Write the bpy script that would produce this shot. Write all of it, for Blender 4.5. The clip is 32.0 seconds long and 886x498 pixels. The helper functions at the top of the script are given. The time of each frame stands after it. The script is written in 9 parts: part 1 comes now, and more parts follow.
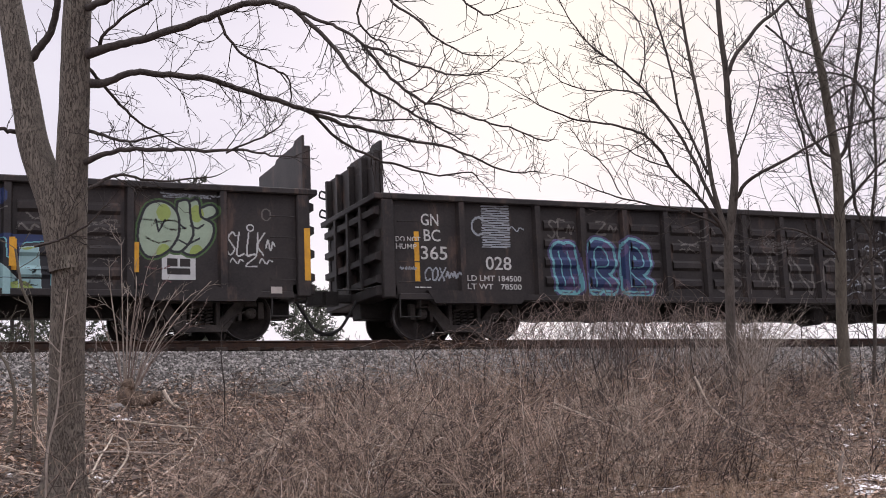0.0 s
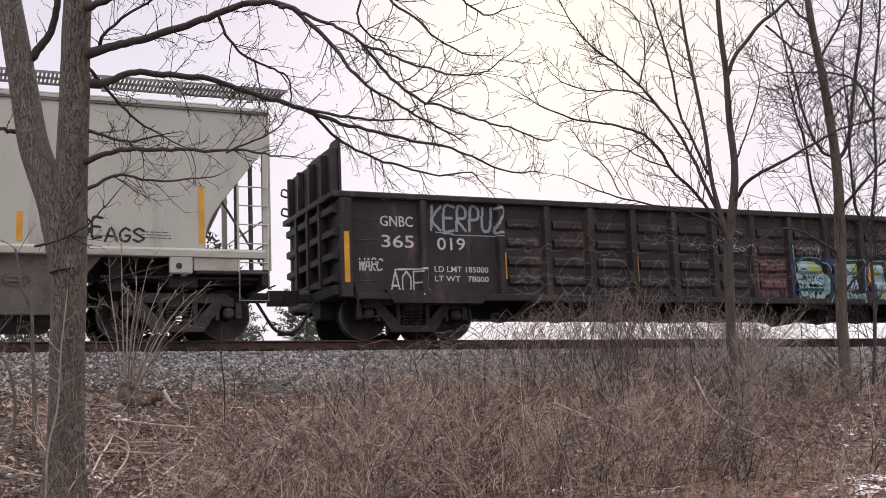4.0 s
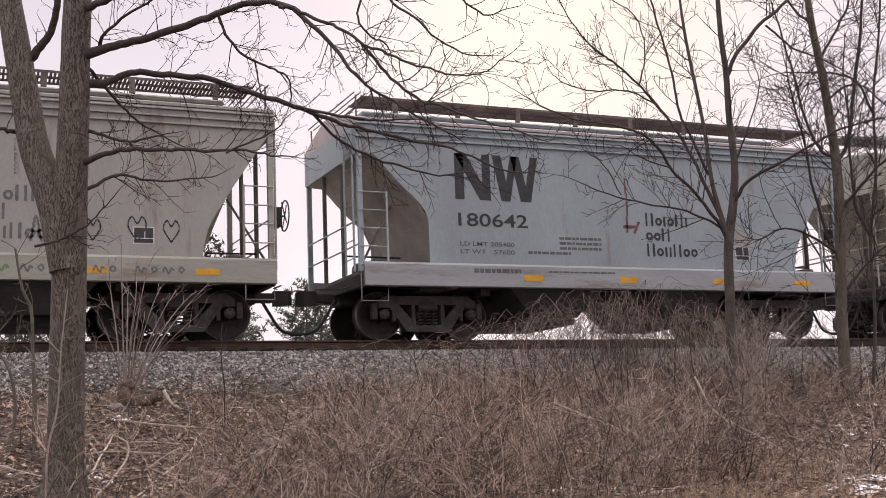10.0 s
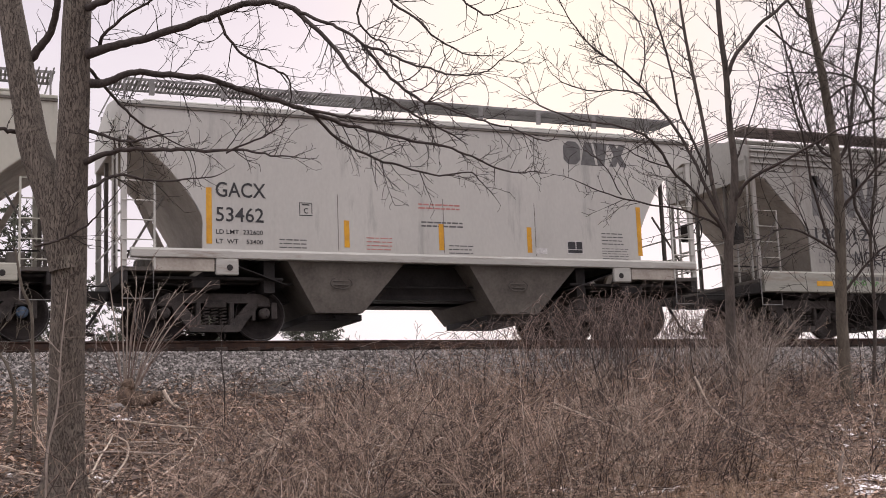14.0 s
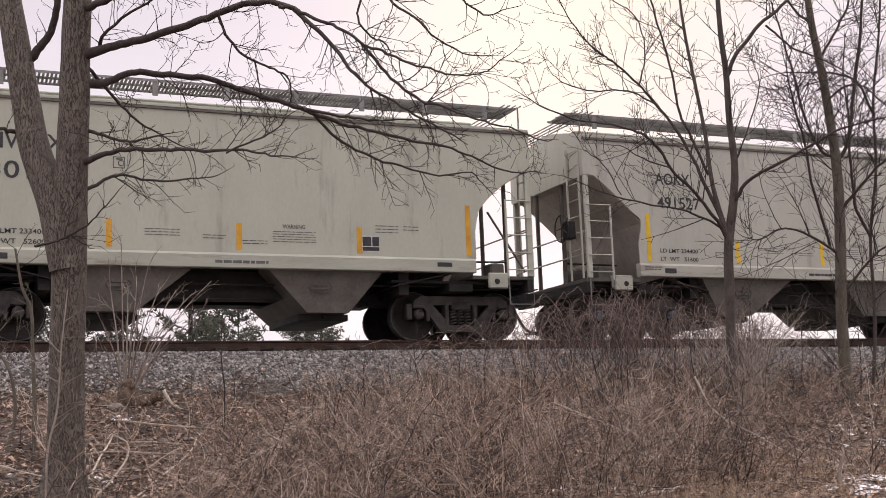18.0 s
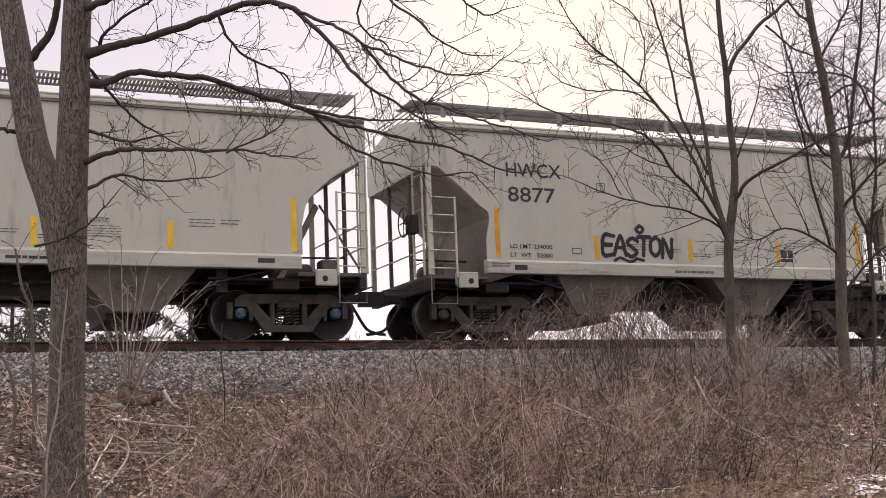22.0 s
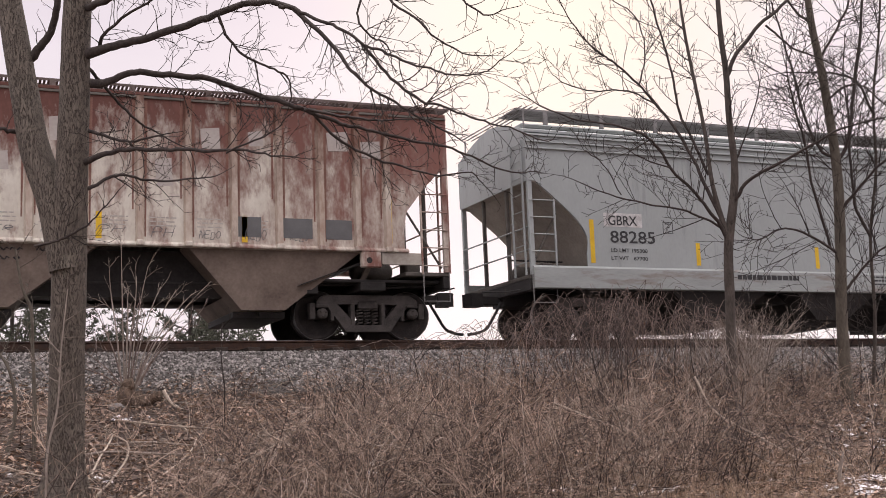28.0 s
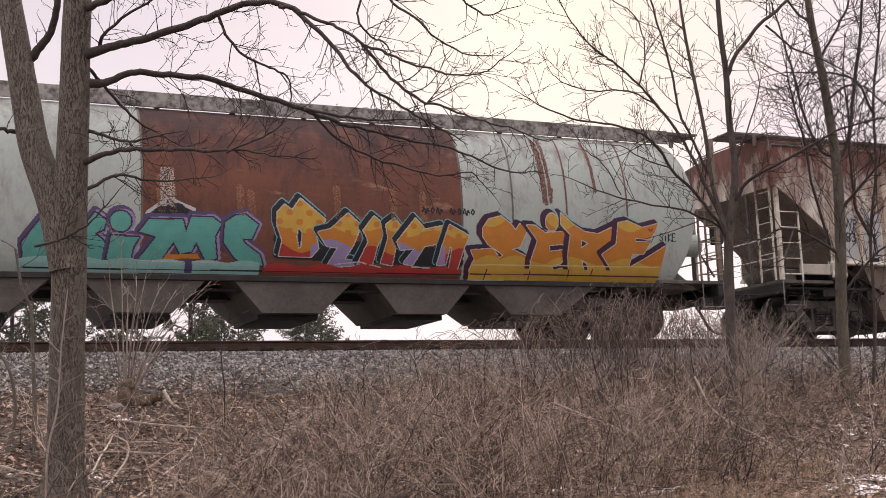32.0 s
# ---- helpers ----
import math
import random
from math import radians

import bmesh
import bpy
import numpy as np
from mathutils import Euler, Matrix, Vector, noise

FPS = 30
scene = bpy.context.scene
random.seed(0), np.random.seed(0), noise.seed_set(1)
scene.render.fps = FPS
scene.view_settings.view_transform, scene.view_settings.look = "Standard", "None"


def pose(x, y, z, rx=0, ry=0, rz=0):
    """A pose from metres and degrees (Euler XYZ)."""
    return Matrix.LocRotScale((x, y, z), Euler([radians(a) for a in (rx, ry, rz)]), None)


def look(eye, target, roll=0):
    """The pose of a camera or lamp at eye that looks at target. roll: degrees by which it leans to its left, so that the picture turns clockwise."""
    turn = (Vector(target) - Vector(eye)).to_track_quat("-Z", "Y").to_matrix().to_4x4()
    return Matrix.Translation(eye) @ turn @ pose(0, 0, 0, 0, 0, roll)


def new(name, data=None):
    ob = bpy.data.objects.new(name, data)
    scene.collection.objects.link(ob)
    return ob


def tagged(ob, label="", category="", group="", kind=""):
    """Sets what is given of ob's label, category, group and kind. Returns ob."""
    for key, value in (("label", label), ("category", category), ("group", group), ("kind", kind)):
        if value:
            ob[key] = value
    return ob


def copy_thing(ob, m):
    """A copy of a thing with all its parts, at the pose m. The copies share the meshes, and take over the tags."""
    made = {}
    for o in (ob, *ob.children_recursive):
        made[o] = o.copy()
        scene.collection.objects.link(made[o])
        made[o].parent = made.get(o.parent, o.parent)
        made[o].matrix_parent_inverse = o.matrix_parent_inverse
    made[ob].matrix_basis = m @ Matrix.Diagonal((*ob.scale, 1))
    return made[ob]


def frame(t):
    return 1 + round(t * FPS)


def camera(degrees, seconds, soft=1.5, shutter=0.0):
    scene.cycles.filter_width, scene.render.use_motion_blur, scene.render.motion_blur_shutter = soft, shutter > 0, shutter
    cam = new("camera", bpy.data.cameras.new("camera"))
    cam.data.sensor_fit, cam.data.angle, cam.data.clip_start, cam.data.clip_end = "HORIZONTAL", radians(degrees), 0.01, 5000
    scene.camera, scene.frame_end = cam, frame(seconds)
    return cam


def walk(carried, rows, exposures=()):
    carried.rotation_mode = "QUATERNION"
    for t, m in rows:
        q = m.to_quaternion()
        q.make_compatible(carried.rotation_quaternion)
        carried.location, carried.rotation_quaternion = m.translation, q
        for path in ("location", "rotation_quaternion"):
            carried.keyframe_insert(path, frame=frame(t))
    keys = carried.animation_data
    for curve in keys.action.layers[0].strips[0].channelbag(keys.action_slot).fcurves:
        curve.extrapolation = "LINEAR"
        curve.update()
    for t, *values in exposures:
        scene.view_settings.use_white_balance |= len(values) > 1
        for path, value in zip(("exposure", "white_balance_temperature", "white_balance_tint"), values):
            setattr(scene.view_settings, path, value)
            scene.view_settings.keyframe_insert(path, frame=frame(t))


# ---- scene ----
# A freight train rolls past on a low ballasted embankment, seen through bare winter trees.
# Rails run along x, the train rolls towards +x, z = 0 is the top of the rail.
cam = camera(40.065, 32.0, soft=0.85, shutter=0.06)
EYE = pose(0, -22.322, -1.893, 98.889, 2.2, -23.353)
walk(cam, [(0, EYE), (32, EYE)], exposures=[(0, 0.0, 6200, 16), (3.5, 0.0, 6240, 16), (6, 0.0, 6560, 18), (26, 0.0, 6600, 18), (29, 0.0, 6700, 19), (32, 0.0, 6750, 19)])

# ---- light ----
world = bpy.data.worlds.new("overcast_sky")
scene.world = world
world.use_nodes = True
SUN_ELEVATION, SUN_AZIMUTH = 20, 30      # degrees; azimuth from +y towards +x


def sky_nodes():
    t = world.node_tree
    n, l = t.nodes, t.links
    n.clear()
    out = n.new("ShaderNodeOutputWorld")
    bg = n.new("ShaderNodeBackground")
    sky = n.new("ShaderNodeTexSky")
    sky.sky_type = "NISHITA"
    sky.sun_disc = False
    sky.sun_elevation, sky.sun_rotation = radians(SUN_ELEVATION), radians(SUN_AZIMUTH)
    sky.dust_density = 4.0
    tc = n.new("ShaderNodeTexCoord")
    sep = n.new("ShaderNodeSeparateXYZ")
    l.new(tc.outputs["Generated"], sep.inputs[0])
    # cloud deck: brighter towards the zenith, with a warm glow round the veiled sun
    height = n.new("ShaderNodeValToRGB")
    height.color_ramp.elements[0].position, height.color_ramp.elements[0].color = 0.0, (0.97, 0.95, 0.965, 1)
    height.color_ramp.elements[1].position, height.color_ramp.elements[1].color = 1.0, (2.7, 2.68, 2.7, 1)
    e = height.color_ramp.elements.new(0.16)
    e.color = (0.815, 0.79, 0.835, 1)
    e = height.color_ramp.elements.new(0.36)
    e.color = (0.765, 0.73, 0.78, 1)
    e = height.color_ramp.elements.new(0.62)
    e.color = (1.4, 1.38, 1.4, 1)
    l.new(sep.outputs["Z"], height.inputs[0])
    noise_tex = n.new("ShaderNodeTexNoise")
    noise_tex.inputs["Scale"].default_value = 2.2
    noise_tex.inputs["Detail"].default_value = 5
    noise_tex.inputs["Distortion"].default_value = 0.6
    stretch = n.new("ShaderNodeMapping")
    stretch.inputs["Scale"].default_value = (1, 1, 2.6)
    l.new(tc.outputs["Generated"], stretch.inputs[0])
    l.new(stretch.outputs[0], noise_tex.inputs["Vector"])
    band = n.new("ShaderNodeValToRGB")
    band.color_ramp.elements[0].position, band.color_ramp.elements[0].color = 0.32, (0.93, 0.92, 0.945, 1)
    band.color_ramp.elements[1].position, band.color_ramp.elements[1].color = 0.62, (1.03, 1.03, 1.025, 1)
    l.new(noise_tex.outputs["Fac"], band.inputs[0])
    mul = n.new("ShaderNodeMix")
    mul.data_type, mul.blend_type = "RGBA", "MULTIPLY"
    mul.inputs[0].default_value = 1
    l.new(height.outputs[0], mul.inputs[6])
    l.new(band.outputs[0], mul.inputs[7])
    dot = n.new("ShaderNodeVectorMath")
    dot.operation = "DOT_PRODUCT"
    el, az = radians(SUN_ELEVATION), radians(SUN_AZIMUTH)
    dot.inputs[1].default_value = (math.sin(az) * math.cos(el), math.cos(az) * math.cos(el), math.sin(el))
    l.new(tc.outputs["Generated"], dot.inputs[0])
    glow = n.new("ShaderNodeValToRGB")
    glow.color_ramp.elements[0].position, glow.color_ramp.elements[0].color = 0.982, (1, 1, 1, 1)
    glow.color_ramp.elements[1].position, glow.color_ramp.elements[1].color = 1.0, (1.05, 1.04, 0.86, 1)
    l.new(dot.outputs["Value"], glow.inputs[0])
    add = n.new("ShaderNodeMix")
    add.data_type, add.blend_type = "RGBA", "MULTIPLY"
    add.inputs[0].default_value = 1
    l.new(mul.outputs[2], add.inputs[6])
    l.new(glow.outputs[0], add.inputs[7])
    # a little clear-sky light scattered through the deck
    thin = n.new("ShaderNodeMix")
    thin.data_type, thin.blend_type = "RGBA", "MIX"
    thin.inputs[0].default_value = 0.004
    l.new(add.outputs[2], thin.inputs[6])
    l.new(sky.outputs[0], thin.inputs[7])
    l.new(thin.outputs[2], bg.inputs[0])
    bg.inputs[1].default_value = 1.0
    l.new(bg.outputs[0], out.inputs[0])


sky_nodes()
sun = new("sun", bpy.data.lights.new("sun", "SUN"))
sun.data.energy, sun.data.angle, sun.data.color = 0.8, radians(14), (1, 0.94, 0.84)
_el, _az = radians(SUN_ELEVATION), radians(SUN_AZIMUTH)
sun.matrix_world = look((math.sin(_az) * math.cos(_el) * 60, math.cos(_az) * math.cos(_el) * 60, math.sin(_el) * 60), (0, 0, 0))


# ---- materials ----
def material(name, base, dark=None, rough=0.7, metal=0.0, scale=3.0, fine=40.0, bump=0.25, stretch=(1, 1, 1), spread=0.5, third=None, third_at=0.62, third_scale=1.5, third_stretch=None, third_soft=0.12, by_object=0.0, by_island=0.0, spec=0.4, dist=0.01):
    """Two-scale noise between base and dark, an optional third colour in patches (rust, dirt), fine bump."""
    m = bpy.data.materials.new(name)
    m.use_nodes = True
    t = m.node_tree
    n, l = t.nodes, t.links
    b = n["Principled BSDF"]
    b.inputs["Roughness"].default_value, b.inputs["Metallic"].default_value = rough, metal
    b.inputs["Specular IOR Level"].default_value = spec
    dark = dark or tuple(c * 0.72 for c in base)
    tc = n.new("ShaderNodeTexCoord")
    mp = n.new("ShaderNodeMapping")
    mp.inputs["Scale"].default_value = stretch
    l.new(tc.outputs["Object"], mp.inputs[0])
    vec = mp.outputs[0]
    if by_object:
        info = n.new("ShaderNodeObjectInfo")
        off = n.new("ShaderNodeVectorMath")
        off.operation = "MULTIPLY_ADD"
        l.new(info.outputs["Random"], off.inputs[0])
        off.inputs[1].default_value = (17, 23, 31)
        l.new(vec, off.inputs[2])
        vec = off.outputs[0]
    a = n.new("ShaderNodeTexNoise")
    a.inputs["Scale"].default_value, a.inputs["Detail"].default_value, a.inputs["Roughness"].default_value = scale, 6, 0.62
    f = n.new("ShaderNodeTexNoise")
    f.inputs["Scale"].default_value, f.inputs["Detail"].default_value = fine, 4
    l.new(vec, a.inputs["Vector"])
    l.new(vec, f.inputs["Vector"])
    mixn = n.new("ShaderNodeMath")
    mixn.operation = "MULTIPLY_ADD"
    l.new(f.outputs["Fac"], mixn.inputs[0])
    mixn.inputs[1].default_value = 0.45
    l.new(a.outputs["Fac"], mixn.inputs[2])
    ramp = n.new("ShaderNodeValToRGB")
    ramp.color_ramp.elements[0].position, ramp.color_ramp.elements[1].position = 0.72 - spread / 3, 0.72 + spread / 3
    ramp.color_ramp.elements[0].color, ramp.color_ramp.elements[1].color = (*dark, 1), (*base, 1)
    l.new(mixn.outputs[0], ramp.inputs[0])
    colour = ramp.outputs[0]
    if third:
        c = n.new("ShaderNodeTexNoise")
        c.inputs["Scale"].default_value, c.inputs["Detail"].default_value, c.inputs["Roughness"].default_value = third_scale, 7, 0.68
        if third_stretch:
            m3 = n.new("ShaderNodeMapping")
            m3.inputs["Scale"].default_value = third_stretch
            l.new(tc.outputs["Object"], m3.inputs[0])
            l.new(m3.outputs[0], c.inputs["Vector"])
        else:
            l.new(vec, c.inputs["Vector"])
        r3 = n.new("ShaderNodeValToRGB")
        r3.color_ramp.elements[0].position, r3.color_ramp.elements[1].position = third_at, third_at + third_soft
        l.new(c.outputs["Fac"], r3.inputs[0])
        mx = n.new("ShaderNodeMix")
        mx.data_type = "RGBA"
        l.new(r3.outputs[0], mx.inputs[0])
        l.new(colour, mx.inputs[6])
        mx.inputs[7].default_value = (*third, 1)
        colour = mx.outputs[2]
    if by_object or by_island:
        if by_island:
            src = n.new("ShaderNodeNewGeometry").outputs["Random Per Island"]
        else:
            src = n.new("ShaderNodeObjectInfo").outputs["Random"]
        hs = n.new("ShaderNodeHueSaturation")
        mr = n.new("ShaderNodeMapRange")
        k = by_island or by_object
        mr.inputs[3].default_value, mr.inputs[4].default_value = 1 - k, 1 + k
        l.new(src, mr.inputs[0])
        l.new(mr.outputs[0], hs.inputs["Value"])
        l.new(colour, hs.inputs["Color"])
        colour = hs.outputs[0]
    l.new(colour, b.inputs["Base Color"])
    if bump:
        bp = n.new("ShaderNodeBump")
        bp.inputs["Strength"].default_value, bp.inputs["Distance"].default_value = bump, dist
        l.new(mixn.outputs[0], bp.inputs["Height"])
        l.new(bp.outputs[0], b.inputs["Normal"])
    return m


def furrow(m, dark, across=34.0, along=8.0, wide=0.055, deep=0.03):
    """Cuts a net of long narrow furrows into a bark material, coloured dark for the shade inside."""
    t = m.node_tree
    n, l = t.nodes, t.links
    b = n["Principled BSDF"]
    old = b.inputs["Base Color"].links[0].from_socket
    tc = n.new("ShaderNodeTexCoord")
    mp = n.new("ShaderNodeMapping")
    mp.inputs["Scale"].default_value = (across, across, along)
    l.new(tc.outputs["Object"], mp.inputs[0])
    ns = n.new("ShaderNodeTexNoise")
    ns.inputs["Scale"].default_value, ns.inputs["Detail"].default_value, ns.inputs["Distortion"].default_value = 1.0, 2.5, 0.5
    l.new(mp.outputs[0], ns.inputs["Vector"])
    off = n.new("ShaderNodeMath")
    off.operation = "SUBTRACT"
    l.new(ns.outputs["Fac"], off.inputs[0])
    off.inputs[1].default_value = 0.5
    ab = n.new("ShaderNodeMath")
    ab.operation = "ABSOLUTE"
    l.new(off.outputs[0], ab.inputs[0])
    mr = n.new("ShaderNodeMapRange")
    mr.interpolation_type = "SMOOTHSTEP"
    mr.inputs[1].default_value, mr.inputs[2].default_value = 0.0, wide
    l.new(ab.outputs[0], mr.inputs[0])
    mx = n.new("ShaderNodeMix")
    mx.data_type = "RGBA"
    l.new(mr.outputs[0], mx.inputs[0])
    mx.inputs[6].default_value = (*dark, 1)
    l.new(old, mx.inputs[7])
    l.new(mx.outputs[2], b.inputs["Base Color"])
    bp = n.new("ShaderNodeBump")
    bp.inputs["Strength"].default_value, bp.inputs["Distance"].default_value = 1.0, deep
    l.new(mr.outputs[0], bp.inputs["Height"])
    l.new(bp.outputs[0], b.inputs["Normal"])


RUST = (0.16, 0.062, 0.034)
M = {
    "ground": material("leafy_soil", (0.15, 0.106, 0.084), (0.03, 0.022, 0.018), 0.95, scale=1.1, fine=26, bump=0.9, third=(0.17, 0.12, 0.095), third_at=0.58, third_scale=0.7, dist=0.05),
    "field": material("pale_snowy_field", (0.82, 0.82, 0.84), (0.7, 0.68, 0.66), 0.9, scale=0.05, fine=2.0),
    # bed under the loose stones, coloured dark for the shade in their gaps
    "ballast": material("ballast_gravel", (0.11, 0.098, 0.088), (0.03, 0.027, 0.025), 0.95, scale=9, fine=34, bump=1.0, third=(0.06, 0.05, 0.042), third_at=0.6, third_scale=0.8, dist=0.06),
    "stone": material("ballast_stone", (0.39, 0.36, 0.335), (0.14, 0.128, 0.118), 0.95, scale=6, fine=60, by_island=0.6),
    "tie": material("creosoted_wood", (0.07, 0.052, 0.042), (0.03, 0.024, 0.02), 0.9, stretch=(8, 1, 8), scale=3, fine=20, bump=0.6),
    "rail": material("rusty_rail", (0.10, 0.055, 0.036), (0.045, 0.03, 0.024), 0.7, metal=0.35, scale=4, fine=50),
    "railtop": material("polished_rail_head", (0.42, 0.41, 0.40), (0.3, 0.29, 0.28), 0.3, metal=1.0, scale=2, fine=80, bump=0.05),
    "bark": material("grey_bark", (0.215, 0.182, 0.15), (0.135, 0.113, 0.092), 0.95, stretch=(12, 12, 5), scale=1.5, fine=7, bump=0.6, spread=0.6, third=(0.27, 0.255, 0.2), third_at=0.6, third_scale=0.35, third_soft=0.2, dist=0.05),
    "twig": material("dark_twig_bark", (0.058, 0.046, 0.04), (0.03, 0.024, 0.021), 0.9, scale=5, fine=30, bump=0.2),
    "cane": material("brown_cane", (0.43, 0.325, 0.255), (0.15, 0.108, 0.083), 0.85, scale=2, fine=20, bump=0.1, by_island=0.75),
    "straw": material("dry_straw", (0.60, 0.51, 0.42), (0.38, 0.31, 0.245), 0.9, scale=2, fine=20, bump=0.1, by_island=0.4),
    "leaf": material("dead_leaf", (0.48, 0.34, 0.255), (0.19, 0.127, 0.092), 0.85, scale=3, fine=20, bump=0.1, by_island=0.55),
    "snow": material("old_snow", (0.86, 0.86, 0.88), (0.72, 0.71, 0.72), 0.7, scale=6, fine=40, bump=0.5),
    # needle green lightened to include the glare of the sky behind the crowns
    "needle": material("conifer_needles", (0.095, 0.10, 0.07), (0.05, 0.055, 0.038), 0.8, scale=3, fine=20, bump=0.1, by_island=0.45),
    # grimy steel parts; also shaded hopper sheets, their shade put into the colour
    "dark": material("grimy_steel_and_shade_black", (0.035, 0.031, 0.029), (0.016, 0.014, 0.013), 0.75, scale=3, fine=30, third=(0.075, 0.05, 0.036), third_at=0.62, third_scale=2),
    "truck": material("grimy_cast_steel", (0.085, 0.073, 0.066), (0.034, 0.03, 0.027), 0.8, scale=4, fine=40, third=(0.12, 0.07, 0.045), third_at=0.66, third_scale=3),
    "wheel": material("rusty_wheel_steel", (0.05, 0.041, 0.037), (0.02, 0.017, 0.016), 0.8, metal=0.0, scale=4, fine=40),
    "tread": material("worn_wheel_tread", (0.22, 0.21, 0.2), (0.12, 0.115, 0.11), 0.5, metal=0.6, scale=4, fine=60, bump=0.05),
    "rubber": material("rubber_hose", (0.025, 0.024, 0.023), (0.014, 0.013, 0.013), 0.7, scale=8, fine=60),
    "black_paint": material("black_stencil_paint", (0.028, 0.028, 0.03), (0.05, 0.05, 0.052), 0.6, scale=7, fine=60, bump=0.05),
    "grey_paint": material("faded_grey_lettering", (0.095, 0.092, 0.09), (0.15, 0.147, 0.143), 0.6, scale=7, fine=60, bump=0.05),
    "red_paint": material("faded_red_lettering", (0.42, 0.14, 0.12), (0.5, 0.25, 0.22), 0.6, scale=7, fine=60, bump=0.05),
    "white_paint": material("worn_white_paint", (0.66, 0.65, 0.63), (0.4, 0.385, 0.37), 0.7, scale=9, fine=60, bump=0.05),
    "yellow": material("yellow_reflective_tape", (0.72, 0.37, 0.02), (0.52, 0.25, 0.025), 0.45, scale=4, fine=60, bump=0.05),
    "bright_yellow": material("bright_yellow_tape", (0.80, 0.52, 0.02), (0.66, 0.4, 0.02), 0.45, scale=4, fine=60, bump=0.05),
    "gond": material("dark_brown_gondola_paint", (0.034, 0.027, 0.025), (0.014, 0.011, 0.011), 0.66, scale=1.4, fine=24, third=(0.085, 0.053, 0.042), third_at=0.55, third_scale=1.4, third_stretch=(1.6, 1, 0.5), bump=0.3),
    "galv": material("galvanised_steel", (0.27, 0.262, 0.255), (0.16, 0.154, 0.148), 0.7, metal=0.1, scale=3, fine=40, bump=0.1),
}


furrow(M["bark"], (0.075, 0.061, 0.05), 58.0, 12.0, 0.05, 0.02)


# ---- mesh helpers ----
def part(name, bm, mat, parent, label="", smooth=False, kind=""):
    me = bpy.data.meshes.new(name)
    bm.to_mesh(me)
    bm.free()
    me.materials.append(M[mat] if isinstance(mat, str) else mat)
    if smooth:
        me.polygons.foreach_set("use_smooth", [True] * len(me.polygons))
    ob = new(name, me)
    if parent is not None:
        ob.parent = parent
    if label or kind:
        tagged(ob, label, kind=kind)
    return ob


def share(name, me, parent, m=None, label=""):
    """Another object on a mesh that already exists."""
    ob = new(name, me)
    ob.parent = parent
    if m is not None:
        ob.matrix_basis = m
    if label:
        tagged(ob, label)
    return ob


def empty(name, m, label, category, group="", kind=""):
    ob = new(name)
    ob.empty_display_size = 0.2
    ob.matrix_basis = m
    return tagged(ob, label, category, group, kind)


def box(bm, x0, x1, y0, y1, z0, z1, bevel=0.0):
    v = [bm.verts.new(p) for p in ((x0, y0, z0), (x1, y0, z0), (x1, y1, z0), (x0, y1, z0), (x0, y0, z1), (x1, y0, z1), (x1, y1, z1), (x0, y1, z1))]
    fs = [bm.faces.new([v[i] for i in q]) for q in ((0, 3, 2, 1), (4, 5, 6, 7), (0, 1, 5, 4), (1, 2, 6, 5), (2, 3, 7, 6), (3, 0, 4, 7))]
    if bevel:
        es = {e for f in fs for e in f.edges}
        bmesh.ops.bevel(bm, geom=list(es), offset=bevel, segments=1, affect="EDGES")
    return bm


def boxed(x0, x1, y0, y1, z0, z1, bevel=0.0):
    return box(bmesh.new(), x0, x1, y0, y1, z0, z1, bevel)


def prism(bm, pts, a0, a1, axis="y"):
    """Extrude a closed outline: (x, z) points along y, (y, z) points along x, or (x, y) points along z."""
    def place(p, a):
        return {"y": (p[0], a, p[1]), "x": (a, p[0], p[1]), "z": (p[0], p[1], a)}[axis]
    lo = [bm.verts.new(place(p, a0)) for p in pts]
    hi = [bm.verts.new(place(p, a1)) for p in pts]
    k = len(pts)
    fs = [bm.faces.new(lo), bm.faces.new(hi[::-1])]
    for i in range(k):
        fs.append(bm.faces.new((lo[i], hi[i], hi[(i + 1) % k], lo[(i + 1) % k])))
    bmesh.ops.recalc_face_normals(bm, faces=fs)
    return bm


def smooth_line(pts, step=4):
    """Catmull-Rom through the points."""
    p = [Vector(q) for q in pts]
    p = [2 * p[0] - p[1]] + p + [2 * p[-1] - p[-2]]
    out = []
    for i in range(1, len(p) - 2):
        a, b, c, d = p[i - 1:i + 3]
        for k in range(step):
            t = k / step
            out.append(0.5 * (2 * b + (c - a) * t + (2 * a - 5 * b + 4 * c - d) * t * t + (3 * b - a - 3 * c + d) * t ** 3))
    out.append(p[-2])
    return out


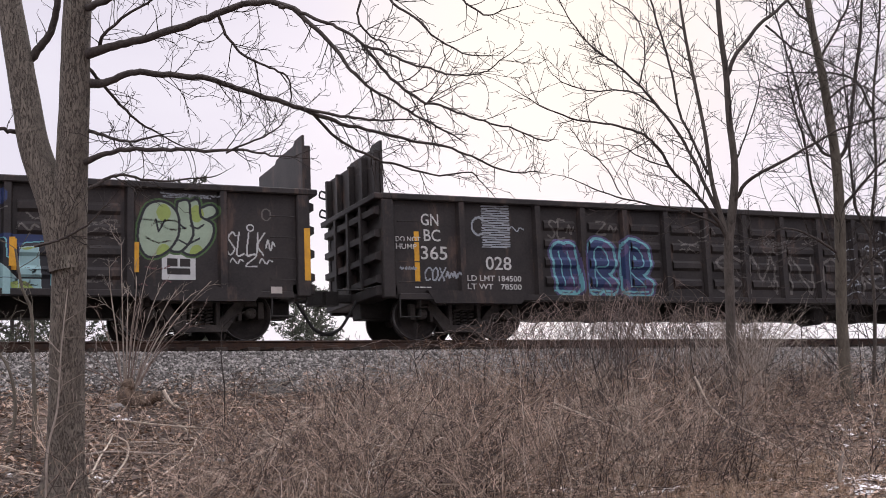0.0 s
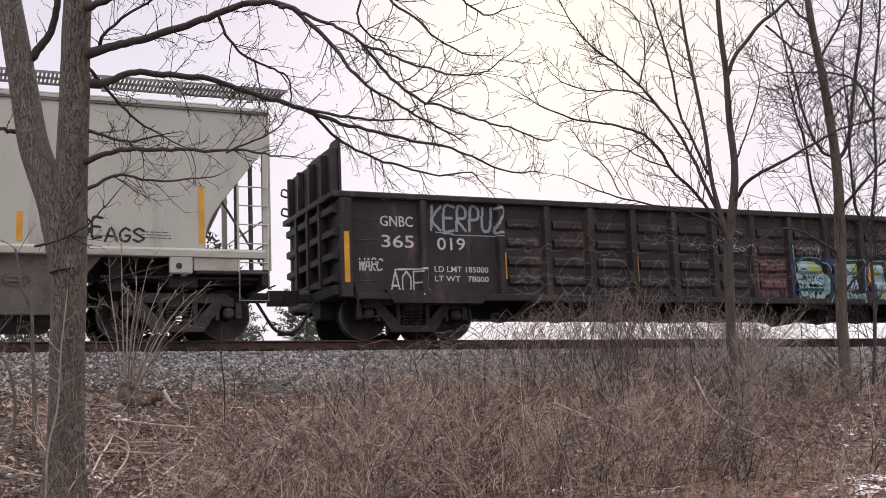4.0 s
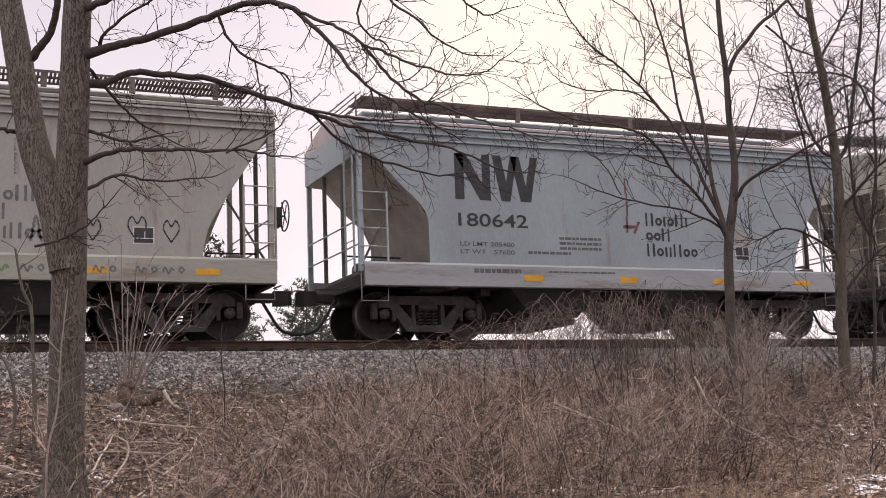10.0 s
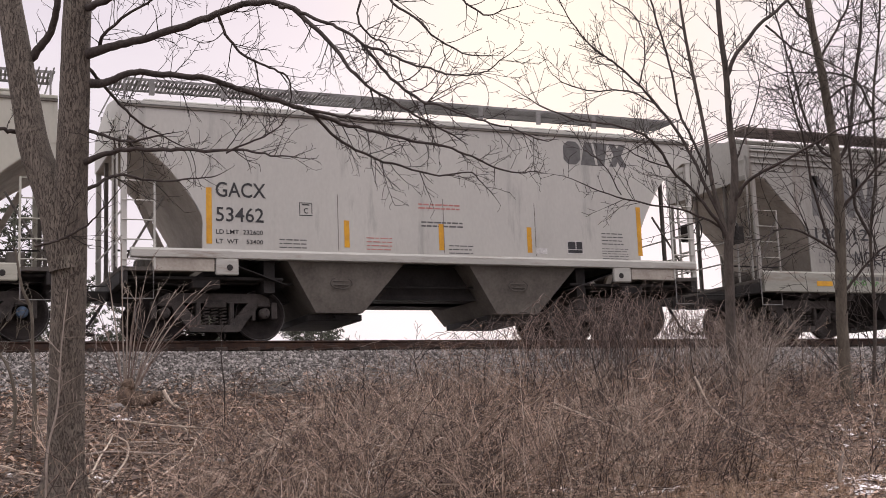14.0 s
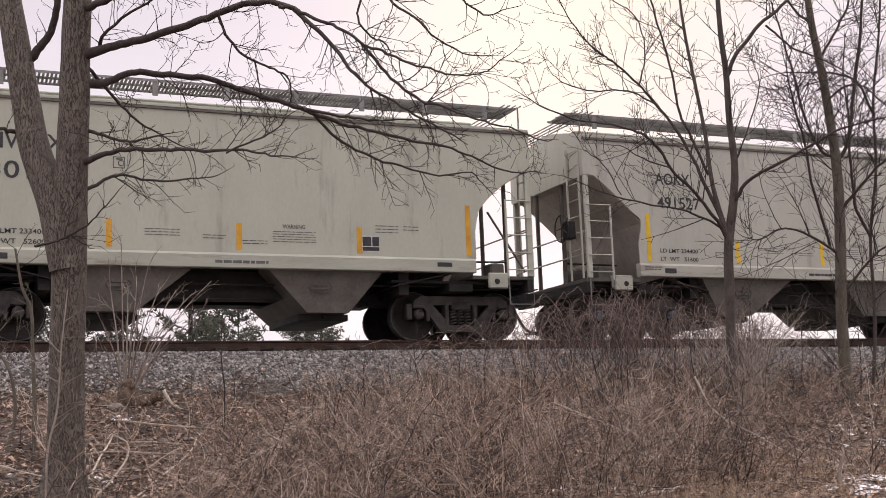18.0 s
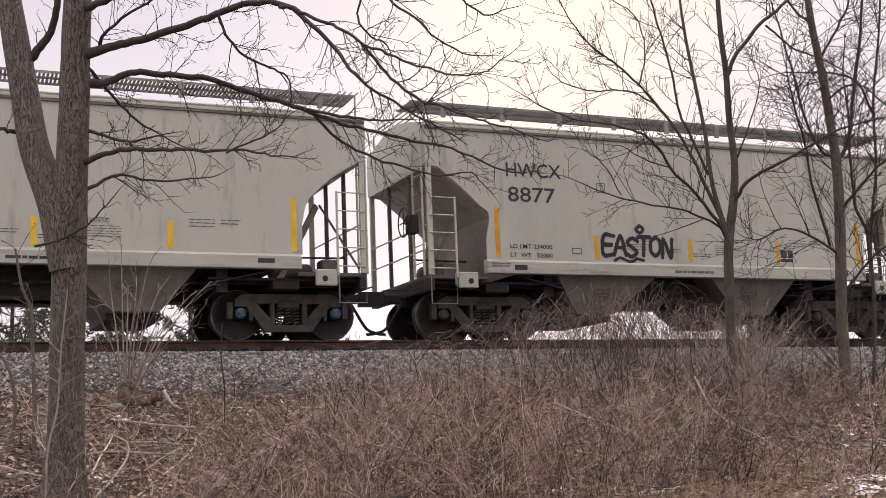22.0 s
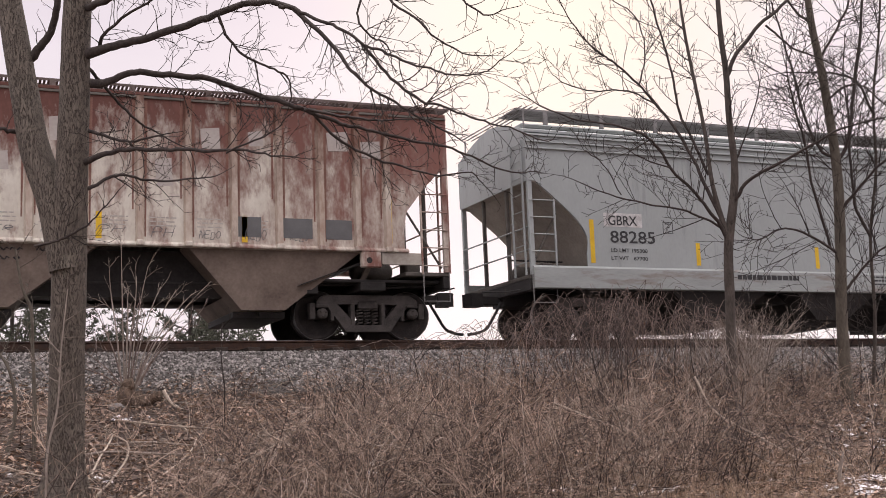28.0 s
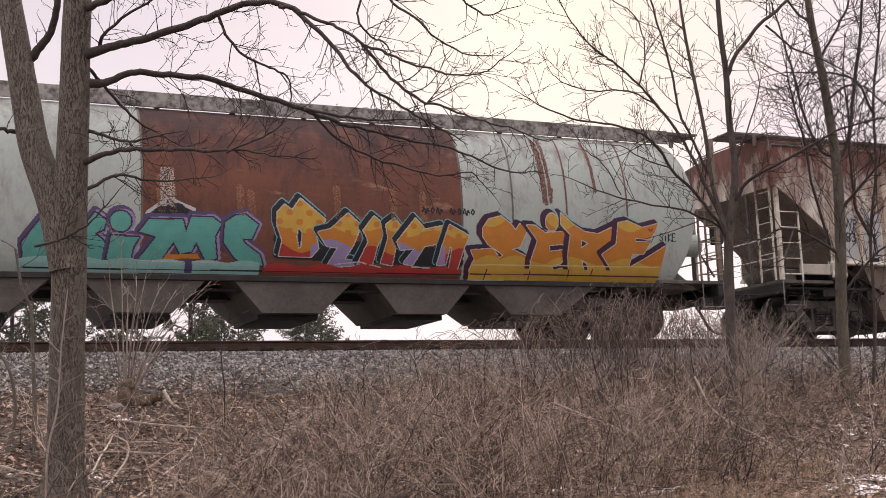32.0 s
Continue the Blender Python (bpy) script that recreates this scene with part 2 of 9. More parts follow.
class Soup:
    """Verts and faces gathered as plain lists, for meshes of many thin tubes."""

    def __init__(self):
        self.v, self.f = [], []

    def tube(self, pts, r0, r1, sides=5, cap=True, power=1.0):
        base = len(self.v)
        k = len(pts)
        up = Vector((0.31, 0.22, 0.92))
        for i, p in enumerate(pts):
            d = (pts[min(i + 1, k - 1)] - pts[max(i - 1, 0)])
            if d.length < 1e-9:
                d = Vector((0, 0, 1))
            d.normalize()
            a = d.cross(up)
            if a.length < 0.05:
                a = d.cross(Vector((1, 0, 0)))
            a.normalize()
            b = d.cross(a)
            t = i / max(k - 1, 1)
            r = r0 + (r1 - r0) * t ** power
            for s in range(sides):
                w = 2 * math.pi * s / sides
                q = p + a * (r * math.cos(w)) + b * (r * math.sin(w))
                self.v.append((q.x, q.y, q.z))
        for i in range(k - 1):
            for s in range(sides):
                s2 = (s + 1) % sides
                self.f.append((base + i * sides + s, base + i * sides + s2, base + (i + 1) * sides + s2, base + (i + 1) * sides + s))
        if cap:
            self.f.append(tuple(base + s for s in range(sides))[::-1])
            self.f.append(tuple(base + (k - 1) * sides + s for s in range(sides)))

    def quad(self, a, b, c, d):
        i = len(self.v)
        self.v += [tuple(a), tuple(b), tuple(c), tuple(d)]
        self.f.append((i, i + 1, i + 2, i + 3))

    def add(self, vs, fs):
        i = len(self.v)
        self.v += vs
        self.f += [tuple(i + k for k in q) for q in fs]

    def mesh(self, name, mat, parent=None, label="", smooth=False, kind=""):
        me = bpy.data.meshes.new(name)
        me.from_pydata(self.v, [], self.f)
        me.materials.append(M[mat] if isinstance(mat, str) else mat)
        if smooth:
            me.polygons.foreach_set("use_smooth", [True] * len(me.polygons))
        ob = new(name, me)
        ob.parent = parent
        if label or kind:
            tagged(ob, label, kind=kind)
        return ob


def rod(pts, r, sides=6):
    """A bent round bar as a bmesh."""
    s = Soup()
    s.tube([Vector(p) for p in pts], r, r, sides)
    bm = bmesh.new()
    vs = [bm.verts.new(p) for p in s.v]
    for f in s.f:
        bm.faces.new([vs[i] for i in f])
    return bm


def rods(lines, r, sides=6):
    s = Soup()
    for pts in lines:
        s.tube([Vector(p) for p in pts], r, r, sides)
    bm = bmesh.new()
    vs = [bm.verts.new(p) for p in s.v]
    for f in s.f:
        bm.faces.new([vs[i] for i in f])
    return bm


def disc_y(bm, cx, cz, rings, caps=True):
    """A lathe about y: rings of (radius, y), closed at both ends."""
    k = 28
    loops = []
    for r, y in rings:
        loops.append([bm.verts.new((cx + r * math.cos(2 * math.pi * i / k), y, cz + r * math.sin(2 * math.pi * i / k))) for i in range(k)])
    for a, b in zip(loops, loops[1:]):
        for i in range(k):
            bm.faces.new((a[i], a[(i + 1) % k], b[(i + 1) % k], b[i]))
    if caps:
        bm.faces.new(loops[0][::-1])
        bm.faces.new(loops[-1])
    bmesh.ops.recalc_face_normals(bm, faces=bm.faces)
    return bm


# ---- ground and track ----
PROFILE = [(-400, -3.5), (-22.5, -3.5), (-14, -3.05), (-9, -2.35), (-3.4, -0.90), (-1.62, -0.31), (1.62, -0.31), (3.6, -0.95), (9.0, -1.4), (60, -1.8), (3000, -1.8)]


def ground_z(x, y, rough=True):
    for (y0, z0), (y1, z1) in zip(PROFILE, PROFILE[1:]):
        if y <= y1:
            z = z0 + (z1 - z0) * (y - y0) / (y1 - y0)
            break
    if rough and y < -3.6:
        k = min(1, (-3.6 - y) / 2)
        z += k * (0.10 * noise.noise((x * 0.35, y * 0.35, 3.0)) + 0.045 * noise.noise((x * 1.3, y * 1.3, 7.0)))
    return z


def sheet(name, xs, ys, mat, lift, label, kind="structure"):
    v = [(x, y, lift(x, y)) for y in ys for x in xs]
    k = len(xs)
    f = [(j * k + i, j * k + i + 1, (j + 1) * k + i + 1, (j + 1) * k + i) for j in range(len(ys) - 1) for i in range(k - 1)]
    me = bpy.data.meshes.new(name)
    me.from_pydata(v, [], f)
    me.materials.append(M[mat])
    me.polygons.foreach_set("use_smooth", [True] * len(f))
    return tagged(new(name, me), label, kind=kind)


def span(a, b, step):
    k = max(1, round((b - a) / step))
    return [a + (b - a) * i / k for i in range(k + 1)]


def land():
    near = span(-4, 28, 0.16)
    xs = [-3000, -800, -300, -120, -60, -30, -16, -8] + near + [33, 40, 55, 90, 160, 300, 800, 3000]
    ys = [-400, -120, -50, -30, -22, -18, -15, -13] + span(-12, -3.4, 0.16) + [-2.8, -1.62, 0, 1.62, 3.6, 9, 20, 60, 200, 800, 3000]
    sheet("ground", xs, ys, "ground", ground_z, "brown leaf-littered soil falling away from the railway bank")
    sheet("ground_field", [-3000, -300, -60, 0, 60, 300, 3000], [9.5, 20, 60, 200, 800, 3000], "field", lambda x, y: ground_z(x, y) + 0.05, "pale snow-covered field beyond the tracks")
    # ballast bed with its shoulders
    def bed(x, y):
        z = ground_z(x, y, False) + 0.03
        k = 1 if -4.3 < y < 3.4 else 0
        return z + k * (0.03 * noise.noise((x * 3, y * 3, 1)) + 0.02 * noise.noise((x * 9, y * 9, 2))) - (0 if k else 0.25)
    xs = [-400, -150, -60, -25] + span(-4, 30, 0.1) + [45, 80, 160, 400]
    ys = [-4.6] + span(-4.2, -1.0, 0.1) + [0, 1, 2.2, 3.3, 3.7]
    sheet("ballast_bed", xs, ys, "ballast", bed, "grey crushed-stone ballast shoulder under the rails")
    # loose stones on the visible shoulder
    rnd = random.Random(5)
    s = Soup()
    for _ in range(52000):
        x, y = rnd.uniform(-1, 24), -0.85 - 3.9 * rnd.random() ** 1.1
        edge = -2.7 + 0.5 * noise.noise((x * 0.7, y * 0.7, 4.0))
        if y < edge and rnd.random() < (edge - y) / 1.5:
            continue
        r = rnd.uniform(0.014, 0.036)
        z = ground_z(x, y, y < -4.2) + (0.03 if y > -4.2 else 0.0) + r * 0.35
        c = [Vector((rnd.uniform(-1, 1), rnd.uniform(-1, 1), rnd.uniform(-0.7, 0.7))).normalized() * r * rnd.uniform(0.8, 1.2) for _ in range(2)]
        a, b = c[0], c[1]
        d = a.cross(b)
        if d.length < 1e-6:
            continue
        d = d.normalized() * r
        s.add([(x + q.x, y + q.y, z + q.z) for q in (a, -a, b, -b, d, -d)], [(0, 2, 4), (2, 1, 4), (1, 3, 4), (3, 0, 4), (2, 0, 5), (1, 2, 5), (3, 1, 5), (0, 3, 5)])
    tagged(s.mesh("ballast_stones", "stone"), "loose grey ballast stones along the track shoulder", "gravel", kind="stuff")


def track():
    tr = empty("railway_track", pose(0, 0, 0), "single railway track of steel rails on dark wooden ties", "railway track", kind="structure")
    prof = [(-0.07, -0.175), (0.07, -0.175), (0.07, -0.162), (0.012, -0.145), (0.012, -0.045), (0.036, -0.032), (0.036, -0.002), (-0.036, -0.002), (-0.036, -0.032), (-0.012, -0.045), (-0.012, -0.145), (-0.07, -0.162)]
    for side in (-1, 1):
        y0 = side * 0.755
        part("rail", prism(bmesh.new(), [(y0 + a, b) for a, b in prof], -400, 400, "x"), "rail", tr, "rust-brown steel rail")
        part("rail_head", boxed(-400, 400, y0 - 0.03, y0 + 0.03, -0.002, 0.0), "railtop", tr, "bright polished top of the rail")
    bm = boxed(-0.11, 0.11, -1.3, 1.3, -0.33, -0.16, 0.008)
    first = part("tie", bm, "tie", tr, "dark creosoted wooden tie")
    first.location = (-3, 0, 0)
    rnd = random.Random(9)
    for i in range(1, 66):
        share("tie", first.data, tr, pose(-3 + i * 0.53 + rnd.uniform(-0.02, 0.02), rnd.uniform(-0.04, 0.04), rnd.uniform(-0.012, 0.005), 0, 0, rnd.uniform(-1, 1)))
    pl = boxed(-0.1, 0.1, -0.16, 0.16, -0.176, -0.160, 0.003)
    p0 = part("tie_plate", pl, "rail", tr)
    p0.location = (-3, -0.755, 0)
    for i in range(1, 66):
        share("tie_plate", p0.data, tr, pose(-3 + i * 0.53, -0.755, 0))


land()
track()


# ---- rolling stock ----
def car_paint(name, base, dirt, rust=None, rust_at=0.66, scale=0.9):
    return material(name, base, dirt, 0.55, scale=scale, fine=22, stretch=(1, 1, 0.45), spread=0.85, bump=0.08, third=rust or tuple(a * 0.84 for a in dirt), third_at=rust_at if rust else 0.56, third_scale=1.2, third_stretch=(2.2, 2.2, 0.35), spec=0.35)


M["cream_grey"] = car_paint("weathered_light_grey_paint", (0.50, 0.49, 0.415), (0.405, 0.395, 0.335))
M["pale_grey"] = car_paint("pale_grey_paint", (0.49, 0.495, 0.40), (0.40, 0.40, 0.325))
M["off_white"] = car_paint("chalky_off_white_paint", (0.54, 0.53, 0.485), (0.44, 0.43, 0.395))
M["blue_grey"] = car_paint("faded_blue_grey_paint", (0.345, 0.395, 0.415), (0.24, 0.268, 0.28), (0.24, 0.185, 0.16), 0.6)
M["dull_grey"] = car_paint("grimy_grey_paint", (0.37, 0.36, 0.325), (0.25, 0.242, 0.218), (0.22, 0.19, 0.165), 0.55)
M["cool_grey"] = car_paint("cool_grey_paint", (0.40, 0.432, 0.422), (0.325, 0.348, 0.338))


def rust_from_above(m, rust, z0, z1, axis="Z"):
    """More rust towards the roof (or one end), where water stands and runs down in streaks."""
    t = m.node_tree
    n, l = t.nodes, t.links
    b = n["Principled BSDF"]
    old = b.inputs["Base Color"].links[0].from_socket
    tc = n.new("ShaderNodeTexCoord")
    sep = n.new("ShaderNodeSeparateXYZ")
    l.new(tc.outputs["Object"], sep.inputs[0])
    mr = n.new("ShaderNodeMapRange")
    mr.inputs[1].default_value, mr.inputs[2].default_value = z0, z1
    l.new(sep.outputs[axis], mr.inputs[0])
    mp = n.new("ShaderNodeMapping")
    mp.inputs["Scale"].default_value = (2.0, 2.0, 0.85)
    l.new(tc.outputs["Object"], mp.inputs[0])
    ns = n.new("ShaderNodeTexNoise")
    ns.inputs["Scale"].default_value, ns.inputs["Detail"].default_value, ns.inputs["Roughness"].default_value = 1.4, 8, 0.7
    l.new(mp.outputs[0], ns.inputs["Vector"])
    ad = n.new("ShaderNodeMath")
    ad.operation = "MULTIPLY_ADD"
    l.new(mr.outputs[0], ad.inputs[0])
    ad.inputs[1].default_value = 0.42
    l.new(ns.outputs["Fac"], ad.inputs[2])
    rp = n.new("ShaderNodeValToRGB")
    rp.color_ramp.elements[0].position, rp.color_ramp.elements[1].position = 0.52, 0.82
    l.new(ad.outputs[0], rp.inputs[0])
    mx = n.new("ShaderNodeMix")
    mx.data_type = "RGBA"
    l.new(rp.outputs[0], mx.inputs[0])
    l.new(old, mx.inputs[6])
    mx.inputs[7].default_value = (*rust, 1)
    l.new(mx.outputs[2], b.inputs["Base Color"])


M["rusty_white"] = material("rust_stained_white_paint", (0.76, 0.725, 0.63), (0.56, 0.51, 0.43), 0.75, scale=2.2, fine=18, stretch=(1, 1, 0.5), spread=0.9, bump=0.2, third=(0.24, 0.11, 0.075), third_at=0.6, third_scale=1.3, third_stretch=(2.6, 2.6, 0.4), third_soft=0.16)
rust_from_above(M["rusty_white"], (0.135, 0.055, 0.042), 2.3, 4.3)
rust_from_above(M["rusty_white"], (0.22, 0.10, 0.078), 1.0, 14.0, "X")
M["rusty_rib"] = material("rust_streaked_rib", (0.66, 0.60, 0.51), (0.32, 0.21, 0.155), 0.8, scale=2.5, fine=18, stretch=(1, 1, 0.4), spread=0.9, bump=0.2)
rust_from_above(M["rusty_rib"], (0.14, 0.065, 0.045), 2.4, 4.7)
M["tank_grey"] = car_paint("pale_green_grey_paint", (0.43, 0.48, 0.43), (0.33, 0.365, 0.33), (0.20, 0.13, 0.11), 0.62)
M["tank_rust"] = material("brown_rust_panel", (0.195, 0.078, 0.05), (0.115, 0.048, 0.034), 0.85, scale=1.3, fine=20, spread=0.9, bump=0.25, third=(0.36, 0.22, 0.14), third_at=0.6, third_scale=1.6, third_stretch=(0.5, 0.5, 1.6))
# mottled underbody sheets, darker than the body paint
M["under_grey"] = material("mottled_grey_hopper_sheet", (0.20, 0.183, 0.157), (0.085, 0.074, 0.063), 0.8, scale=1.5, fine=20, spread=0.8, bump=0.15)
# dirty grey, darkened further to hold the shade under the drum
M["bay_grey"] = material("shaded_chalky_grey_bay_sheet", (0.19, 0.175, 0.155), (0.085, 0.072, 0.062), 0.8, scale=1.5, fine=20, spread=0.8, bump=0.15)
M["under_brown"] = material("mottled_brown_hopper_sheet", (0.27, 0.215, 0.175), (0.12, 0.088, 0.07), 0.85, scale=1.5, fine=20, spread=0.8, bump=0.15)
M["grime"] = material("soot_stained_steel", (0.15, 0.135, 0.118), (0.065, 0.057, 0.05), 0.8, scale=2.5, fine=25, spread=0.8, bump=0.15, third=(0.13, 0.075, 0.05), third_at=0.62, third_scale=2.5)
M["slope_dirt"] = material("dust_stained_slope_sheet", (0.50, 0.46, 0.40), (0.29, 0.255, 0.215), 0.85, scale=1.8, fine=20, spread=0.8, bump=0.15)
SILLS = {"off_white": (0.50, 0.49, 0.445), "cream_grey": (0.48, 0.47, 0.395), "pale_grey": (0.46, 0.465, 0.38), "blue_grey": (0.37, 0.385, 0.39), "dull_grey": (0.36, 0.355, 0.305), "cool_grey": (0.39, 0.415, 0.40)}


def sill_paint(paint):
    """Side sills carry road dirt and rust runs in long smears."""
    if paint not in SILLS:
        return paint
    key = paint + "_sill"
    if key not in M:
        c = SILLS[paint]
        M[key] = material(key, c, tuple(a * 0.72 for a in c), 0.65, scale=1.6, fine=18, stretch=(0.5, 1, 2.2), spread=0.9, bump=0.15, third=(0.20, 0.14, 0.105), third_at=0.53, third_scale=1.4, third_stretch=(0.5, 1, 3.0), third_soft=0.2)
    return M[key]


SHARED = {}
WHEELS = []


def shared(name, key, make, mat, parent, m, label="", smooth=False):
    """A part whose mesh is built once and then used again."""
    if key not in SHARED:
        ob = part(name, make(), mat, parent, label, smooth)
        SHARED[key] = ob.data
        ob.matrix_basis = m
        return ob
    return share(name, SHARED[key], parent, m, label)


def side_frame_mesh():
    bm = bmesh.new()
    y0, y1 = -0.075, 0.075
    prism(bm, [(-1.0, 0.62), (-0.98, 0.72), (-0.84, 0.81), (0.84, 0.81), (0.98, 0.72), (1.0, 0.62), (0.6, 0.64), (-0.6, 0.64)], y0, y1)
    for s in (-1, 1):
        prism(bm, [(s * 0.83, 0.645), (s * 0.60, 0.645), (s * 0.30, 0.32), (s * 0.30, 0.13), (s * 0.44, 0.13), (s * 0.56, 0.30)], y0, y1)
        box(bm, *sorted((s * 1.02, s * 1.13)), y0, y1, 0.36, 0.66, 0.012)
        box(bm, *sorted((s * 0.66, s * 0.73)), y0, y1, 0.33, 0.60, 0.01)
        box(bm, *sorted((s * 0.26, s * 0.34)), y0 - 0.01, y1 + 0.01, 0.24, 0.66, 0.01)
        box(bm, *sorted((s * 0.76, s * 1.0)), y0 - 0.02, y1 + 0.02, 0.575, 0.635, 0.015)
    prism(bm, [(-0.44, 0.13), (0.44, 0.13), (0.36, 0.25), (-0.36, 0.25)], y0 - 0.02, y1 + 0.02)
    return bm


def spring_mesh():
    s = Soup()
    for cx in (-0.15, 0.0, 0.15):
        pts = [Vector((cx + 0.062 * math.cos(a), 0.062 * math.sin(a), 0.25 + 0.30 * a / (2 * math.pi * 5))) for a in [2 * math.pi * 5 * i / 50 for i in range(51)]]
        s.tube(pts, 0.016, 0.016, 5)
    bm = bmesh.new()
    vs = [bm.verts.new(p) for p in s.v]
    for f in s.f:
        bm.faces.new([vs[i] for i in f])
    return bm


def wheel_mesh():
    return disc_y(bmesh.new(), 0, 0, [(0.07, 0.10), (0.12, 0.10), (0.13, 0.03), (0.34, 0.045), (0.385, 0.0), (0.392, -0.005), (0.455, -0.005), (0.457, 0.0), (0.460, 0.105), (0.485, 0.115), (0.485, 0.135), (0.40, 0.14), (0.36, 0.09), (0.13, 0.13), (0.07, 0.14)])


def tread_mesh():
    return disc_y(bmesh.new(), 0, 0, [(0.446, -0.006), (0.449, -0.009), (0.4585, -0.008), (0.4585, 0.0), (0.4615, 0.10), (0.45, 0.10), (0.446, -0.006)], caps=False)


def cap_mesh():
    bm = disc_y(bmesh.new(), 0, 0, [(0.09, 0.03), (0.10, 0.0), (0.10, -0.06), (0.075, -0.10), (0.03, -0.105)])
    for k in range(3):
        a = 2 * math.pi * k / 3
        box(bm, 0.055 * math.cos(a) - 0.014, 0.055 * math.cos(a) + 0.014, -0.125, -0.09, 0.055 * math.sin(a) - 0.014, 0.055 * math.sin(a) + 0.014)
    return bm


def bogie(car, x, base=1.78, cap_mat="truck"):
    """A three-piece freight truck: side frames, springs, bolster, two wheelsets."""
    flip = pose(0, 0, 0, 0, 0, 180)
    for s in (-1, 1):
        m = pose(x, s * 1.02, 0) @ (flip if s > 0 else Matrix())
        shared("side_frame", "side_frame", side_frame_mesh, "truck", car, m, "cast steel truck side frame")
        shared("spring_nest", "spring_nest", spring_mesh, "truck", car, m, "nest of coil springs")
    shared("bolster", "bolster", lambda: boxed(-0.2, 0.2, -1.12, 1.12, 0.55, 0.70, 0.02), "truck", car, pose(x, 0, 0), "heavy cross bolster")
    shared("centre_plate", "centre_plate", lambda: boxed(-0.25, 0.25, -0.3, 0.3, 0.70, 0.98, 0.02), "dark", car, pose(x, 0, 0))
    for s in (-1, 1):
        shared("brake_beam", "brake_beam", lambda: boxed(-0.05, 0.05, -0.85, 0.85, 0.30, 0.42, 0.01), "dark", car, pose(x + s * 0.33, 0, 0))
        ax = shared("wheelset", "wheelset", lambda: disc_y(bmesh.new(), 0, 0, [(0.08, -1.1), (0.085, -0.8), (0.09, -0.7), (0.075, 0), (0.09, 0.7), (0.085, 0.8), (0.08, 1.1)]), "wheel", car, pose(x + s * base / 2, 0, 0.459), "steel axle with its two wheels")
        for t in (-1, 1):
            m = pose(0, t * 0.80, 0) @ (flip if t > 0 else Matrix())
            wh = shared("wheel", "wheel", wheel_mesh, "wheel", ax, m, "rusty steel wheel", True)
            shared("tread", "tread", tread_mesh, "tread", ax, m, "bright worn wheel rim", True)
            shared("bearing_cap", "bearing_cap" + cap_mat, cap_mesh, cap_mat, ax, pose(0, t * 1.06, 0) @ (flip if t > 0 else Matrix()), "roller bearing end cap", True)
        WHEELS.append(ax)


def coupler(car, x, s):
    """Draft gear at the end x that faces s, with knuckle, cut lever and hanging air hose."""
    bm = bmesh.new()
    box(bm, *sorted((x - s * 0.5, x + s * 0.35)), -0.09, 0.09, 0.78, 0.96, 0.02)
    prism(bm, [(x + s * 0.35, -0.12), (x + s * 0.62, -0.16), (x + s * 0.72, -0.05), (x + s * 0.55, 0.02), (x + s * 0.70, 0.14), (x + s * 0.40, 0.17)], 0.73, 1.0, "z")
    part("coupler", bm, "dark", car, "rust-black knuckle coupler")
    part("cut_lever", rod([(x + s * 0.12, -1.45, 0.92), (x + s * 0.14, -0.9, 0.94), (x + s * 0.40, -0.2, 1.02)], 0.014), "dark", car)
    q = smooth_line([(x + s * 0.05, -0.32, 0.80), (x + s * 0.20, -0.33, 0.55), (x + s * 0.40, -0.31, 0.26), (x + s * 0.62, -0.29, 0.17), (x + s * 0.80, -0.28, 0.15)], 4)
    part("air_hose", rod(q, 0.03, 7), "rubber", car, "drooping black rubber air hose")


def curve_mesh(text, size, spacing=1.0, align="LEFT"):
    cu = bpy.data.curves.new("lettering", "FONT")
    cu.body, cu.size, cu.space_character, cu.align_x = text, size, spacing, align
    cu.extrude, cu.offset = 0.0008, 0.009
    cu.resolution_u = 3
    ob = bpy.data.objects.new("lettering", cu)
    me = bpy.data.meshes.new_from_object(ob)
    bpy.data.objects.remove(ob)
    bpy.data.curves.remove(cu)
    return me


def letters(car, text, x, z, width, height, mat, y=-1.6, bold=0.0):
    """Lettering stretched to a given width and cap height on the near side, base line at z. Large characters are pieces of their own."""
    me = curve_mesh(text, 1.0)
    v = np.empty(len(me.vertices) * 3)
    me.vertices.foreach_get("co", v)
    v = v.reshape(-1, 3)
    lo, hi = v.min(0), v.max(0)
    v[:, 0] = (v[:, 0] - lo[0]) * width / max(hi[0] - lo[0], 1e-6)
    v[:, 1] = (v[:, 1] - lo[1]) * height / max(hi[1] - lo[1], 1e-6)
    fs = [tuple(p.vertices) for p in me.polygons]
    bpy.data.meshes.remove(me)
    root = list(range(len(v)))

    def find(a):
        while root[a] != a:
            root[a] = root[root[a]]
            a = root[a]
        return a
    if height >= 0.18:
        for f in fs:
            for q in f[1:]:
                root[find(q)] = find(f[0])
    else:
        root = [0] * len(v)
    groups = {}
    for f in fs:
        groups.setdefault(find(f[0]), []).append(f)
    for faces in groups.values():
        ids = sorted({q for f in faces for q in f})
        at = {q: k for k, q in enumerate(ids)}
        m2 = bpy.data.meshes.new("letter")
        m2.from_pydata([tuple(v[q]) for q in ids], [], [tuple(at[q] for q in f) for f in faces])
        m2.materials.append(M[mat] if isinstance(mat, str) else mat)
        ob = new("letter" if height >= 0.18 else "small_lettering", m2)
        ob.parent = car
        ob.matrix_basis = pose(x, y - 0.006, z, 90)
        if height < 0.18:
            tagged(ob, kind="stuff")


def patch(car, name, x0, x1, z0, z1, mat, y=-1.6, label="", out=0.005, parent=None):
    return part(name, boxed(x0, x1, y - out, y + 0.004, z0, z1), mat, car, label)


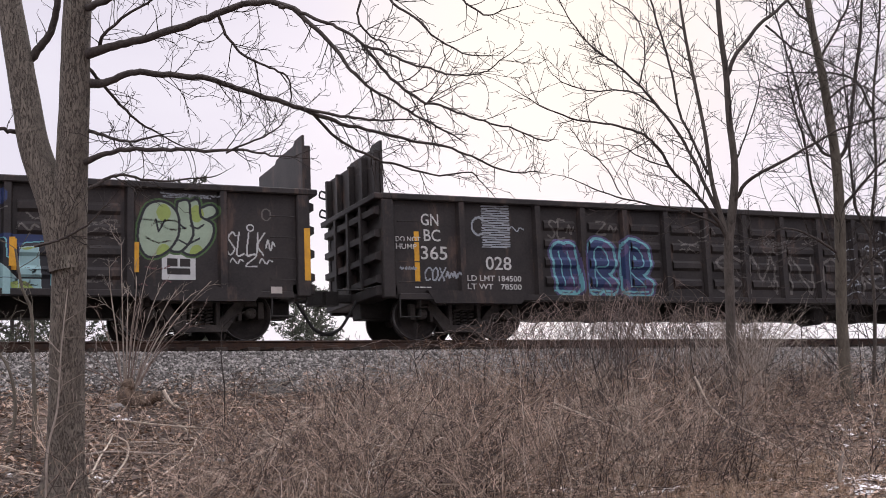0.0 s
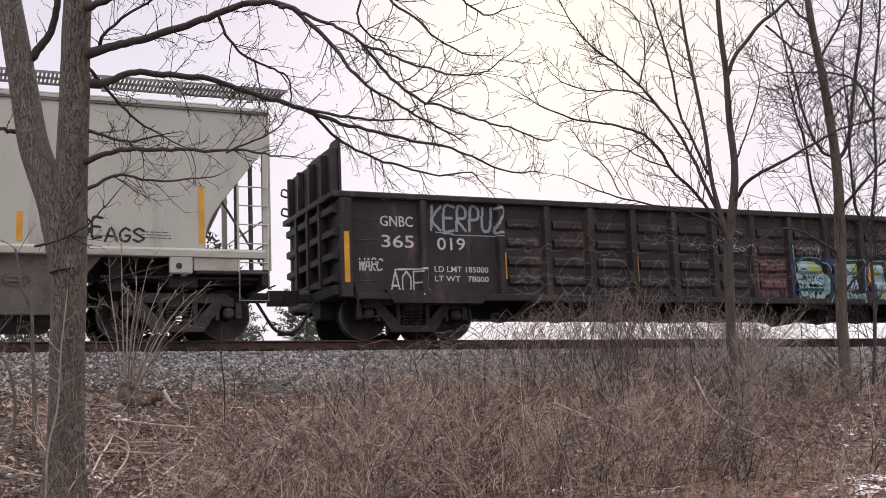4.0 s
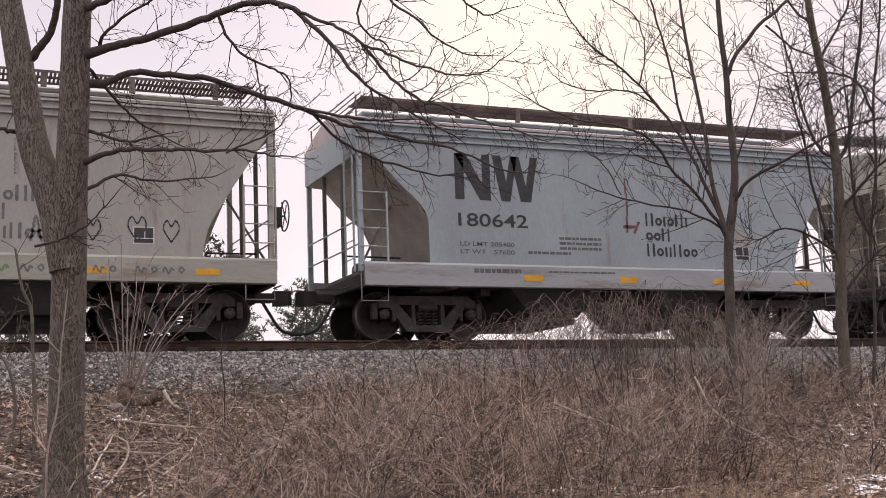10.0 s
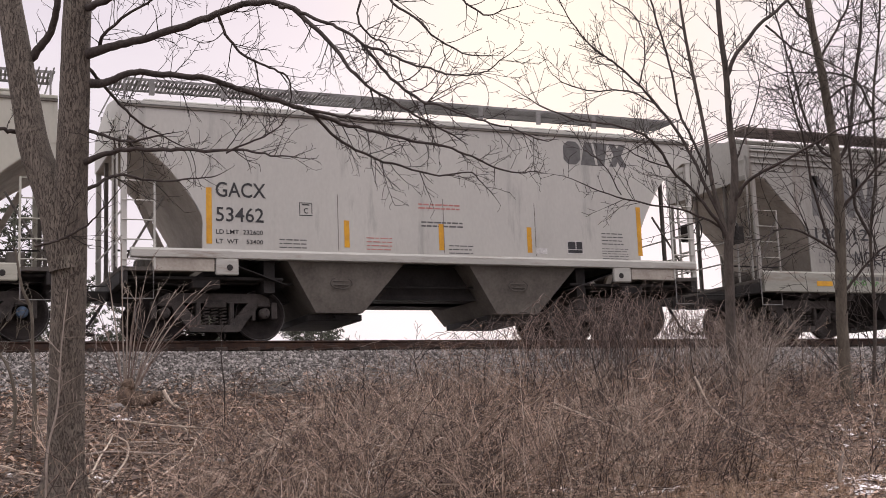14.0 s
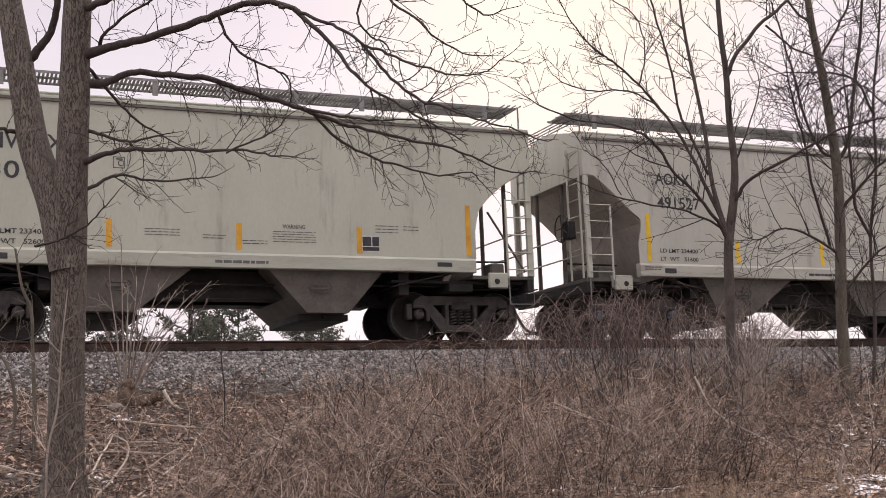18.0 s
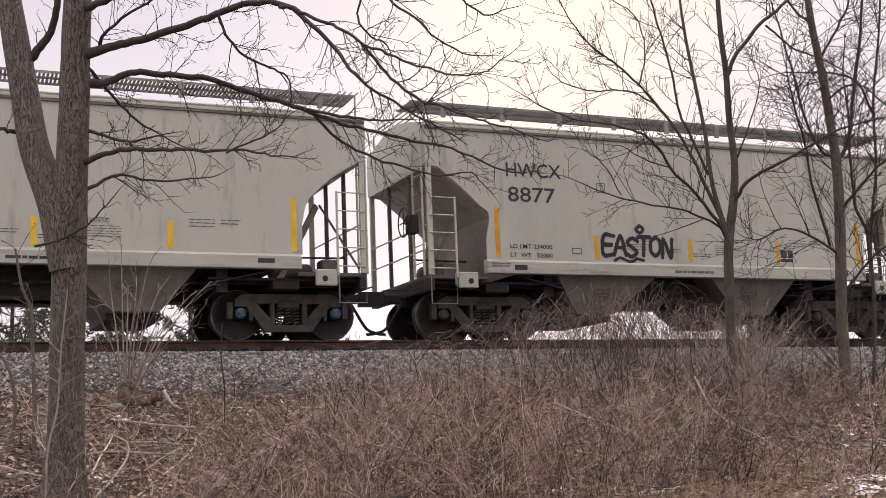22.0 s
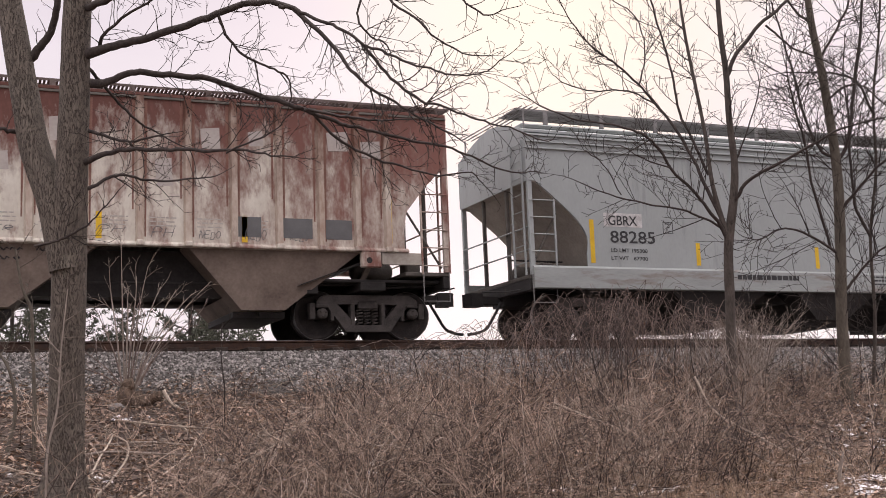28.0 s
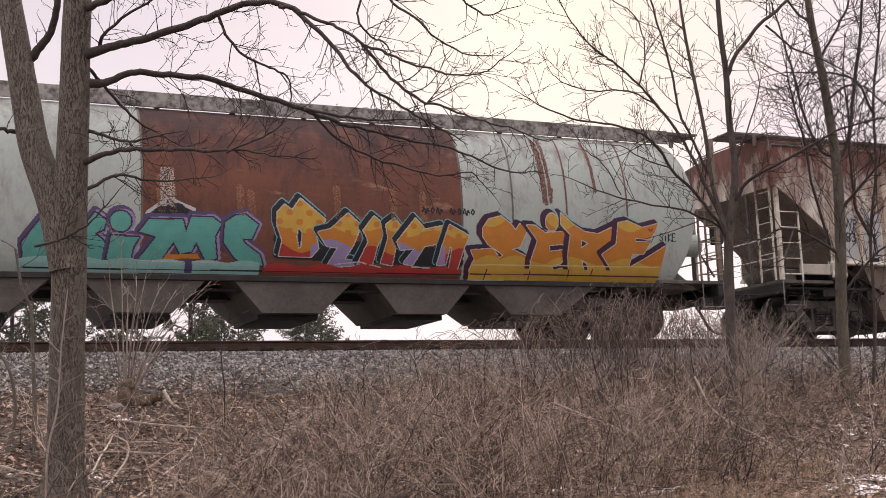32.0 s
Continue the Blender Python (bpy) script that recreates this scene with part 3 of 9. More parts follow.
def bars(car, x0, x1, z_top, rows, mat, gap=0.045, tall=0.02, y=-1.6, seed=1):
    """Unreadable small print: plain bars."""
    rnd = random.Random(seed)
    bm = bmesh.new()
    for r in range(rows):
        x = x0
        while x < x1 - 0.03:
            w = min(rnd.uniform(0.05, 0.16), x1 - x)
            box(bm, x, x + w, y - 0.004, y + 0.004, z_top - r * gap - tall, z_top - r * gap)
            x += w + 0.022
    return part("small_print", bm, mat, car, kind="stuff")


def handwheel(car, x, y, z, s):
    bm = rod([(x, y + 0.28 * math.cos(a), z + 0.28 * math.sin(a)) for a in [2 * math.pi * i / 20 for i in range(21)]], 0.014, 6)
    ob = part("brake_wheel", bm, "dark", car, "round brake hand wheel")
    part("spokes", rods([[(x, y, z), (x - s * 0.03, y + 0.28 * math.cos(a), z + 0.28 * math.sin(a))] for a in [2 * math.pi * i / 5 for i in range(5)]] + [[(x, y, z), (x - s * 0.25, y, z)]], 0.011), "dark", ob)
    part("brake_gear_box", boxed(*sorted((x - s * 0.08, x - s * 0.26)), y - 0.13, y + 0.13, z - 0.22, z + 0.14, 0.02), "dark", car)


def end_gear(car, x, s, z_plat, z_top, mat, ladder=True, wheel=False, eave=None, half=1.55, post_mat=None, reach=1.25):
    """End platform, corner posts, side ladder, grab irons, stirrup and safety rails at the end x facing s."""
    mat2 = post_mat or mat
    eave = eave or z_top
    part("end_platform", boxed(*sorted((x, x - s * reach)), -half, half, z_plat - 0.07, z_plat, 0.008), "grime", car)
    part("end_sill", boxed(*sorted((x, x - s * 0.14)), -half, half, z_plat - 0.30, z_plat - 0.07, 0.012), "dark", car)
    part("centre_sill_stub", boxed(*sorted((x - s * 0.05, x - s * 3.0)), -0.28, 0.28, 0.72, 1.02, 0.01), "dark", car)
    for y in (-half, half):
        w = 0.036
        part("corner_post", boxed(*sorted((x - s * 0.02, x - s * 0.12)), y - w, y + w, z_plat, eave, 0.006), mat2, car)
    for y in (-0.55, 0.55):
        part("end_post", boxed(*sorted((x - s * 0.04, x - s * 0.11)), y - 0.035, y + 0.035, z_plat, eave - 0.5, 0.006), "grime", car)
    part("crossover_rail", rods([[(x - s * 0.02, -half, z_plat + 0.95), (x - s * 0.02, half, z_plat + 0.95)], [(x - s * 0.02, -half, z_plat + 0.5), (x - s * 0.02, half, z_plat + 0.5)]], 0.016), mat2, car)
    part("diagonal_brace", rod([(x - s * 0.1, -half + 0.15, z_plat + 0.1), (x - s * 0.8, -half + 0.3, z_plat + 1.3)], 0.022), "grime", car)
    if ladder:
        l0, l1 = x - s * 0.04, x - s * 0.56
        yy = -half - 0.055
        part("ladder_stile", boxed(*sorted((l1, l1 - s * 0.035)), yy - 0.02, yy + 0.02, z_plat - 0.05, z_plat + 1.5, 0.004), mat2, car)
        for k in range(5):
            z = z_plat + 0.12 + k * 0.34
            part("ladder_rung", rod([(l0, yy, z), (l1, yy, z)], 0.012), mat2, car)
        part("stirrup_step", rod([(l0, yy, z_plat), (l0, yy, z_plat - 0.55), (l1, yy, z_plat - 0.55), (l1, yy, z_plat)], 0.014), "galv", car)
        # ladder on the end face
        for y in (-half + 0.08, -half + 0.55):
            part("end_ladder_stile", boxed(*sorted((x + s * 0.05, x + s * 0.02)), y - 0.02, y + 0.02, z_plat, eave - 0.15), mat2, car)
        for k in range(8):
            z = z_plat + 0.25 + k * 0.34
            if z < eave - 0.2:
                part("end_rung", rod([(x + s * 0.035, -half + 0.08, z), (x + s * 0.035, -half + 0.55, z)], 0.011), mat2, car)
    if wheel:
        handwheel(car, x + s * 0.30, -1.15, z_plat + 1.05, s)


def running_board(car, x0, x1, z, mat="galv", y0=-1.12, y1=-0.40, pitch=0.07, every=1.3, roof=None):
    """Steel grating walkway: edge bars, cross bars, brackets down to the roof."""
    bm = bmesh.new()
    for y in (y0, (y0 + y1) / 2, y1):
        box(bm, x0, x1, y - 0.006, y + 0.006, z - 0.045, z)
    board = part("running_board", bm, mat, car, "grey steel grating roof walkway")
    s = Soup()
    k = int((x1 - x0) / pitch)
    for i in range(k):
        x = x0 + (i + 0.5) * (x1 - x0) / k
        w = 0.019
        s.add([(x - w, y0, z - 0.035), (x + w, y0, z - 0.035), (x + w + 0.03, y1, z - 0.035), (x - w + 0.03, y1, z - 0.035), (x - w, y0, z - 0.005), (x + w, y0, z - 0.005), (x + w + 0.03, y1, z - 0.005), (x - w + 0.03, y1, z - 0.005)],
              [(0, 1, 2, 3), (7, 6, 5, 4), (0, 4, 5, 1), (1, 5, 6, 2), (2, 6, 7, 3), (3, 7, 4, 0)])
    s.mesh("grating", mat, board, "closely spaced grating bars", kind="stuff")
    n = max(2, int((x1 - x0) / every))
    for i in range(n):
        x = x0 + 0.7 + (x1 - x0 - 1.4) * i / (n - 1)
        part("bracket", boxed(x - 0.05, x + 0.05, y0 - 0.02, y0 + 0.02, (roof or z - 0.3), z - 0.02, 0.004), mat, car)
    return board


def roof_mesh(x0, x1, z_eave, z_mid, half=1.6, lip=0.0):
    bm = bmesh.new()
    prof = [(-half - lip, z_eave - 0.02), (-half - lip, z_eave + 0.05)]
    k = 8
    for i in range(k + 1):
        a = -1 + 2 * i / k
        prof.append((a * (half - 0.06), z_eave + 0.07 + (z_mid - z_eave - 0.07) * (1 - abs(a) ** 1.35)))
    prof += [(half + lip, z_eave + 0.05), (half + lip, z_eave - 0.02)]
    return prism(bm, prof, x0, x1, "x")


def chute(x0, x1, b0, b1, z0, zb, half=1.5, gate=0.5):
    """One hopper bay: an upside-down truncated pyramid with its outlet frame."""
    bm = bmesh.new()
    top = [bm.verts.new(p) for p in ((x0, -half, z0), (x1, -half, z0), (x1, half, z0), (x0, half, z0))]
    low = [bm.verts.new(p) for p in ((b0, -half * 0.86, zb), (b1, -half * 0.86, zb), (b1, half * 0.86, zb), (b0, half * 0.86, zb))]
    for i in range(4):
        bm.faces.new((top[i], low[i], low[(i + 1) % 4], top[(i + 1) % 4]))
    bm.faces.new(low[::-1])
    bm.faces.new(top)
    bmesh.ops.recalc_face_normals(bm, faces=bm.faces)
    return bm


def hopper(label, xl, xr, bogies, paint, under, bays, z_eave=4.05, z_mid=4.42, z_board=4.65, sill=(-1, 1, 1.28, 1.55), cut=None, cut_r=None, plat=1.22, boards=(0.75, 0.5), board_mat="galv", bands=0, wheel=(False, False), band_mat=None, side_y=1.6, caps="truck", end_mat=None, slope_mat=None, reach=None, roof_mat=None, jack=0.0):
    """A covered hopper car; x runs along the car, the near side faces -y."""
    xc = (xl + xr) / 2
    car = empty("covered_hopper_car", pose(xc, 0, 0), label, "freight car", "cars of the freight train")
    l, r = xl - xc, xr - xc
    # outline of the side sheet: cut away over both bogies
    cut = cut or [(0.0, 3.45), (0.45, 3.05), (0.95, 2.62), (1.22, 2.25), (1.30, 1.9)]
    cut_r = cut_r or cut
    lo = sill[3]
    left = smooth_line([(l + a, b, 0) for a, b in cut], 3)
    right = smooth_line([(r - a, b, 0) for a, b in cut_r], 3)
    out = [(l, z_eave), (l, cut[0][1] + 0.02)] + [(p.x, p.y) for p in left] + [(l + cut[-1][0], lo)] + [(r - cut_r[-1][0], lo)] + [(p.x, p.y) for p in reversed(right)] + [(r, cut_r[0][1] + 0.02), (r, z_eave)]
    for s in (-1, 1):
        part("side_sheet", prism(bmesh.new(), out, s * side_y, s * (side_y - 0.03)), paint, car)
        edge = [(side_y - 0.12, sill[2]), (side_y + 0.035, sill[2]), (side_y + 0.045, sill[2] + 0.012), (side_y + 0.045, sill[3] - 0.045), (side_y + 0.003, sill[3]), (side_y - 0.12, sill[3])]
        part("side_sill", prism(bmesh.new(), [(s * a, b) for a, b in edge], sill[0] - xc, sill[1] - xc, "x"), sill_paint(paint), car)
    part("roof", roof_mesh(l, r, z_eave, z_mid, side_y), roof_mat or paint, car)
    for k in range(bands):
        z = z_eave - 0.05 - k * 0.13
        part("roof_rib", boxed(l, r, -side_y - 0.045, -side_y + 0.01, z - 0.03, z, 0.006), band_mat or paint, car)
    if not bands:
        part("eave_angle", boxed(l, r, -side_y - 0.03, -side_y + 0.01, z_eave - 0.06, z_eave - 0.02, 0.004), band_mat or "under_grey", car)
    for e, s, c in ((l, -1, cut), (r, 1, cut_r)):
        zt = c[0][1]
        part("end_sheet", boxed(*sorted((e, e - s * 0.03)), -side_y + 0.032, side_y - 0.032, zt, z_eave - 0.022), paint, car)
        bm = bmesh.new()
        run = [(e - s * p.x, p.y) for p in smooth_line([(q[0], q[1], 0) for q in c[:4]], 3)]
        run.insert(0, (e - s * 0.015, zt + 0.03))
        knee = (e - s * (run[-1][0] * -s + e * s + 0.45 * (run[-1][1] - sill[2])), sill[2] + 0.02)
        run.append(knee)
        prism(bm, run + [(x - s * 0.012, z - 0.03) for x, z in reversed(run)], -side_y + 0.032, side_y - 0.032)
        part("slope_sheet", bm, slope_mat or "slope_dirt", car, "sloping end sheet of the hopper")
        # lower run of the slope sheet, coloured dark to stand for shade
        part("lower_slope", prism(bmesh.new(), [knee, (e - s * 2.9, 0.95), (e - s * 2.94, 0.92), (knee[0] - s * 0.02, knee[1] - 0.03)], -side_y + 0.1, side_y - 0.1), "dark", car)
        part("slope_stiffener", prism(bmesh.new(), [(e - s * 0.5, zt - 0.52), (e - s * 1.3, 1.2), (e - s * 1.18, 1.2), (e - s * 0.42, zt - 0.6)], -0.06, 0.06), slope_mat or "slope_dirt", car)
        end_gear(car, e, s, plat, z_eave + 0.05, end_mat or paint, wheel=wheel[0] if s < 0 else wheel[1], eave=z_eave, half=side_y - 0.05, reach=reach or (abs(e - ((sill[0] if s < 0 else sill[1]) - xc)) + 0.05 if abs(e - ((sill[0] if s < 0 else sill[1]) - xc)) > 0.4 else 1.3))
        if jack:
            j0, z1 = e - s * jack, sill[2] + 0.01
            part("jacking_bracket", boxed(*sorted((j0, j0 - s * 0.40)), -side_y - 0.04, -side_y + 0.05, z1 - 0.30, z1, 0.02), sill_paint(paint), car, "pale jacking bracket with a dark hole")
            # black disc on the solid plate, painting the dark inside a hole
            part("bracket_hole", disc_y(bmesh.new(), j0 - s * 0.24, z1 - 0.17, [(0.055, -side_y - 0.044), (0.05, -side_y - 0.03)]), "dark", car)
            part("step_box", boxed(*sorted((e - s * 0.55, j0 + s * 0.02)), -side_y - 0.01, -side_y + 0.06, z1 - 0.24, z1 - 0.012, 0.01), "slope_dirt", car, "grimy sill end plate")
        coupler(car, e, s)
        # dark plates added to close the bright gap seen under the car end
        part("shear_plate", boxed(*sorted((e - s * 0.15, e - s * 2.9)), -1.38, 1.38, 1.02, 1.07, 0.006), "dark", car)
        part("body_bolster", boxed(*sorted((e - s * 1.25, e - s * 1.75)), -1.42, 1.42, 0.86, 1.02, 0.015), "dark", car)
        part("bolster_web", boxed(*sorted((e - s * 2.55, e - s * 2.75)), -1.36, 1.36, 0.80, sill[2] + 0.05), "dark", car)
        part("air_reservoir", disc_y(bmesh.new(), 0, 0, [(0.12, -0.42), (0.17, -0.36), (0.17, 0.36), (0.12, 0.42)]), "grime", car, "brake air reservoir", True).matrix_basis = pose(e - s * 0.95, 0.2, plat + 0.24, 0, 0, 90)
        part("brake_valve", boxed(*sorted((e - s * 0.45, e - s * 0.75)), -1.2, -0.85, plat, plat + 0.3, 0.03), "grime", car)
        part("brake_rod", rods([[(e - s * 0.15, -1.15, plat - 0.2), (e - s * 1.5, -1.2, 0.92)], [(e - s * 0.1, -0.6, plat + 0.42), (e - s * 1.1, -0.9, plat + 0.36)]], 0.018), "dark", car)
    part("centre_sill", boxed(l + 0.3, r - 0.3, -0.26, 0.26, 0.76, 1.0, 0.01), "dark", car)
    # one dark block; its colour carries the shade between the bays
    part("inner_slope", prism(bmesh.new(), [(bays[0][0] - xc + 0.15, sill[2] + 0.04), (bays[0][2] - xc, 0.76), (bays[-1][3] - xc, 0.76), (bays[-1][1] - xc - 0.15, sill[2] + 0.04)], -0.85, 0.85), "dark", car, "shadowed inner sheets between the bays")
    for x0, x1, b0, b1, zb in bays:
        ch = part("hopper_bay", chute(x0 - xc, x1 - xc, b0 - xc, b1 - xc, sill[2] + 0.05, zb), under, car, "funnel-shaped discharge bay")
        if under == "under_grey":
            u, z = (x0 + x1) / 2 - xc - 0.1, 0.5 * (sill[2] + zb) + 0.08
            y = -1.5 + (sill[2] + 0.05 - z) * 0.21 / (sill[2] + 0.05 - zb) - 0.012
            part("stamp", rods([[(u + 0.21 * math.cos(a), y, z + 0.11 * math.sin(a)) for a in [2 * math.pi * q / 12 for q in range(13)]], [(u - 0.15, y, z + 0.03), (u + 0.15, y, z + 0.03)], [(u - 0.13, y, z - 0.04), (u + 0.13, y, z - 0.04)]], 0.011, 5), "grime", ch, "worn stamped oval plate")
        part("outlet_gate", boxed(b0 - xc - 0.08, b1 - xc + 0.08, -1.0, 1.0, zb - 0.12, zb, 0.01), "dark", ch)
        part("gate_shaft", rod([((b0 + b1) / 2 - xc, -1.12, zb - 0.05), ((b0 + b1) / 2 - xc, 1.12, zb - 0.05)], 0.04), "dark", ch)
    for e, s in ((l, -1), (r, 1)):
        part("roof_crosswalk", rods([[(e - s * q, -1.45, z_board - 0.05), (e - s * q, 1.45, z_board - 0.05)] for q in (0.05, 0.17, 0.29, 0.41)], 0.014), board_mat, car, "cross walkway over the roof end")
        for y in (-1.4, 1.4):
            part("crosswalk_leg", rod([(e - s * 0.1, y, z_eave), (e - s * 0.1, y, z_board - 0.08)], 0.018), board_mat, car)
    rb = running_board(car, l - boards[0], r + boards[1], z_board, board_mat)
    part("roof_hatch", boxed(l + 0.6, r - 0.6, -0.32, 0.32, z_mid - 0.02, z_mid + 0.10, 0.03), paint, car, "long trough hatch cover")
    part("brake_pipe", rod([(l + 0.4, -1.0, 1.02), (0, -1.05, 0.98), (r - 0.4, -1.0, 1.02)], 0.022), "dark", car)
    for b in bogies:
        bogie(car, b - xc, cap_mat=caps)
    return car, xc


def stripes(car, xc, us, z0=1.68, z1=2.12, mat="yellow", wide=0.1, y=-1.6):
    for u in us:
        patch(car, "reflective_strip", u - xc - wide / 2, u - xc + wide / 2, z0, z1, mat, y, "yellow reflective strip")


# ---- spray paint ----
STROKES = {
    "A": [[(0, 0), (0.5, 1), (1, 0)], [(0.2, 0.38), (0.8, 0.38)]], "C": [[(1, 0.85), (0.6, 1), (0.1, 0.75), (0.05, 0.3), (0.5, 0), (1, 0.15)]],
    "D": [[(0.1, 0), (0.1, 1)], [(0.1, 1), (0.65, 0.95), (0.95, 0.55), (0.7, 0.08), (0.1, 0)]], "E": [[(0.95, 1), (0.1, 1), (0.1, 0), (0.95, 0)], [(0.1, 0.52), (0.75, 0.52)]],
    "F": [[(0.95, 1), (0.1, 1), (0.12, 0)], [(0.1, 0.52), (0.75, 0.55)]], "H": [[(0.1, 0), (0.1, 1)], [(0.9, 0), (0.9, 1)], [(0.1, 0.5), (0.9, 0.5)]], "I": [[(0.5, 0), (0.5, 0.66)], [(0.5, 0.95), (0.52, 0.97)]], "K": [[(0.1, 0), (0.1, 1)], [(0.9, 1), (0.15, 0.45), (0.95, 0)]],
    "L": [[(0.15, 1), (0.1, 0), (0.95, 0.05)]], "M": [[(0, 0), (0.15, 1), (0.5, 0.35), (0.85, 1), (1, 0)]], "N": [[(0.1, 0), (0.15, 1), (0.85, 0), (0.9, 1)]],
    "O": [[(0.5, 1), (0.1, 0.75), (0.1, 0.25), (0.5, 0), (0.9, 0.25), (0.9, 0.75), (0.5, 1)]], "P": [[(0.1, 0), (0.15, 1), (0.8, 0.95), (0.85, 0.55), (0.15, 0.48)]],
    "R": [[(0.1, 0), (0.12, 1), (0.8, 0.92), (0.8, 0.55), (0.15, 0.48), (0.95, 0)]], "S": [[(0.95, 0.85), (0.5, 1), (0.08, 0.76), (0.5, 0.5), (0.92, 0.25), (0.5, 0), (0.05, 0.14)]],
    "T": [[(0, 0.98), (1, 1)], [(0.5, 0.98), (0.48, 0)]], "U": [[(0.1, 1), (0.12, 0.2), (0.5, 0), (0.88, 0.2), (0.9, 1)]], "V": [[(0.02, 1), (0.5, 0), (0.98, 1)]],
    "W": [[(0, 1), (0.2, 0), (0.5, 0.7), (0.8, 0), (1, 1)]], "X": [[(0, 0), (1, 1)], [(0, 1), (1, 0)]], "Y": [[(0, 1), (0.5, 0.5), (0.5, 0)], [(0.5, 0.5), (1, 1)]], "Z": [[(0.05, 1), (0.95, 0.97), (0.05, 0.02), (0.98, 0)]],
    "Q": [[(0.5, 1), (0.1, 0.7), (0.12, 0.25), (0.5, 0), (0.9, 0.3), (0.88, 0.75), (0.5, 1)], [(0.6, 0.25), (1, -0.1)]], "G": [[(0.95, 0.85), (0.5, 1), (0.08, 0.6), (0.2, 0.1), (0.7, 0), (0.95, 0.4), (0.55, 0.42)]],
    "~": [[(0, 0.35), (0.2, 0.7), (0.45, 0.35), (0.62, 0.25), (0.8, 0.6), (1.05, 0.45)]], "<": [[(0.5, 0), (0.05, 0.6), (0.25, 0.98), (0.5, 0.7), (0.75, 0.98), (0.95, 0.6), (0.5, 0)]], "o": [[(0.5, 0.7), (0.25, 0.5), (0.5, 0.3), (0.75, 0.5), (0.5, 0.7)]],
}


def word(text, x0, x1, z0, z1, gap=0.18, slant=0.0, wave=0.0, curve=True):
    """Letter strokes of a word fitted into a box on the car side."""
    out = []
    n = len(text)
    w = (x1 - x0) / (n + (n - 1) * gap)
    for i, ch in enumerate(text):
        if ch == " ":
            continue
        ox = x0 + i * w * (1 + gap)
        dz = wave * math.sin(i * 2.1 + 0.5) * (z1 - z0)
        for line in STROKES[ch]:
            pts = [Vector((ox + (p[0] + slant * (p[1] - 0.5)) * w, z0 + dz + p[1] * (z1 - z0), 0)) for p in line]
            if curve and len(pts) > 2:
                pts = smooth_line(pts, 4)
            out.append([(p.x, p.y) for p in pts])
    return out


def spray(car, layers, cell=0.018, depth=None, noise_cut=0.0, label="", floor=-9.0):
    """Paint on the car side: thick strokes cut into small cells that follow the surface. Later layers cover earlier ones.
    layer: material, strokes, half width, or material, None, test(x, z)."""
    xs, zs = [], []
    for mat, strokes, w in layers:
        for loop in [q for s in strokes or [] for q in (s[1] if s[0] == "fill" else [s])]:
            for x, z in loop:
                xs += [x - w, x + w]
                zs += [z - w, z + w]
    x0, x1, z0, z1 = min(xs), max(xs), min(zs), max(zs)
    gx = np.arange(x0, x1 + cell, cell)
    gz = np.arange(z0, z1 + cell, cell)
    X, Z = np.meshgrid(gx, gz)
    top = np.full(X.shape, -1)
    for k, (mat, strokes, w) in enumerate(layers):
        if strokes is None:
            top[w(X, Z, top)] = k
            continue
        best = np.full(X.shape, 9.0)
        for s in strokes:
            filled = s[0] == "fill"
            inside = np.zeros(X.shape, bool)
            for loop in (s[1] if filled else [s]):
                for (ax, az), (bx, bz) in zip(loop, loop[1:] + loop[:1] if filled else loop[1:]):
                    dx, dz = bx - ax, bz - az
                    if w > 0:
                        t = np.clip(((X - ax) * dx + (Z - az) * dz) / max(dx * dx + dz * dz, 1e-9), 0, 1)
                        best = np.minimum(best, np.hypot(X - ax - t * dx, Z - az - t * dz))
                    if filled and az != bz:
                        inside ^= ((az > Z) != (bz > Z)) & (X < ax + (Z - az) * dx / dz)
            best[inside] = -1.0
        top[best < w] = k
    top[Z < floor] = -1
    if noise_cut:
        rng = np.random.RandomState(7)
        top[rng.rand(*top.shape) < noise_cut] = -1
    depth = depth or (lambda x, z: -1.6)
    # islands of paint: each one is a piece of its own, specks stay with the rest
    lab = np.zeros(top.shape, int)
    count = 0
    if not noise_cut:
        todo = np.argwhere(top >= 0)
        H, W = top.shape
        for a, b in todo:
            if lab[a, b]:
                continue
            count += 1
            lab[a, b] = count
            stack = [(a, b)]
            while stack:
                p, q = stack.pop()
                for dp, dq in ((1, 0), (-1, 0), (0, 1), (0, -1)):
                    e, g = p + dp, q + dq
                    if 0 <= e < H and 0 <= g < W and top[e, g] >= 0 and not lab[e, g]:
                        lab[e, g] = count
                        stack.append((e, g))
        sizes = np.bincount(lab.ravel(), minlength=count + 1)
        small = [k for k in range(1, count + 1) if sizes[k] < 80]
        lab[np.isin(lab, small)] = 0
    made = None
    for piece in [0] + [k for k in range(1, count + 1) if k not in small]:
        pick = (top >= 0) & (lab == piece)
        if not pick.any():
            continue
        v, f, idx, seen, mats = [], [], [], {}, []

        def corner(a, b):
            key = (a, b)
            if key not in seen:
                x, z = x0 + (b - 0.5) * cell, z0 + (a - 0.5) * cell
                seen[key] = len(v)
                v.append((x, depth(x, z) - 0.006, z))
            return seen[key]
        for a, b in np.argwhere(pick):
            mat = layers[top[a, b]][0]
            if mat not in mats:
                mats.append(mat)
            f.append((corner(a, b), corner(a, b + 1), corner(a + 1, b + 1), corner(a + 1, b)))
            idx.append(mats.index(mat))
        me = bpy.data.meshes.new("graffiti")
        me.from_pydata(v, [], f)
        for mat in mats:
            me.materials.append(M[mat])
        me.polygons.foreach_set("material_index", idx)
        made = new("graffiti" if piece else "faded_tag", me)
        made.parent = car
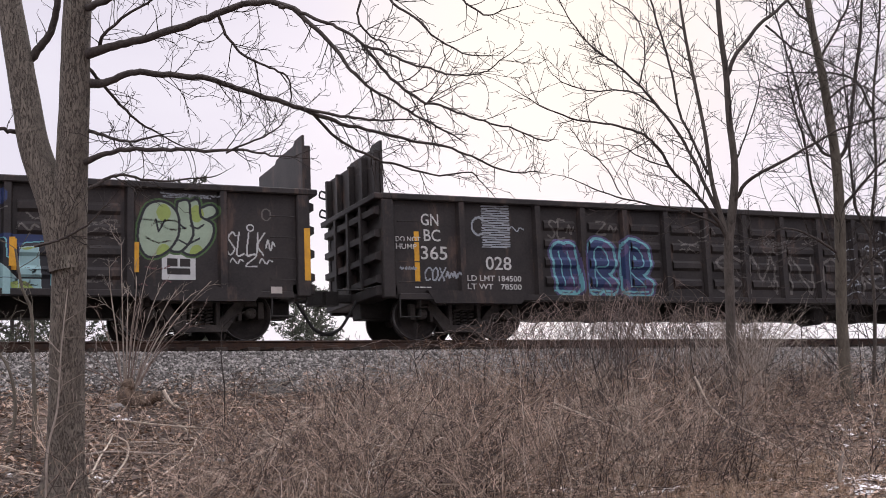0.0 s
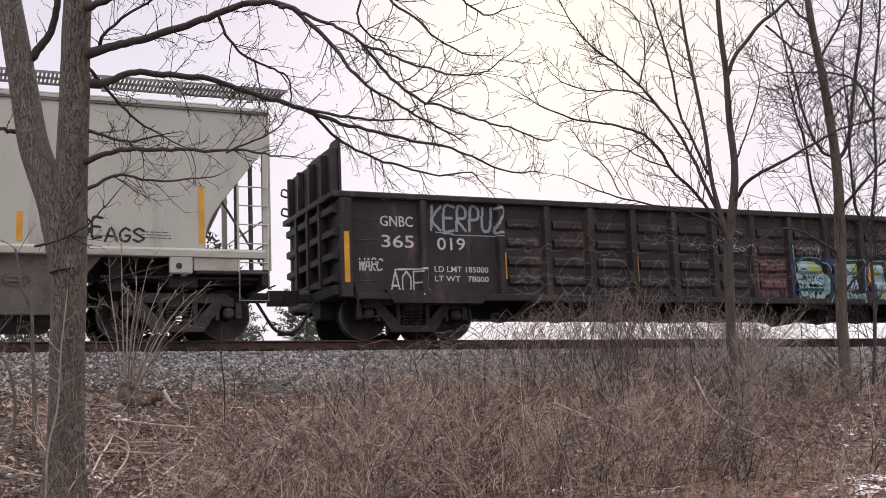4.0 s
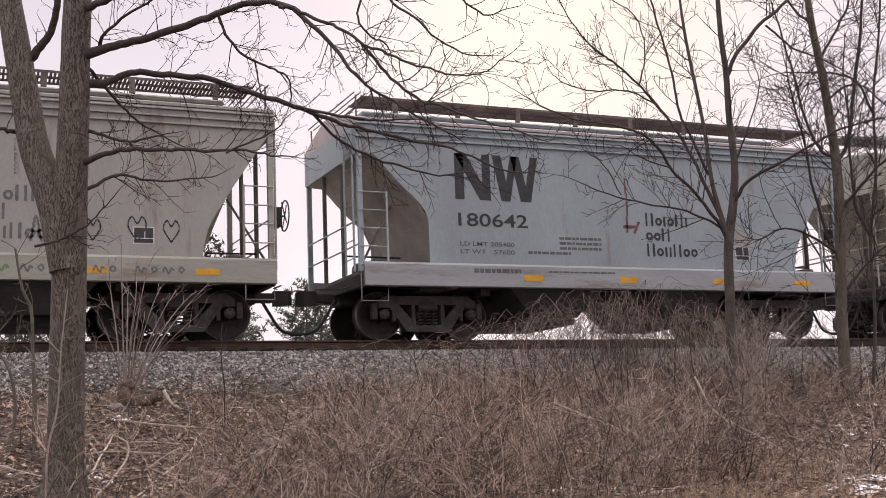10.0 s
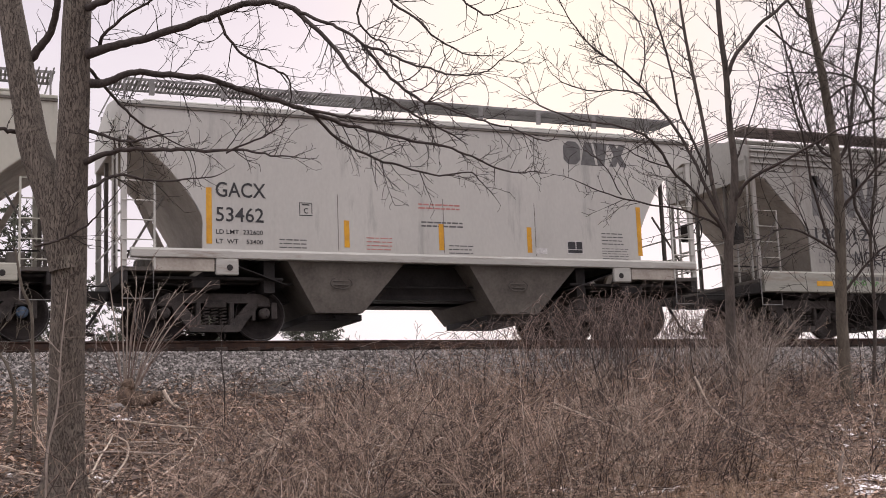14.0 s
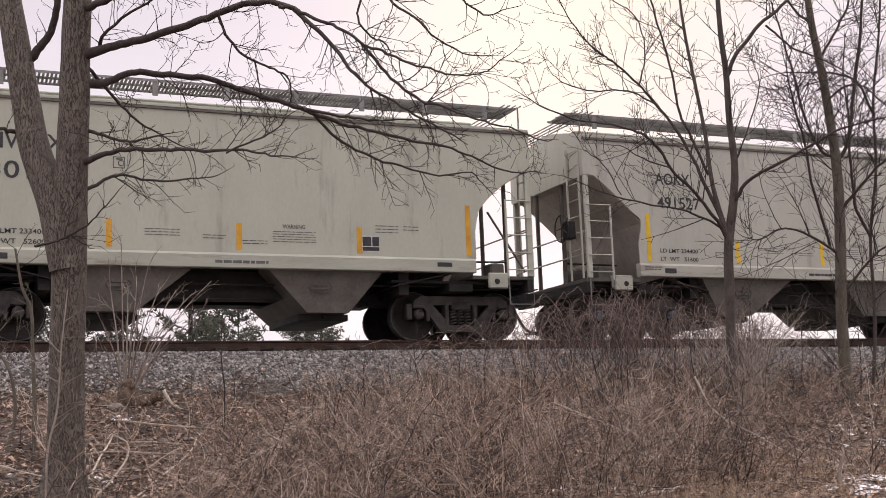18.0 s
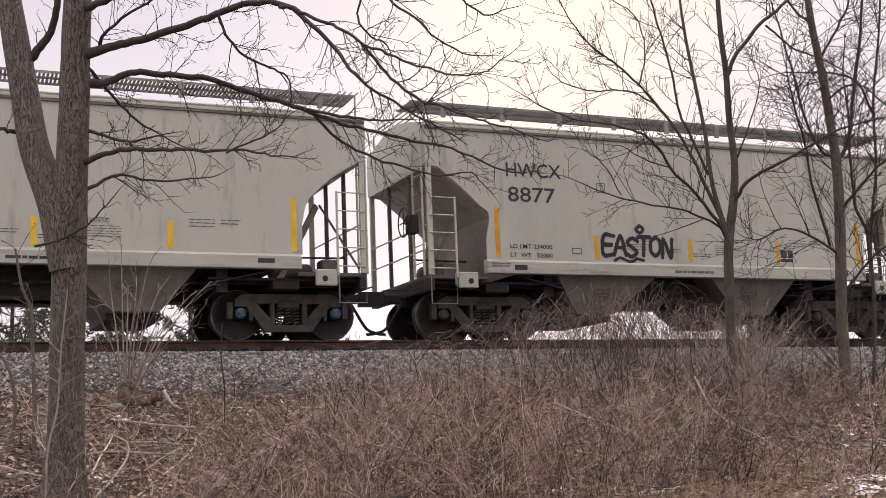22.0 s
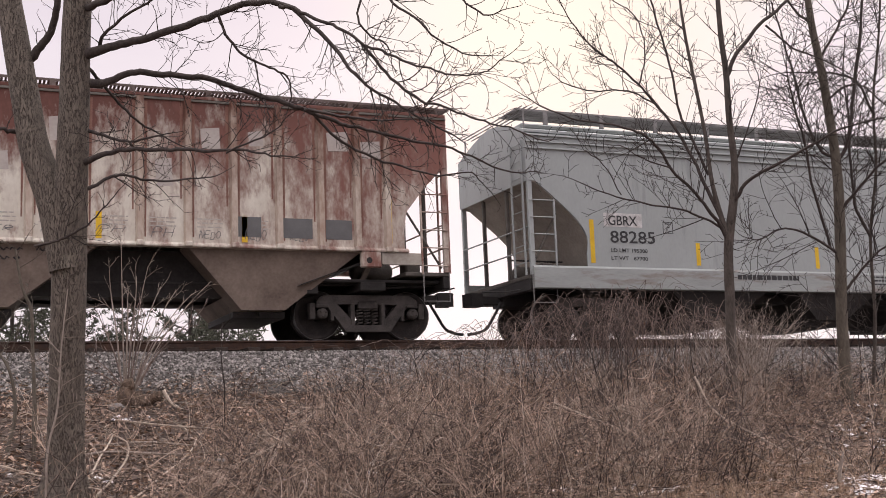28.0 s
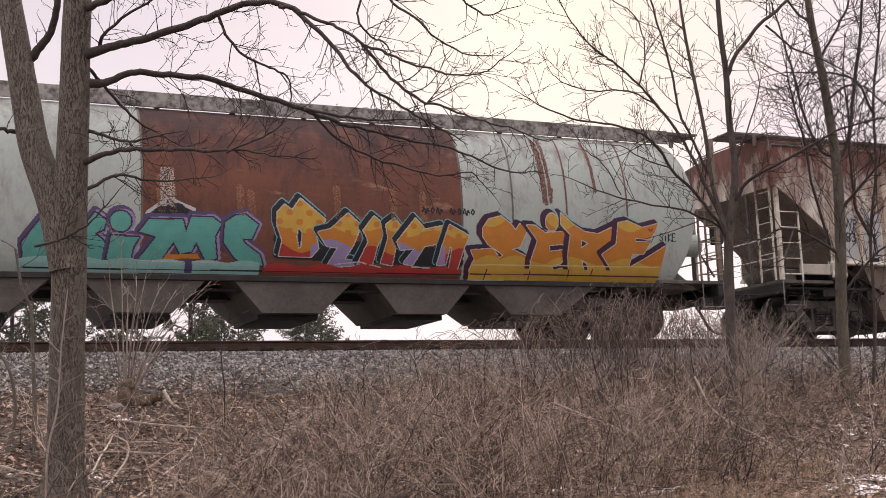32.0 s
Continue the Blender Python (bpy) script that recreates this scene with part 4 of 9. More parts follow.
        if not piece:
            tagged(made, kind="stuff")
        elif label:
            tagged(made, label)
    return made


def shifted(s, dx, dz):
    if s[0] == "fill":
        return ("fill", [[(x + dx, z + dz) for x, z in q] for q in s[1]])
    return [(x + dx, z + dz) for x, z in s]


def lettered(shapes, layers):
    """Layers for overlapping letters: each letter's outline covers the letter before it."""
    out = []
    for s in shapes:
        for mat, w, dx, dz in layers:
            out.append((mat, [shifted(q, dx, dz) for q in s], w))
    return out


def outline(place, *loops, curve=False):
    """A letter as a filled outline, with holes; place turns drawing units into x and z on the car."""
    made = []
    for pts in loops:
        q = [place(a, b) for a, b in pts]
        if curve:
            q = [(p.x, p.y) for p in smooth_line([(x, z, 0) for x, z in q + q[:1]], 4)][:-1]
        made.append(q)
    return [("fill", made)]


def oval(cx, cy, rx, ry, k=18):
    return [(cx + rx * math.cos(2 * math.pi * i / k), cy + ry * math.sin(2 * math.pi * i / k)) for i in range(k)]


def paint(name, c, k=0.75):
    M[name] = material(name, c, tuple(a * k for a in c), 0.55, scale=4, fine=40, bump=0.04, spread=0.8)


for _name, _c in (("spray_white", (0.55, 0.55, 0.54)), ("spray_mint", (0.40, 0.56, 0.56)), ("spray_lime", (0.30, 0.38, 0.10)), ("spray_navy", (0.028, 0.045, 0.13)), ("spray_leaf", (0.07, 0.13, 0.045)), ("spray_pale_mint", (0.34, 0.42, 0.31)), ("spray_black", (0.018, 0.018, 0.022)), ("spray_silver", (0.33, 0.35, 0.38)),
                  ("spray_dust", (0.13, 0.115, 0.105)), ("spray_pink", (0.15, 0.07, 0.07)), ("spray_aqua", (0.17, 0.42, 0.47)), ("spray_violet", (0.09, 0.07, 0.16)), ("spray_sky", (0.16, 0.43, 0.50)), ("spray_teal", (0.10, 0.36, 0.31)), ("spray_pale_teal", (0.28, 0.52, 0.48)),
                  ("spray_pale_aqua", (0.30, 0.47, 0.48)), ("spray_pale_sky", (0.22, 0.49, 0.55)), ("spray_pale_amber", (0.66, 0.50, 0.22)), ("spray_orange", (0.56, 0.21, 0.03)), ("spray_amber", (0.60, 0.36, 0.06)), ("spray_red", (0.42, 0.045, 0.035)), ("spray_purple", (0.06, 0.016, 0.042)), ("spray_lilac", (0.32, 0.25, 0.42)), ("spray_green", (0.13, 0.30, 0.10)), ("spray_grey", (0.15, 0.15, 0.15))):
    paint(_name, _c)


M["rusty_board"] = material("rust_brown_grating", (0.19, 0.155, 0.14), (0.10, 0.075, 0.066), 0.8, metal=0.2, scale=2, fine=30)
M["panel_grey"] = material("fresh_grey_number_panel", (0.42, 0.43, 0.43), (0.36, 0.365, 0.365), 0.6, scale=3, fine=40, bump=0.05)
M["patch_pale"] = material("faded_pale_patch", (0.50, 0.46, 0.42), (0.38, 0.33, 0.30), 0.8, scale=2.5, fine=20, spread=0.9, bump=0.1)
M["rust_stain"] = material("orange_rust_stain", (0.38, 0.17, 0.075), (0.46, 0.33, 0.25), 0.85, scale=3, fine=30, spread=0.9, bump=0.1)
M["tan_streak"] = material("tan_rust_run", (0.33, 0.18, 0.10), (0.22, 0.10, 0.062), 0.85, scale=3, fine=30, spread=0.9, bump=0.1)
M["fascia"] = material("flaking_roof_board_paint", (0.34, 0.325, 0.30), (0.10, 0.088, 0.078), 0.85, scale=3.5, fine=14, spread=0.4, bump=0.3)
M["rib_rust_shade"] = material("red_brown_rust_and_shade", (0.17, 0.075, 0.055), (0.30, 0.17, 0.13), 0.85, scale=3, fine=30, spread=0.9, bump=0.1)
M["faint_print"] = material("worn_faint_lettering", (0.36, 0.335, 0.30), (0.5, 0.47, 0.42), 0.7, scale=9, fine=60, bump=0.05)
M["pink_dust"] = material("chalky_pink_faded_paint", (0.50, 0.435, 0.42), (0.36, 0.30, 0.285), 0.75, scale=1.6, fine=18, spread=0.8, bump=0.1, third=(0.27, 0.17, 0.14), third_at=0.6, third_scale=1.5)
M["rust_fade"] = material("thin_rust_film", (0.44, 0.285, 0.185), (0.46, 0.38, 0.30), 0.85, scale=3, fine=30, spread=0.9, bump=0.1)
M["dark_stain"] = material("brown_run_stain", (0.20, 0.10, 0.08), (0.13, 0.06, 0.05), 0.85, scale=3, fine=30, spread=0.9, bump=0.1)


def gondola(label, xl, xr, posts, bogies):
    xc = (xl + xr) / 2
    car = empty("gondola_car", pose(xc, 0, 0), label, "freight car", "cars of the freight train")
    l, r = xl - xc, xr - xc
    H, B = 2.56, 0.71
    for s in (-1, 1):
        part("side_wall", boxed(l, r, *sorted((s * 1.48, s * 1.50)), B, H), "gond", car)
        part("top_rail", boxed(l - 0.03, r + 0.03, *sorted((s * 1.44, s * 1.62)), H, H + 0.12, 0.02), "gond", car)
        part("bottom_sill", boxed(l + 0.3, r - 0.3, *sorted((s * 1.46, s * 1.60)), B - 0.03, B + 0.09, 0.012), "gond", car)
    edges = [l] + [p - xc for p in posts] + [r]
    for p in posts:
        part("side_post", prism(bmesh.new(), [(p - xc - 0.09, -1.5), (p - xc - 0.055, -1.605), (p - xc + 0.055, -1.605), (p - xc + 0.09, -1.5)], B, H, "z"), "gond", car)
    for a, b in zip(edges, edges[1:]):
        if b - a > 1.3:
            continue
        for k in range(4):
            z = 1.08 + k * 0.37
            part("pressed_rib", prism(bmesh.new(), [(-1.498, z - 0.11), (-1.55, z - 0.05), (-1.55, z + 0.05), (-1.498, z + 0.11)], a + 0.16, b - 0.16, "x"), "gond", car)
    part("floor", boxed(l + 0.05, r - 0.05, -1.46, 1.46, 0.92, 1.00), "dark", car)
    part("centre_sill", boxed(l, r, -0.25, 0.25, 0.46, 0.92, 0.02), "dark", car)
    n = 12
    for i in range(n):
        x = l + 2.7 + (r - l - 5.4) * i / (n - 1)
        part("cross_bearer", prism(bmesh.new(), [(-1.46, 0.92), (-1.46, 0.66), (-0.3, 0.44), (0.3, 0.44), (1.46, 0.66), (1.46, 0.92)], x - 0.04, x + 0.04, "x"), "dark", car)
    part("air_reservoir", disc_y(bmesh.new(), 0.4, 0.50, [(0.16, -0.95), (0.2, -0.9), (0.2, -0.35), (0.16, -0.3)]), "dark", car)
    part("brake_cylinder", disc_y(bmesh.new(), 1.5, 0.46, [(0.10, -0.95), (0.13, -0.9), (0.13, -0.5), (0.1, -0.45)]), "dark", car)
    for e, s in ((l, -1), (r, 1)):
        part("end_wall", boxed(*sorted((e, e - s * 0.04)), -1.475, 1.475, 0.95, H), "gond", car)
        for k in range(4):
            z = 1.08 + k * 0.43
            part("end_rib", prism(bmesh.new(), [(e, z - 0.10), (e + s * 0.13, z - 0.07), (e + s * 0.13, z + 0.05), (e, z + 0.09)], -1.5, 1.5), "gond", car)
        part("end_rail", boxed(*sorted((e - s * 0.02, e + s * 0.17)), -1.62, 1.62, H, H + 0.11, 0.015), "gond", car)
        for y in (-0.75, 0.0, 0.75):
            part("end_post", boxed(*sorted((e, e + s * 0.16)), y - 0.06, y + 0.06, 0.95, H, 0.01), "gond", car)
        part("corner_post", boxed(*sorted((e + s * 0.02, e - s * 0.22)), -1.615, -1.45, B, H, 0.02), "gond", car)
        part("corner_post", boxed(*sorted((e + s * 0.02, e - s * 0.22)), 1.45, 1.615, B, H, 0.02), "gond", car)
        bh = part("raised_bulkhead", prism(bmesh.new(), [(-1.50, H), (-1.50, 3.70), (-1.05, 3.70), (-0.95, 3.62), (0.2, 3.62), (0.3, 3.55), (1.5, 3.55), (1.5, H)], *sorted((e - s * 0.02, e - s * 0.07)), "x"), "gond", car, "tall dark plate raised above the end wall")
        for y in (-1.42, -0.75, 0.0, 0.75, 1.42):
            part("stiffener", boxed(*sorted((e - s * 0.02, e + s * 0.10)), y - 0.05, y + 0.05, H + 0.11, 3.52, 0.01), "gond", bh)
        for zz in (3.25, 2.85):
            part("hook", rod(smooth_line([(e, 1.5, zz), (e + s * 0.16, 1.54, zz + 0.08), (e + s * 0.2, 1.54, zz - 0.05), (e + s * 0.06, 1.5, zz - 0.1)], 3), 0.02), "dark", bh)
        part("end_sill", boxed(*sorted((e + s * 0.12, e - s * 0.3)), -1.5, 1.5, 0.76, 0.95, 0.015), "gond", car)
        for k in range(4):
            z = 1.0 + 0.38 * k
            part("grab_iron", rod([(e - s * 0.28, -1.61, z), (e - s * 0.28, -1.66, z), (e - s * 0.72, -1.66, z), (e - s * 0.72, -1.61, z)], 0.011), "gond", car)
        part("stirrup_step", rod([(e - s * 0.3, -1.58, 0.76), (e - s * 0.3, -1.58, 0.36), (e - s * 0.7, -1.58, 0.36), (e - s * 0.7, -1.58, 0.76)], 0.017), "dark", car)
        part("jacking_pad", prism(bmesh.new(), [(e - s * 0.85, 0.86), (e - s * 3.0, 0.86), (e - s * 2.8, 0.62), (e - s * 1.0, 0.62)], -1.61, -1.45), "gond", car)
        part("body_bolster", boxed(e - s * 1.8 - 0.2, e - s * 1.8 + 0.2, -1.45, 1.45, 0.70, 0.95, 0.02), "dark", car)
        coupler(car, e + s * 0.05, s)
    for b in bogies:
        bogie(car, b - xc)
    ps = [p - xc for p in posts]
    plain = [(a, b) for a, b in zip(edges, edges[1:]) if b - a > 1.3]

    def depth(x, z):
        for p in ps:
            if abs(x - p) < 0.095:
                return -1.605 if abs(x - p) < 0.06 else -1.605 + (abs(x - p) - 0.06) * 3.0
        for a, b in plain:
            if a <= x <= b:
                return -1.5
        q = (z - 1.08) / 0.37
        d = abs(q - round(q)) * 0.37
        if 0 <= round(q) <= 3 and d < 0.11:
            near = min(abs(x - e) for e in edges)
            if near > 0.17:
                return -1.55 if d < 0.05 else -1.55 + (d - 0.05) / 0.06 * 0.052
        return -1.5
    return car, xc, depth


def worn_tags(g, X, dep, u0, u1, seed):
    """Old faded scribbles that cover panel after panel."""
    rs = random.Random(seed)
    u = u0
    while u < u1:
        lines = []
        for _ in range(rs.randint(5, 9)):
            z, a = rs.choice((0.95, 1.2, 1.75, 1.95, 2.1)) + rs.gauss(0, 0.08), u + rs.uniform(0.02, 0.35)
            q = [(X(a), z, 0)]
            for k in range(rs.randint(3, 5)):
                q.append((q[-1][0] + rs.uniform(0.06, 0.2), z + rs.gauss(0, 0.07), 0))
            lines.append([(p.x, p.y) for p in smooth_line(q, 3)])
        spray(g, [(rs.choice(("spray_dust", "spray_dust", "spray_pink", "spray_silver")), lines, rs.uniform(0.010, 0.016))], 0.016, dep, noise_cut=0.3)
        u += 0.985


def first_gondola():
    g, c, dep = gondola("dark brown gondola car with spray paint and raised ends", 7.90, 28.2, [9.51, 11.15] + [12.16 + 0.985 * i for i in range(13)] + [25.0, 26.6], [9.72, 26.4])
    X = lambda u: u - c
    for text, u, z, w, h in (("GN", 8.70, 2.10, 0.36, 0.23), ("BC", 8.75, 1.80, 0.34, 0.23), ("365", 8.68, 1.45, 0.54, 0.26), ("028", 10.02, 1.28, 0.55, 0.26)):
        letters(g, text, X(u), z, w, h, "white_paint", -1.5)
    letters(g, "LD LMT 184500", X(9.62), 1.06, 1.15, 0.11, "white_paint", -1.5)
    letters(g, "LT WT   78500", X(9.62), 0.90, 1.15, 0.11, "white_paint", -1.5)
    letters(g, "DO NOT", X(8.18), 1.78, 0.5, 0.1, "white_paint", -1.5)
    letters(g, "HUMP", X(8.18), 1.64, 0.42, 0.1, "white_paint", -1.5)
    stripes(g, c, [8.60], 1.02, 1.98, "yellow", 0.1, -1.5)
    patch(g, "reflective_strip", X(10.15), X(10.55), 0.79, 0.87, "yellow", -1.5, "short yellow reflective strip")
    bars(g, X(8.5), X(8.85), 0.92, 1, "white_paint", y=-1.61, seed=3)
    bars(g, X(10.05), X(10.65), 0.80, 2, "white_paint", 0.05, 0.025, y=-1.6, seed=4)
    spray(g, [("spray_silver", word("COX~~", X(8.75), X(9.45), 1.05, 1.30, slant=0.3), 0.016)], depth=dep)
    spray(g, [("spray_silver", word("~o~~", X(8.25), X(8.58), 1.22, 1.34, slant=0.2), 0.010)], 0.014, dep)
    spray(g, [("spray_silver", word("C", X(9.75), X(10.0), 1.95, 2.30), 0.022), ("spray_silver", [[(X(9.98), 1.72 + 0.047 * k), (X(10.55), 1.74 + 0.047 * k)] for k in range(18)], 0.015), ("spray_silver", word("~", X(10.55), X(10.85), 2.0, 2.2), 0.012)], depth=dep)
    piece = [[[(X(11.62), 1.68), (X(11.72), 1.0)], [(X(11.82), 1.68), (X(11.92), 1.0)]], word("R", X(12.40), X(12.78), 1.0, 1.74), word("R", X(13.16), X(13.62), 0.98, 1.76) + [[(X(13.2), 1.0), (X(13.6), 1.0)]]]
    spray(g, [("spray_violet", [q for sh in piece for q in sh], 0.25)] + lettered(piece, (("spray_aqua", 0.205, 0, 0), ("spray_navy", 0.150, 0, 0))) + [("spray_violet", None, lambda A, B, T: (T > 0) & (T % 2 == 0) & (np.sin(A * 7) + np.sin(B * 8) > 0.5)), ("spray_aqua", [[(X(11.5), 0.9), (X(11.95), 0.88)], [(X(12.3), 0.92), (X(12.8), 0.9)], [(X(13.1), 0.88), (X(13.65), 0.9)]], 0.02), ("spray_aqua", [q for sh in piece for q in sh], 0.014)], 0.012, dep, noise_cut=0.04)
    worn_tags(g, X, dep, 14.4, 24.5, 8)
    spray(g, [("spray_dust", word("SE~", X(11.4), X(12.0), 1.95, 2.3), 0.02), ("spray_dust", word("Z~", X(12.5), X(13.0), 2.05, 2.3), 0.02)], depth=dep)
    for k, u in enumerate((15.3, 17.2, 19.2)):
        spray(g, [("spray_dust", word(("SM", "NO", "RS")[k], X(u), X(u + 1.6), 0.9, 1.7), 0.03)], 0.022, dep)
    stripes(g, c, [15.6, 18.6], 1.2, 1.55, "yellow", 0.1, -1.56)
    return g


def second_gondola():
    posts = [-12.18, -10.56] + [-9.55 + 0.99 * i for i in range(14)] + [4.92]
    g, c, dep = gondola("dark brown gondola car tagged with large pale letters", -13.82, 6.47, posts, [-12.25, 4.62])
    X = lambda u: u - c
    letters(g, "GNBC", X(-13.02), 2.06, 0.66, 0.20, "white_paint", -1.5)
    letters(g, "365", X(-13.0), 1.66, 0.65, 0.24, "white_paint", -1.5)
    letters(g, "019", X(-11.88), 1.64, 0.58, 0.24, "white_paint", -1.5)
    letters(g, "LD LMT 185000", X(-11.95), 1.22, 1.12, 0.11, "white_paint", -1.5)
    letters(g, "LT WT   78000", X(-11.95), 1.04, 1.12, 0.11, "white_paint", -1.5)
    stripes(g, c, [-13.72], 0.98, 1.92, "yellow", 0.1, -1.615)
    stripes(g, c, [-10.50, -7.52, -4.55, -1.55, 1.45, 3.42], 1.10, 1.62, "yellow", 0.09, -1.56)
    stripes(g, c, [6.43], 1.0, 1.95, "yellow", 0.11, -1.615)
    patch(g, "placard", X(5.75), X(5.95), 0.76, 0.88, "patch_pale", -1.61)
    spray(g, [("spray_silver", word("KERPUZ", X(-12.0), X(-10.45), 2.02, 2.48, slant=0.15), 0.026), ("spray_silver", [[(X(-11.9), 1.98), (X(-11.5), 1.94), (X(-10.5), 1.93)]], 0.012)], depth=dep)
    spray(g, [("spray_white", word("WARC", X(-13.45), X(-13.0), 1.22, 1.44, slant=0.3), 0.014)], 0.014, dep)
    spray(g, [("spray_white", word("AOE", X(-12.85), X(-12.2), 0.78, 1.22, gap=0.1, curve=False) + [[(X(-12.75), 1.25), (X(-12.1), 1.27), (X(-12.08), 0.8)]], 0.016)], 0.014, dep)
    # faded outlines over six panels
    for k, t in enumerate(("S", "G", "D", "A", "P", "O")):
        u = -10.42 + 0.99 * k
        spray(g, [("spray_dust", word(t, X(u + 0.1), X(u + 0.84), 0.82, 1.55), 0.016), ("spray_dust", [[(X(u), 1.68), (X(u + 0.5), 1.74), (X(u + 0.95), 1.7)], [(X(u + 0.06), 0.78), (X(u + 0.3), 0.84)]], 0.014), ("spray_dust", word("~", X(u + 0.2), X(u + 0.8), 1.05, 1.3), 0.012)], 0.014, dep, noise_cut=0.35)
    spray(g, [("spray_pink", word("SER", X(-4.55), X(-3.75), 1.3, 1.6), 0.03), ("spray_pink", word("WNM", X(-4.55), X(-3.75), 0.85, 1.2), 0.035), ("spray_pink", [[(X(-4.6), 1.2 + 0.1 * k), (X(-3.72), 1.22 + 0.1 * k)] for k in range(5)], 0.02)], 0.02, dep)
    spray(g, [("spray_aqua", word("KNM", X(-3.6), X(-2.75), 1.62, 1.95), 0.013), ("spray_aqua", word("GEM~", X(-3.6), X(-2.75), 0.84, 1.15), 0.022), ("spray_aqua", word("S~", X(-3.4), X(-2.9), 1.2, 1.45), 0.016)], 0.016, dep)
    spray(g, [("spray_pink", word("SNO", X(-3.42), X(-2.72), 1.75, 1.98), 0.03), ("spray_dust", word("~S~", X(-1.4), X(-0.75), 1.75, 2.05), 0.016), ("spray_dust", word("AS~", X(-0.5), X(0.3), 1.75, 2.1), 0.016), ("spray_white", word("TTNEU", X(0.55 - 1.0), X(0.25), 2.28, 2.42), 0.011), ("spray_dust", word("~S", X(1.5), X(2.2), 1.72, 1.95), 0.016)], 0.016, dep)
    spray(g, [("spray_navy", [[(X(0.6), 2.33), (X(1.2), 2.33)]], 0.15)], 0.03, dep)
    # six large pale block letters over a blue cloud
    W = lambda a, b: (X(-3.46 + (a - 80) * 0.003963), 0.68 + (385 + (a - 80) * 0.0074 - b) * (0.00374 + (a - 80) * 2.6e-7))
    shapes = [outline(W, [(80, 165), (125, 138), (205, 140), (255, 185), (285, 250), (280, 310), (240, 388), (105, 388), (90, 300)]),
              outline(W, [(355, 155), (505, 155), (500, 215), (452, 228), (452, 238), (495, 242), (498, 296), (455, 305), (455, 326), (528, 330), (535, 392), (370, 392)]),
              outline(W, [(612, 160), (680, 160), (708, 302), (722, 302), (740, 168), (797, 172), (775, 300), (757, 395), (678, 395), (632, 290)]),
              outline(W, oval(955, 285, 80, 100)),
              outline(W, [(1105, 165), (1160, 160), (1165, 255), (1195, 262), (1200, 180), (1246, 182), (1250, 250), (1290, 285), (1340, 330), (1345, 395), (1275, 395), (1250, 330), (1200, 300), (1175, 310), (1200, 395), (1132, 395)]),
              outline(W, [(1345, 200), (1415, 195), (1425, 300), (1430, 398), (1340, 398), (1345, 300)])]
    spray(g, [("spray_navy", [[W(85, 180), W(1440, 200)], [W(85, 300), W(1440, 310)]], 0.23)] + lettered(shapes, (("spray_aqua", 0.078, 0.10, 0.03), ("spray_black", 0.062, 0.095, 0.025), ("spray_black", 0.04, 0.03, 0.01), ("spray_mint", 0.014, 0, 0), ("spray_pale_aqua", 0, 0, 0)))
          + [("spray_lime", None, lambda A, B, T: (T % 5 == 0) & (T > 0) & ((B < 0.92) | (B > 1.34)) & (np.sin(A * 11) + np.sin(B * 16 + A * 5) > 0.35)), ("spray_black", [[W(85, 308), W(1440, 322)]], 0.006), ("spray_black", word("PRUS", X(-3.3), X(-2.75), 1.06, 1.26), 0.014)], 0.011, dep, floor=0.70)
    stripes(g, c, [-1.50, 1.42], 1.16, 1.64, "yellow", 0.09, -1.61)
    # round pale bubble tag with leaf-green patches
    W = lambda a, b: (X(3.47 + (a - 865) * 0.01044), 1.42 + (400 - b) * 0.00945)
    bub = [outline(W, [(962, 316), (985, 306), (992, 320), (968, 332)], curve=True),
           outline(W, [(948, 302), (962, 298), (966, 328), (986, 342), (982, 372), (958, 397), (936, 388), (944, 350)], curve=True),
           outline(W, [(930, 302), (945, 300), (948, 330), (952, 362), (934, 390), (916, 386), (926, 345)], curve=True),
           outline(W, [(867, 345), (880, 311), (905, 304), (926, 322), (928, 362), (908, 394), (880, 402), (866, 375)], curve=True)]
    spray(g, [("spray_leaf", [q for sh in bub for q in sh], 0.075)] + lettered(bub, (("spray_black", 0.044, 0, 0), ("spray_pale_mint", 0, 0, 0)))
          + [("spray_lime", None, lambda A, B, T: (T > 0) & (T % 2 == 0) & (np.sin(A * 11) + np.sin(B * 9 + 1) > 1.2)), ("spray_black", [[W(893, 335), W(897, 358), W(908, 335)], [W(930, 340), W(940, 350)], [W(950, 345), W(962, 350), W(972, 342)], [W(930, 372), W(945, 380), W(965, 368)]], 0.016)], 0.011, dep)
    spray(g, [("spray_silver", [[(X(3.85), 2.50), (X(4.85), 2.47)], [(X(3.9), 2.45), (X(4.7), 2.44)]], 0.02)], 0.014, dep, noise_cut=0.35)
    worn_tags(g, X, dep, -10.4, 3.4, 5)
    for a, b, z0, z1 in ((3.86, 4.44, 1.36, 1.45), (3.86, 4.44, 0.99, 1.08), (3.86, 3.95, 1.08, 1.36), (4.35, 4.44, 1.08, 1.36), (3.95, 4.35, 1.19, 1.22), (4.13, 4.17, 1.22, 1.36)):
        patch(g, "painted_frame", X(a), X(b), z0, z1, "spray_white", -1.5)
    spray(g, [("spray_white", word("SLLK~", X(5.0), X(5.85), 1.45, 1.85, slant=0.2), 0.014), ("spray_white", word("~Z~", X(5.05), X(5.8), 1.25, 1.45), 0.012), ("spray_white", word("O", X(5.35), X(5.48), 1.88, 2.0), 0.012), ("spray_dust", word("O", X(5.62), X(5.8), 2.08, 2.3), 0.012)], 0.014, dep)
    return g


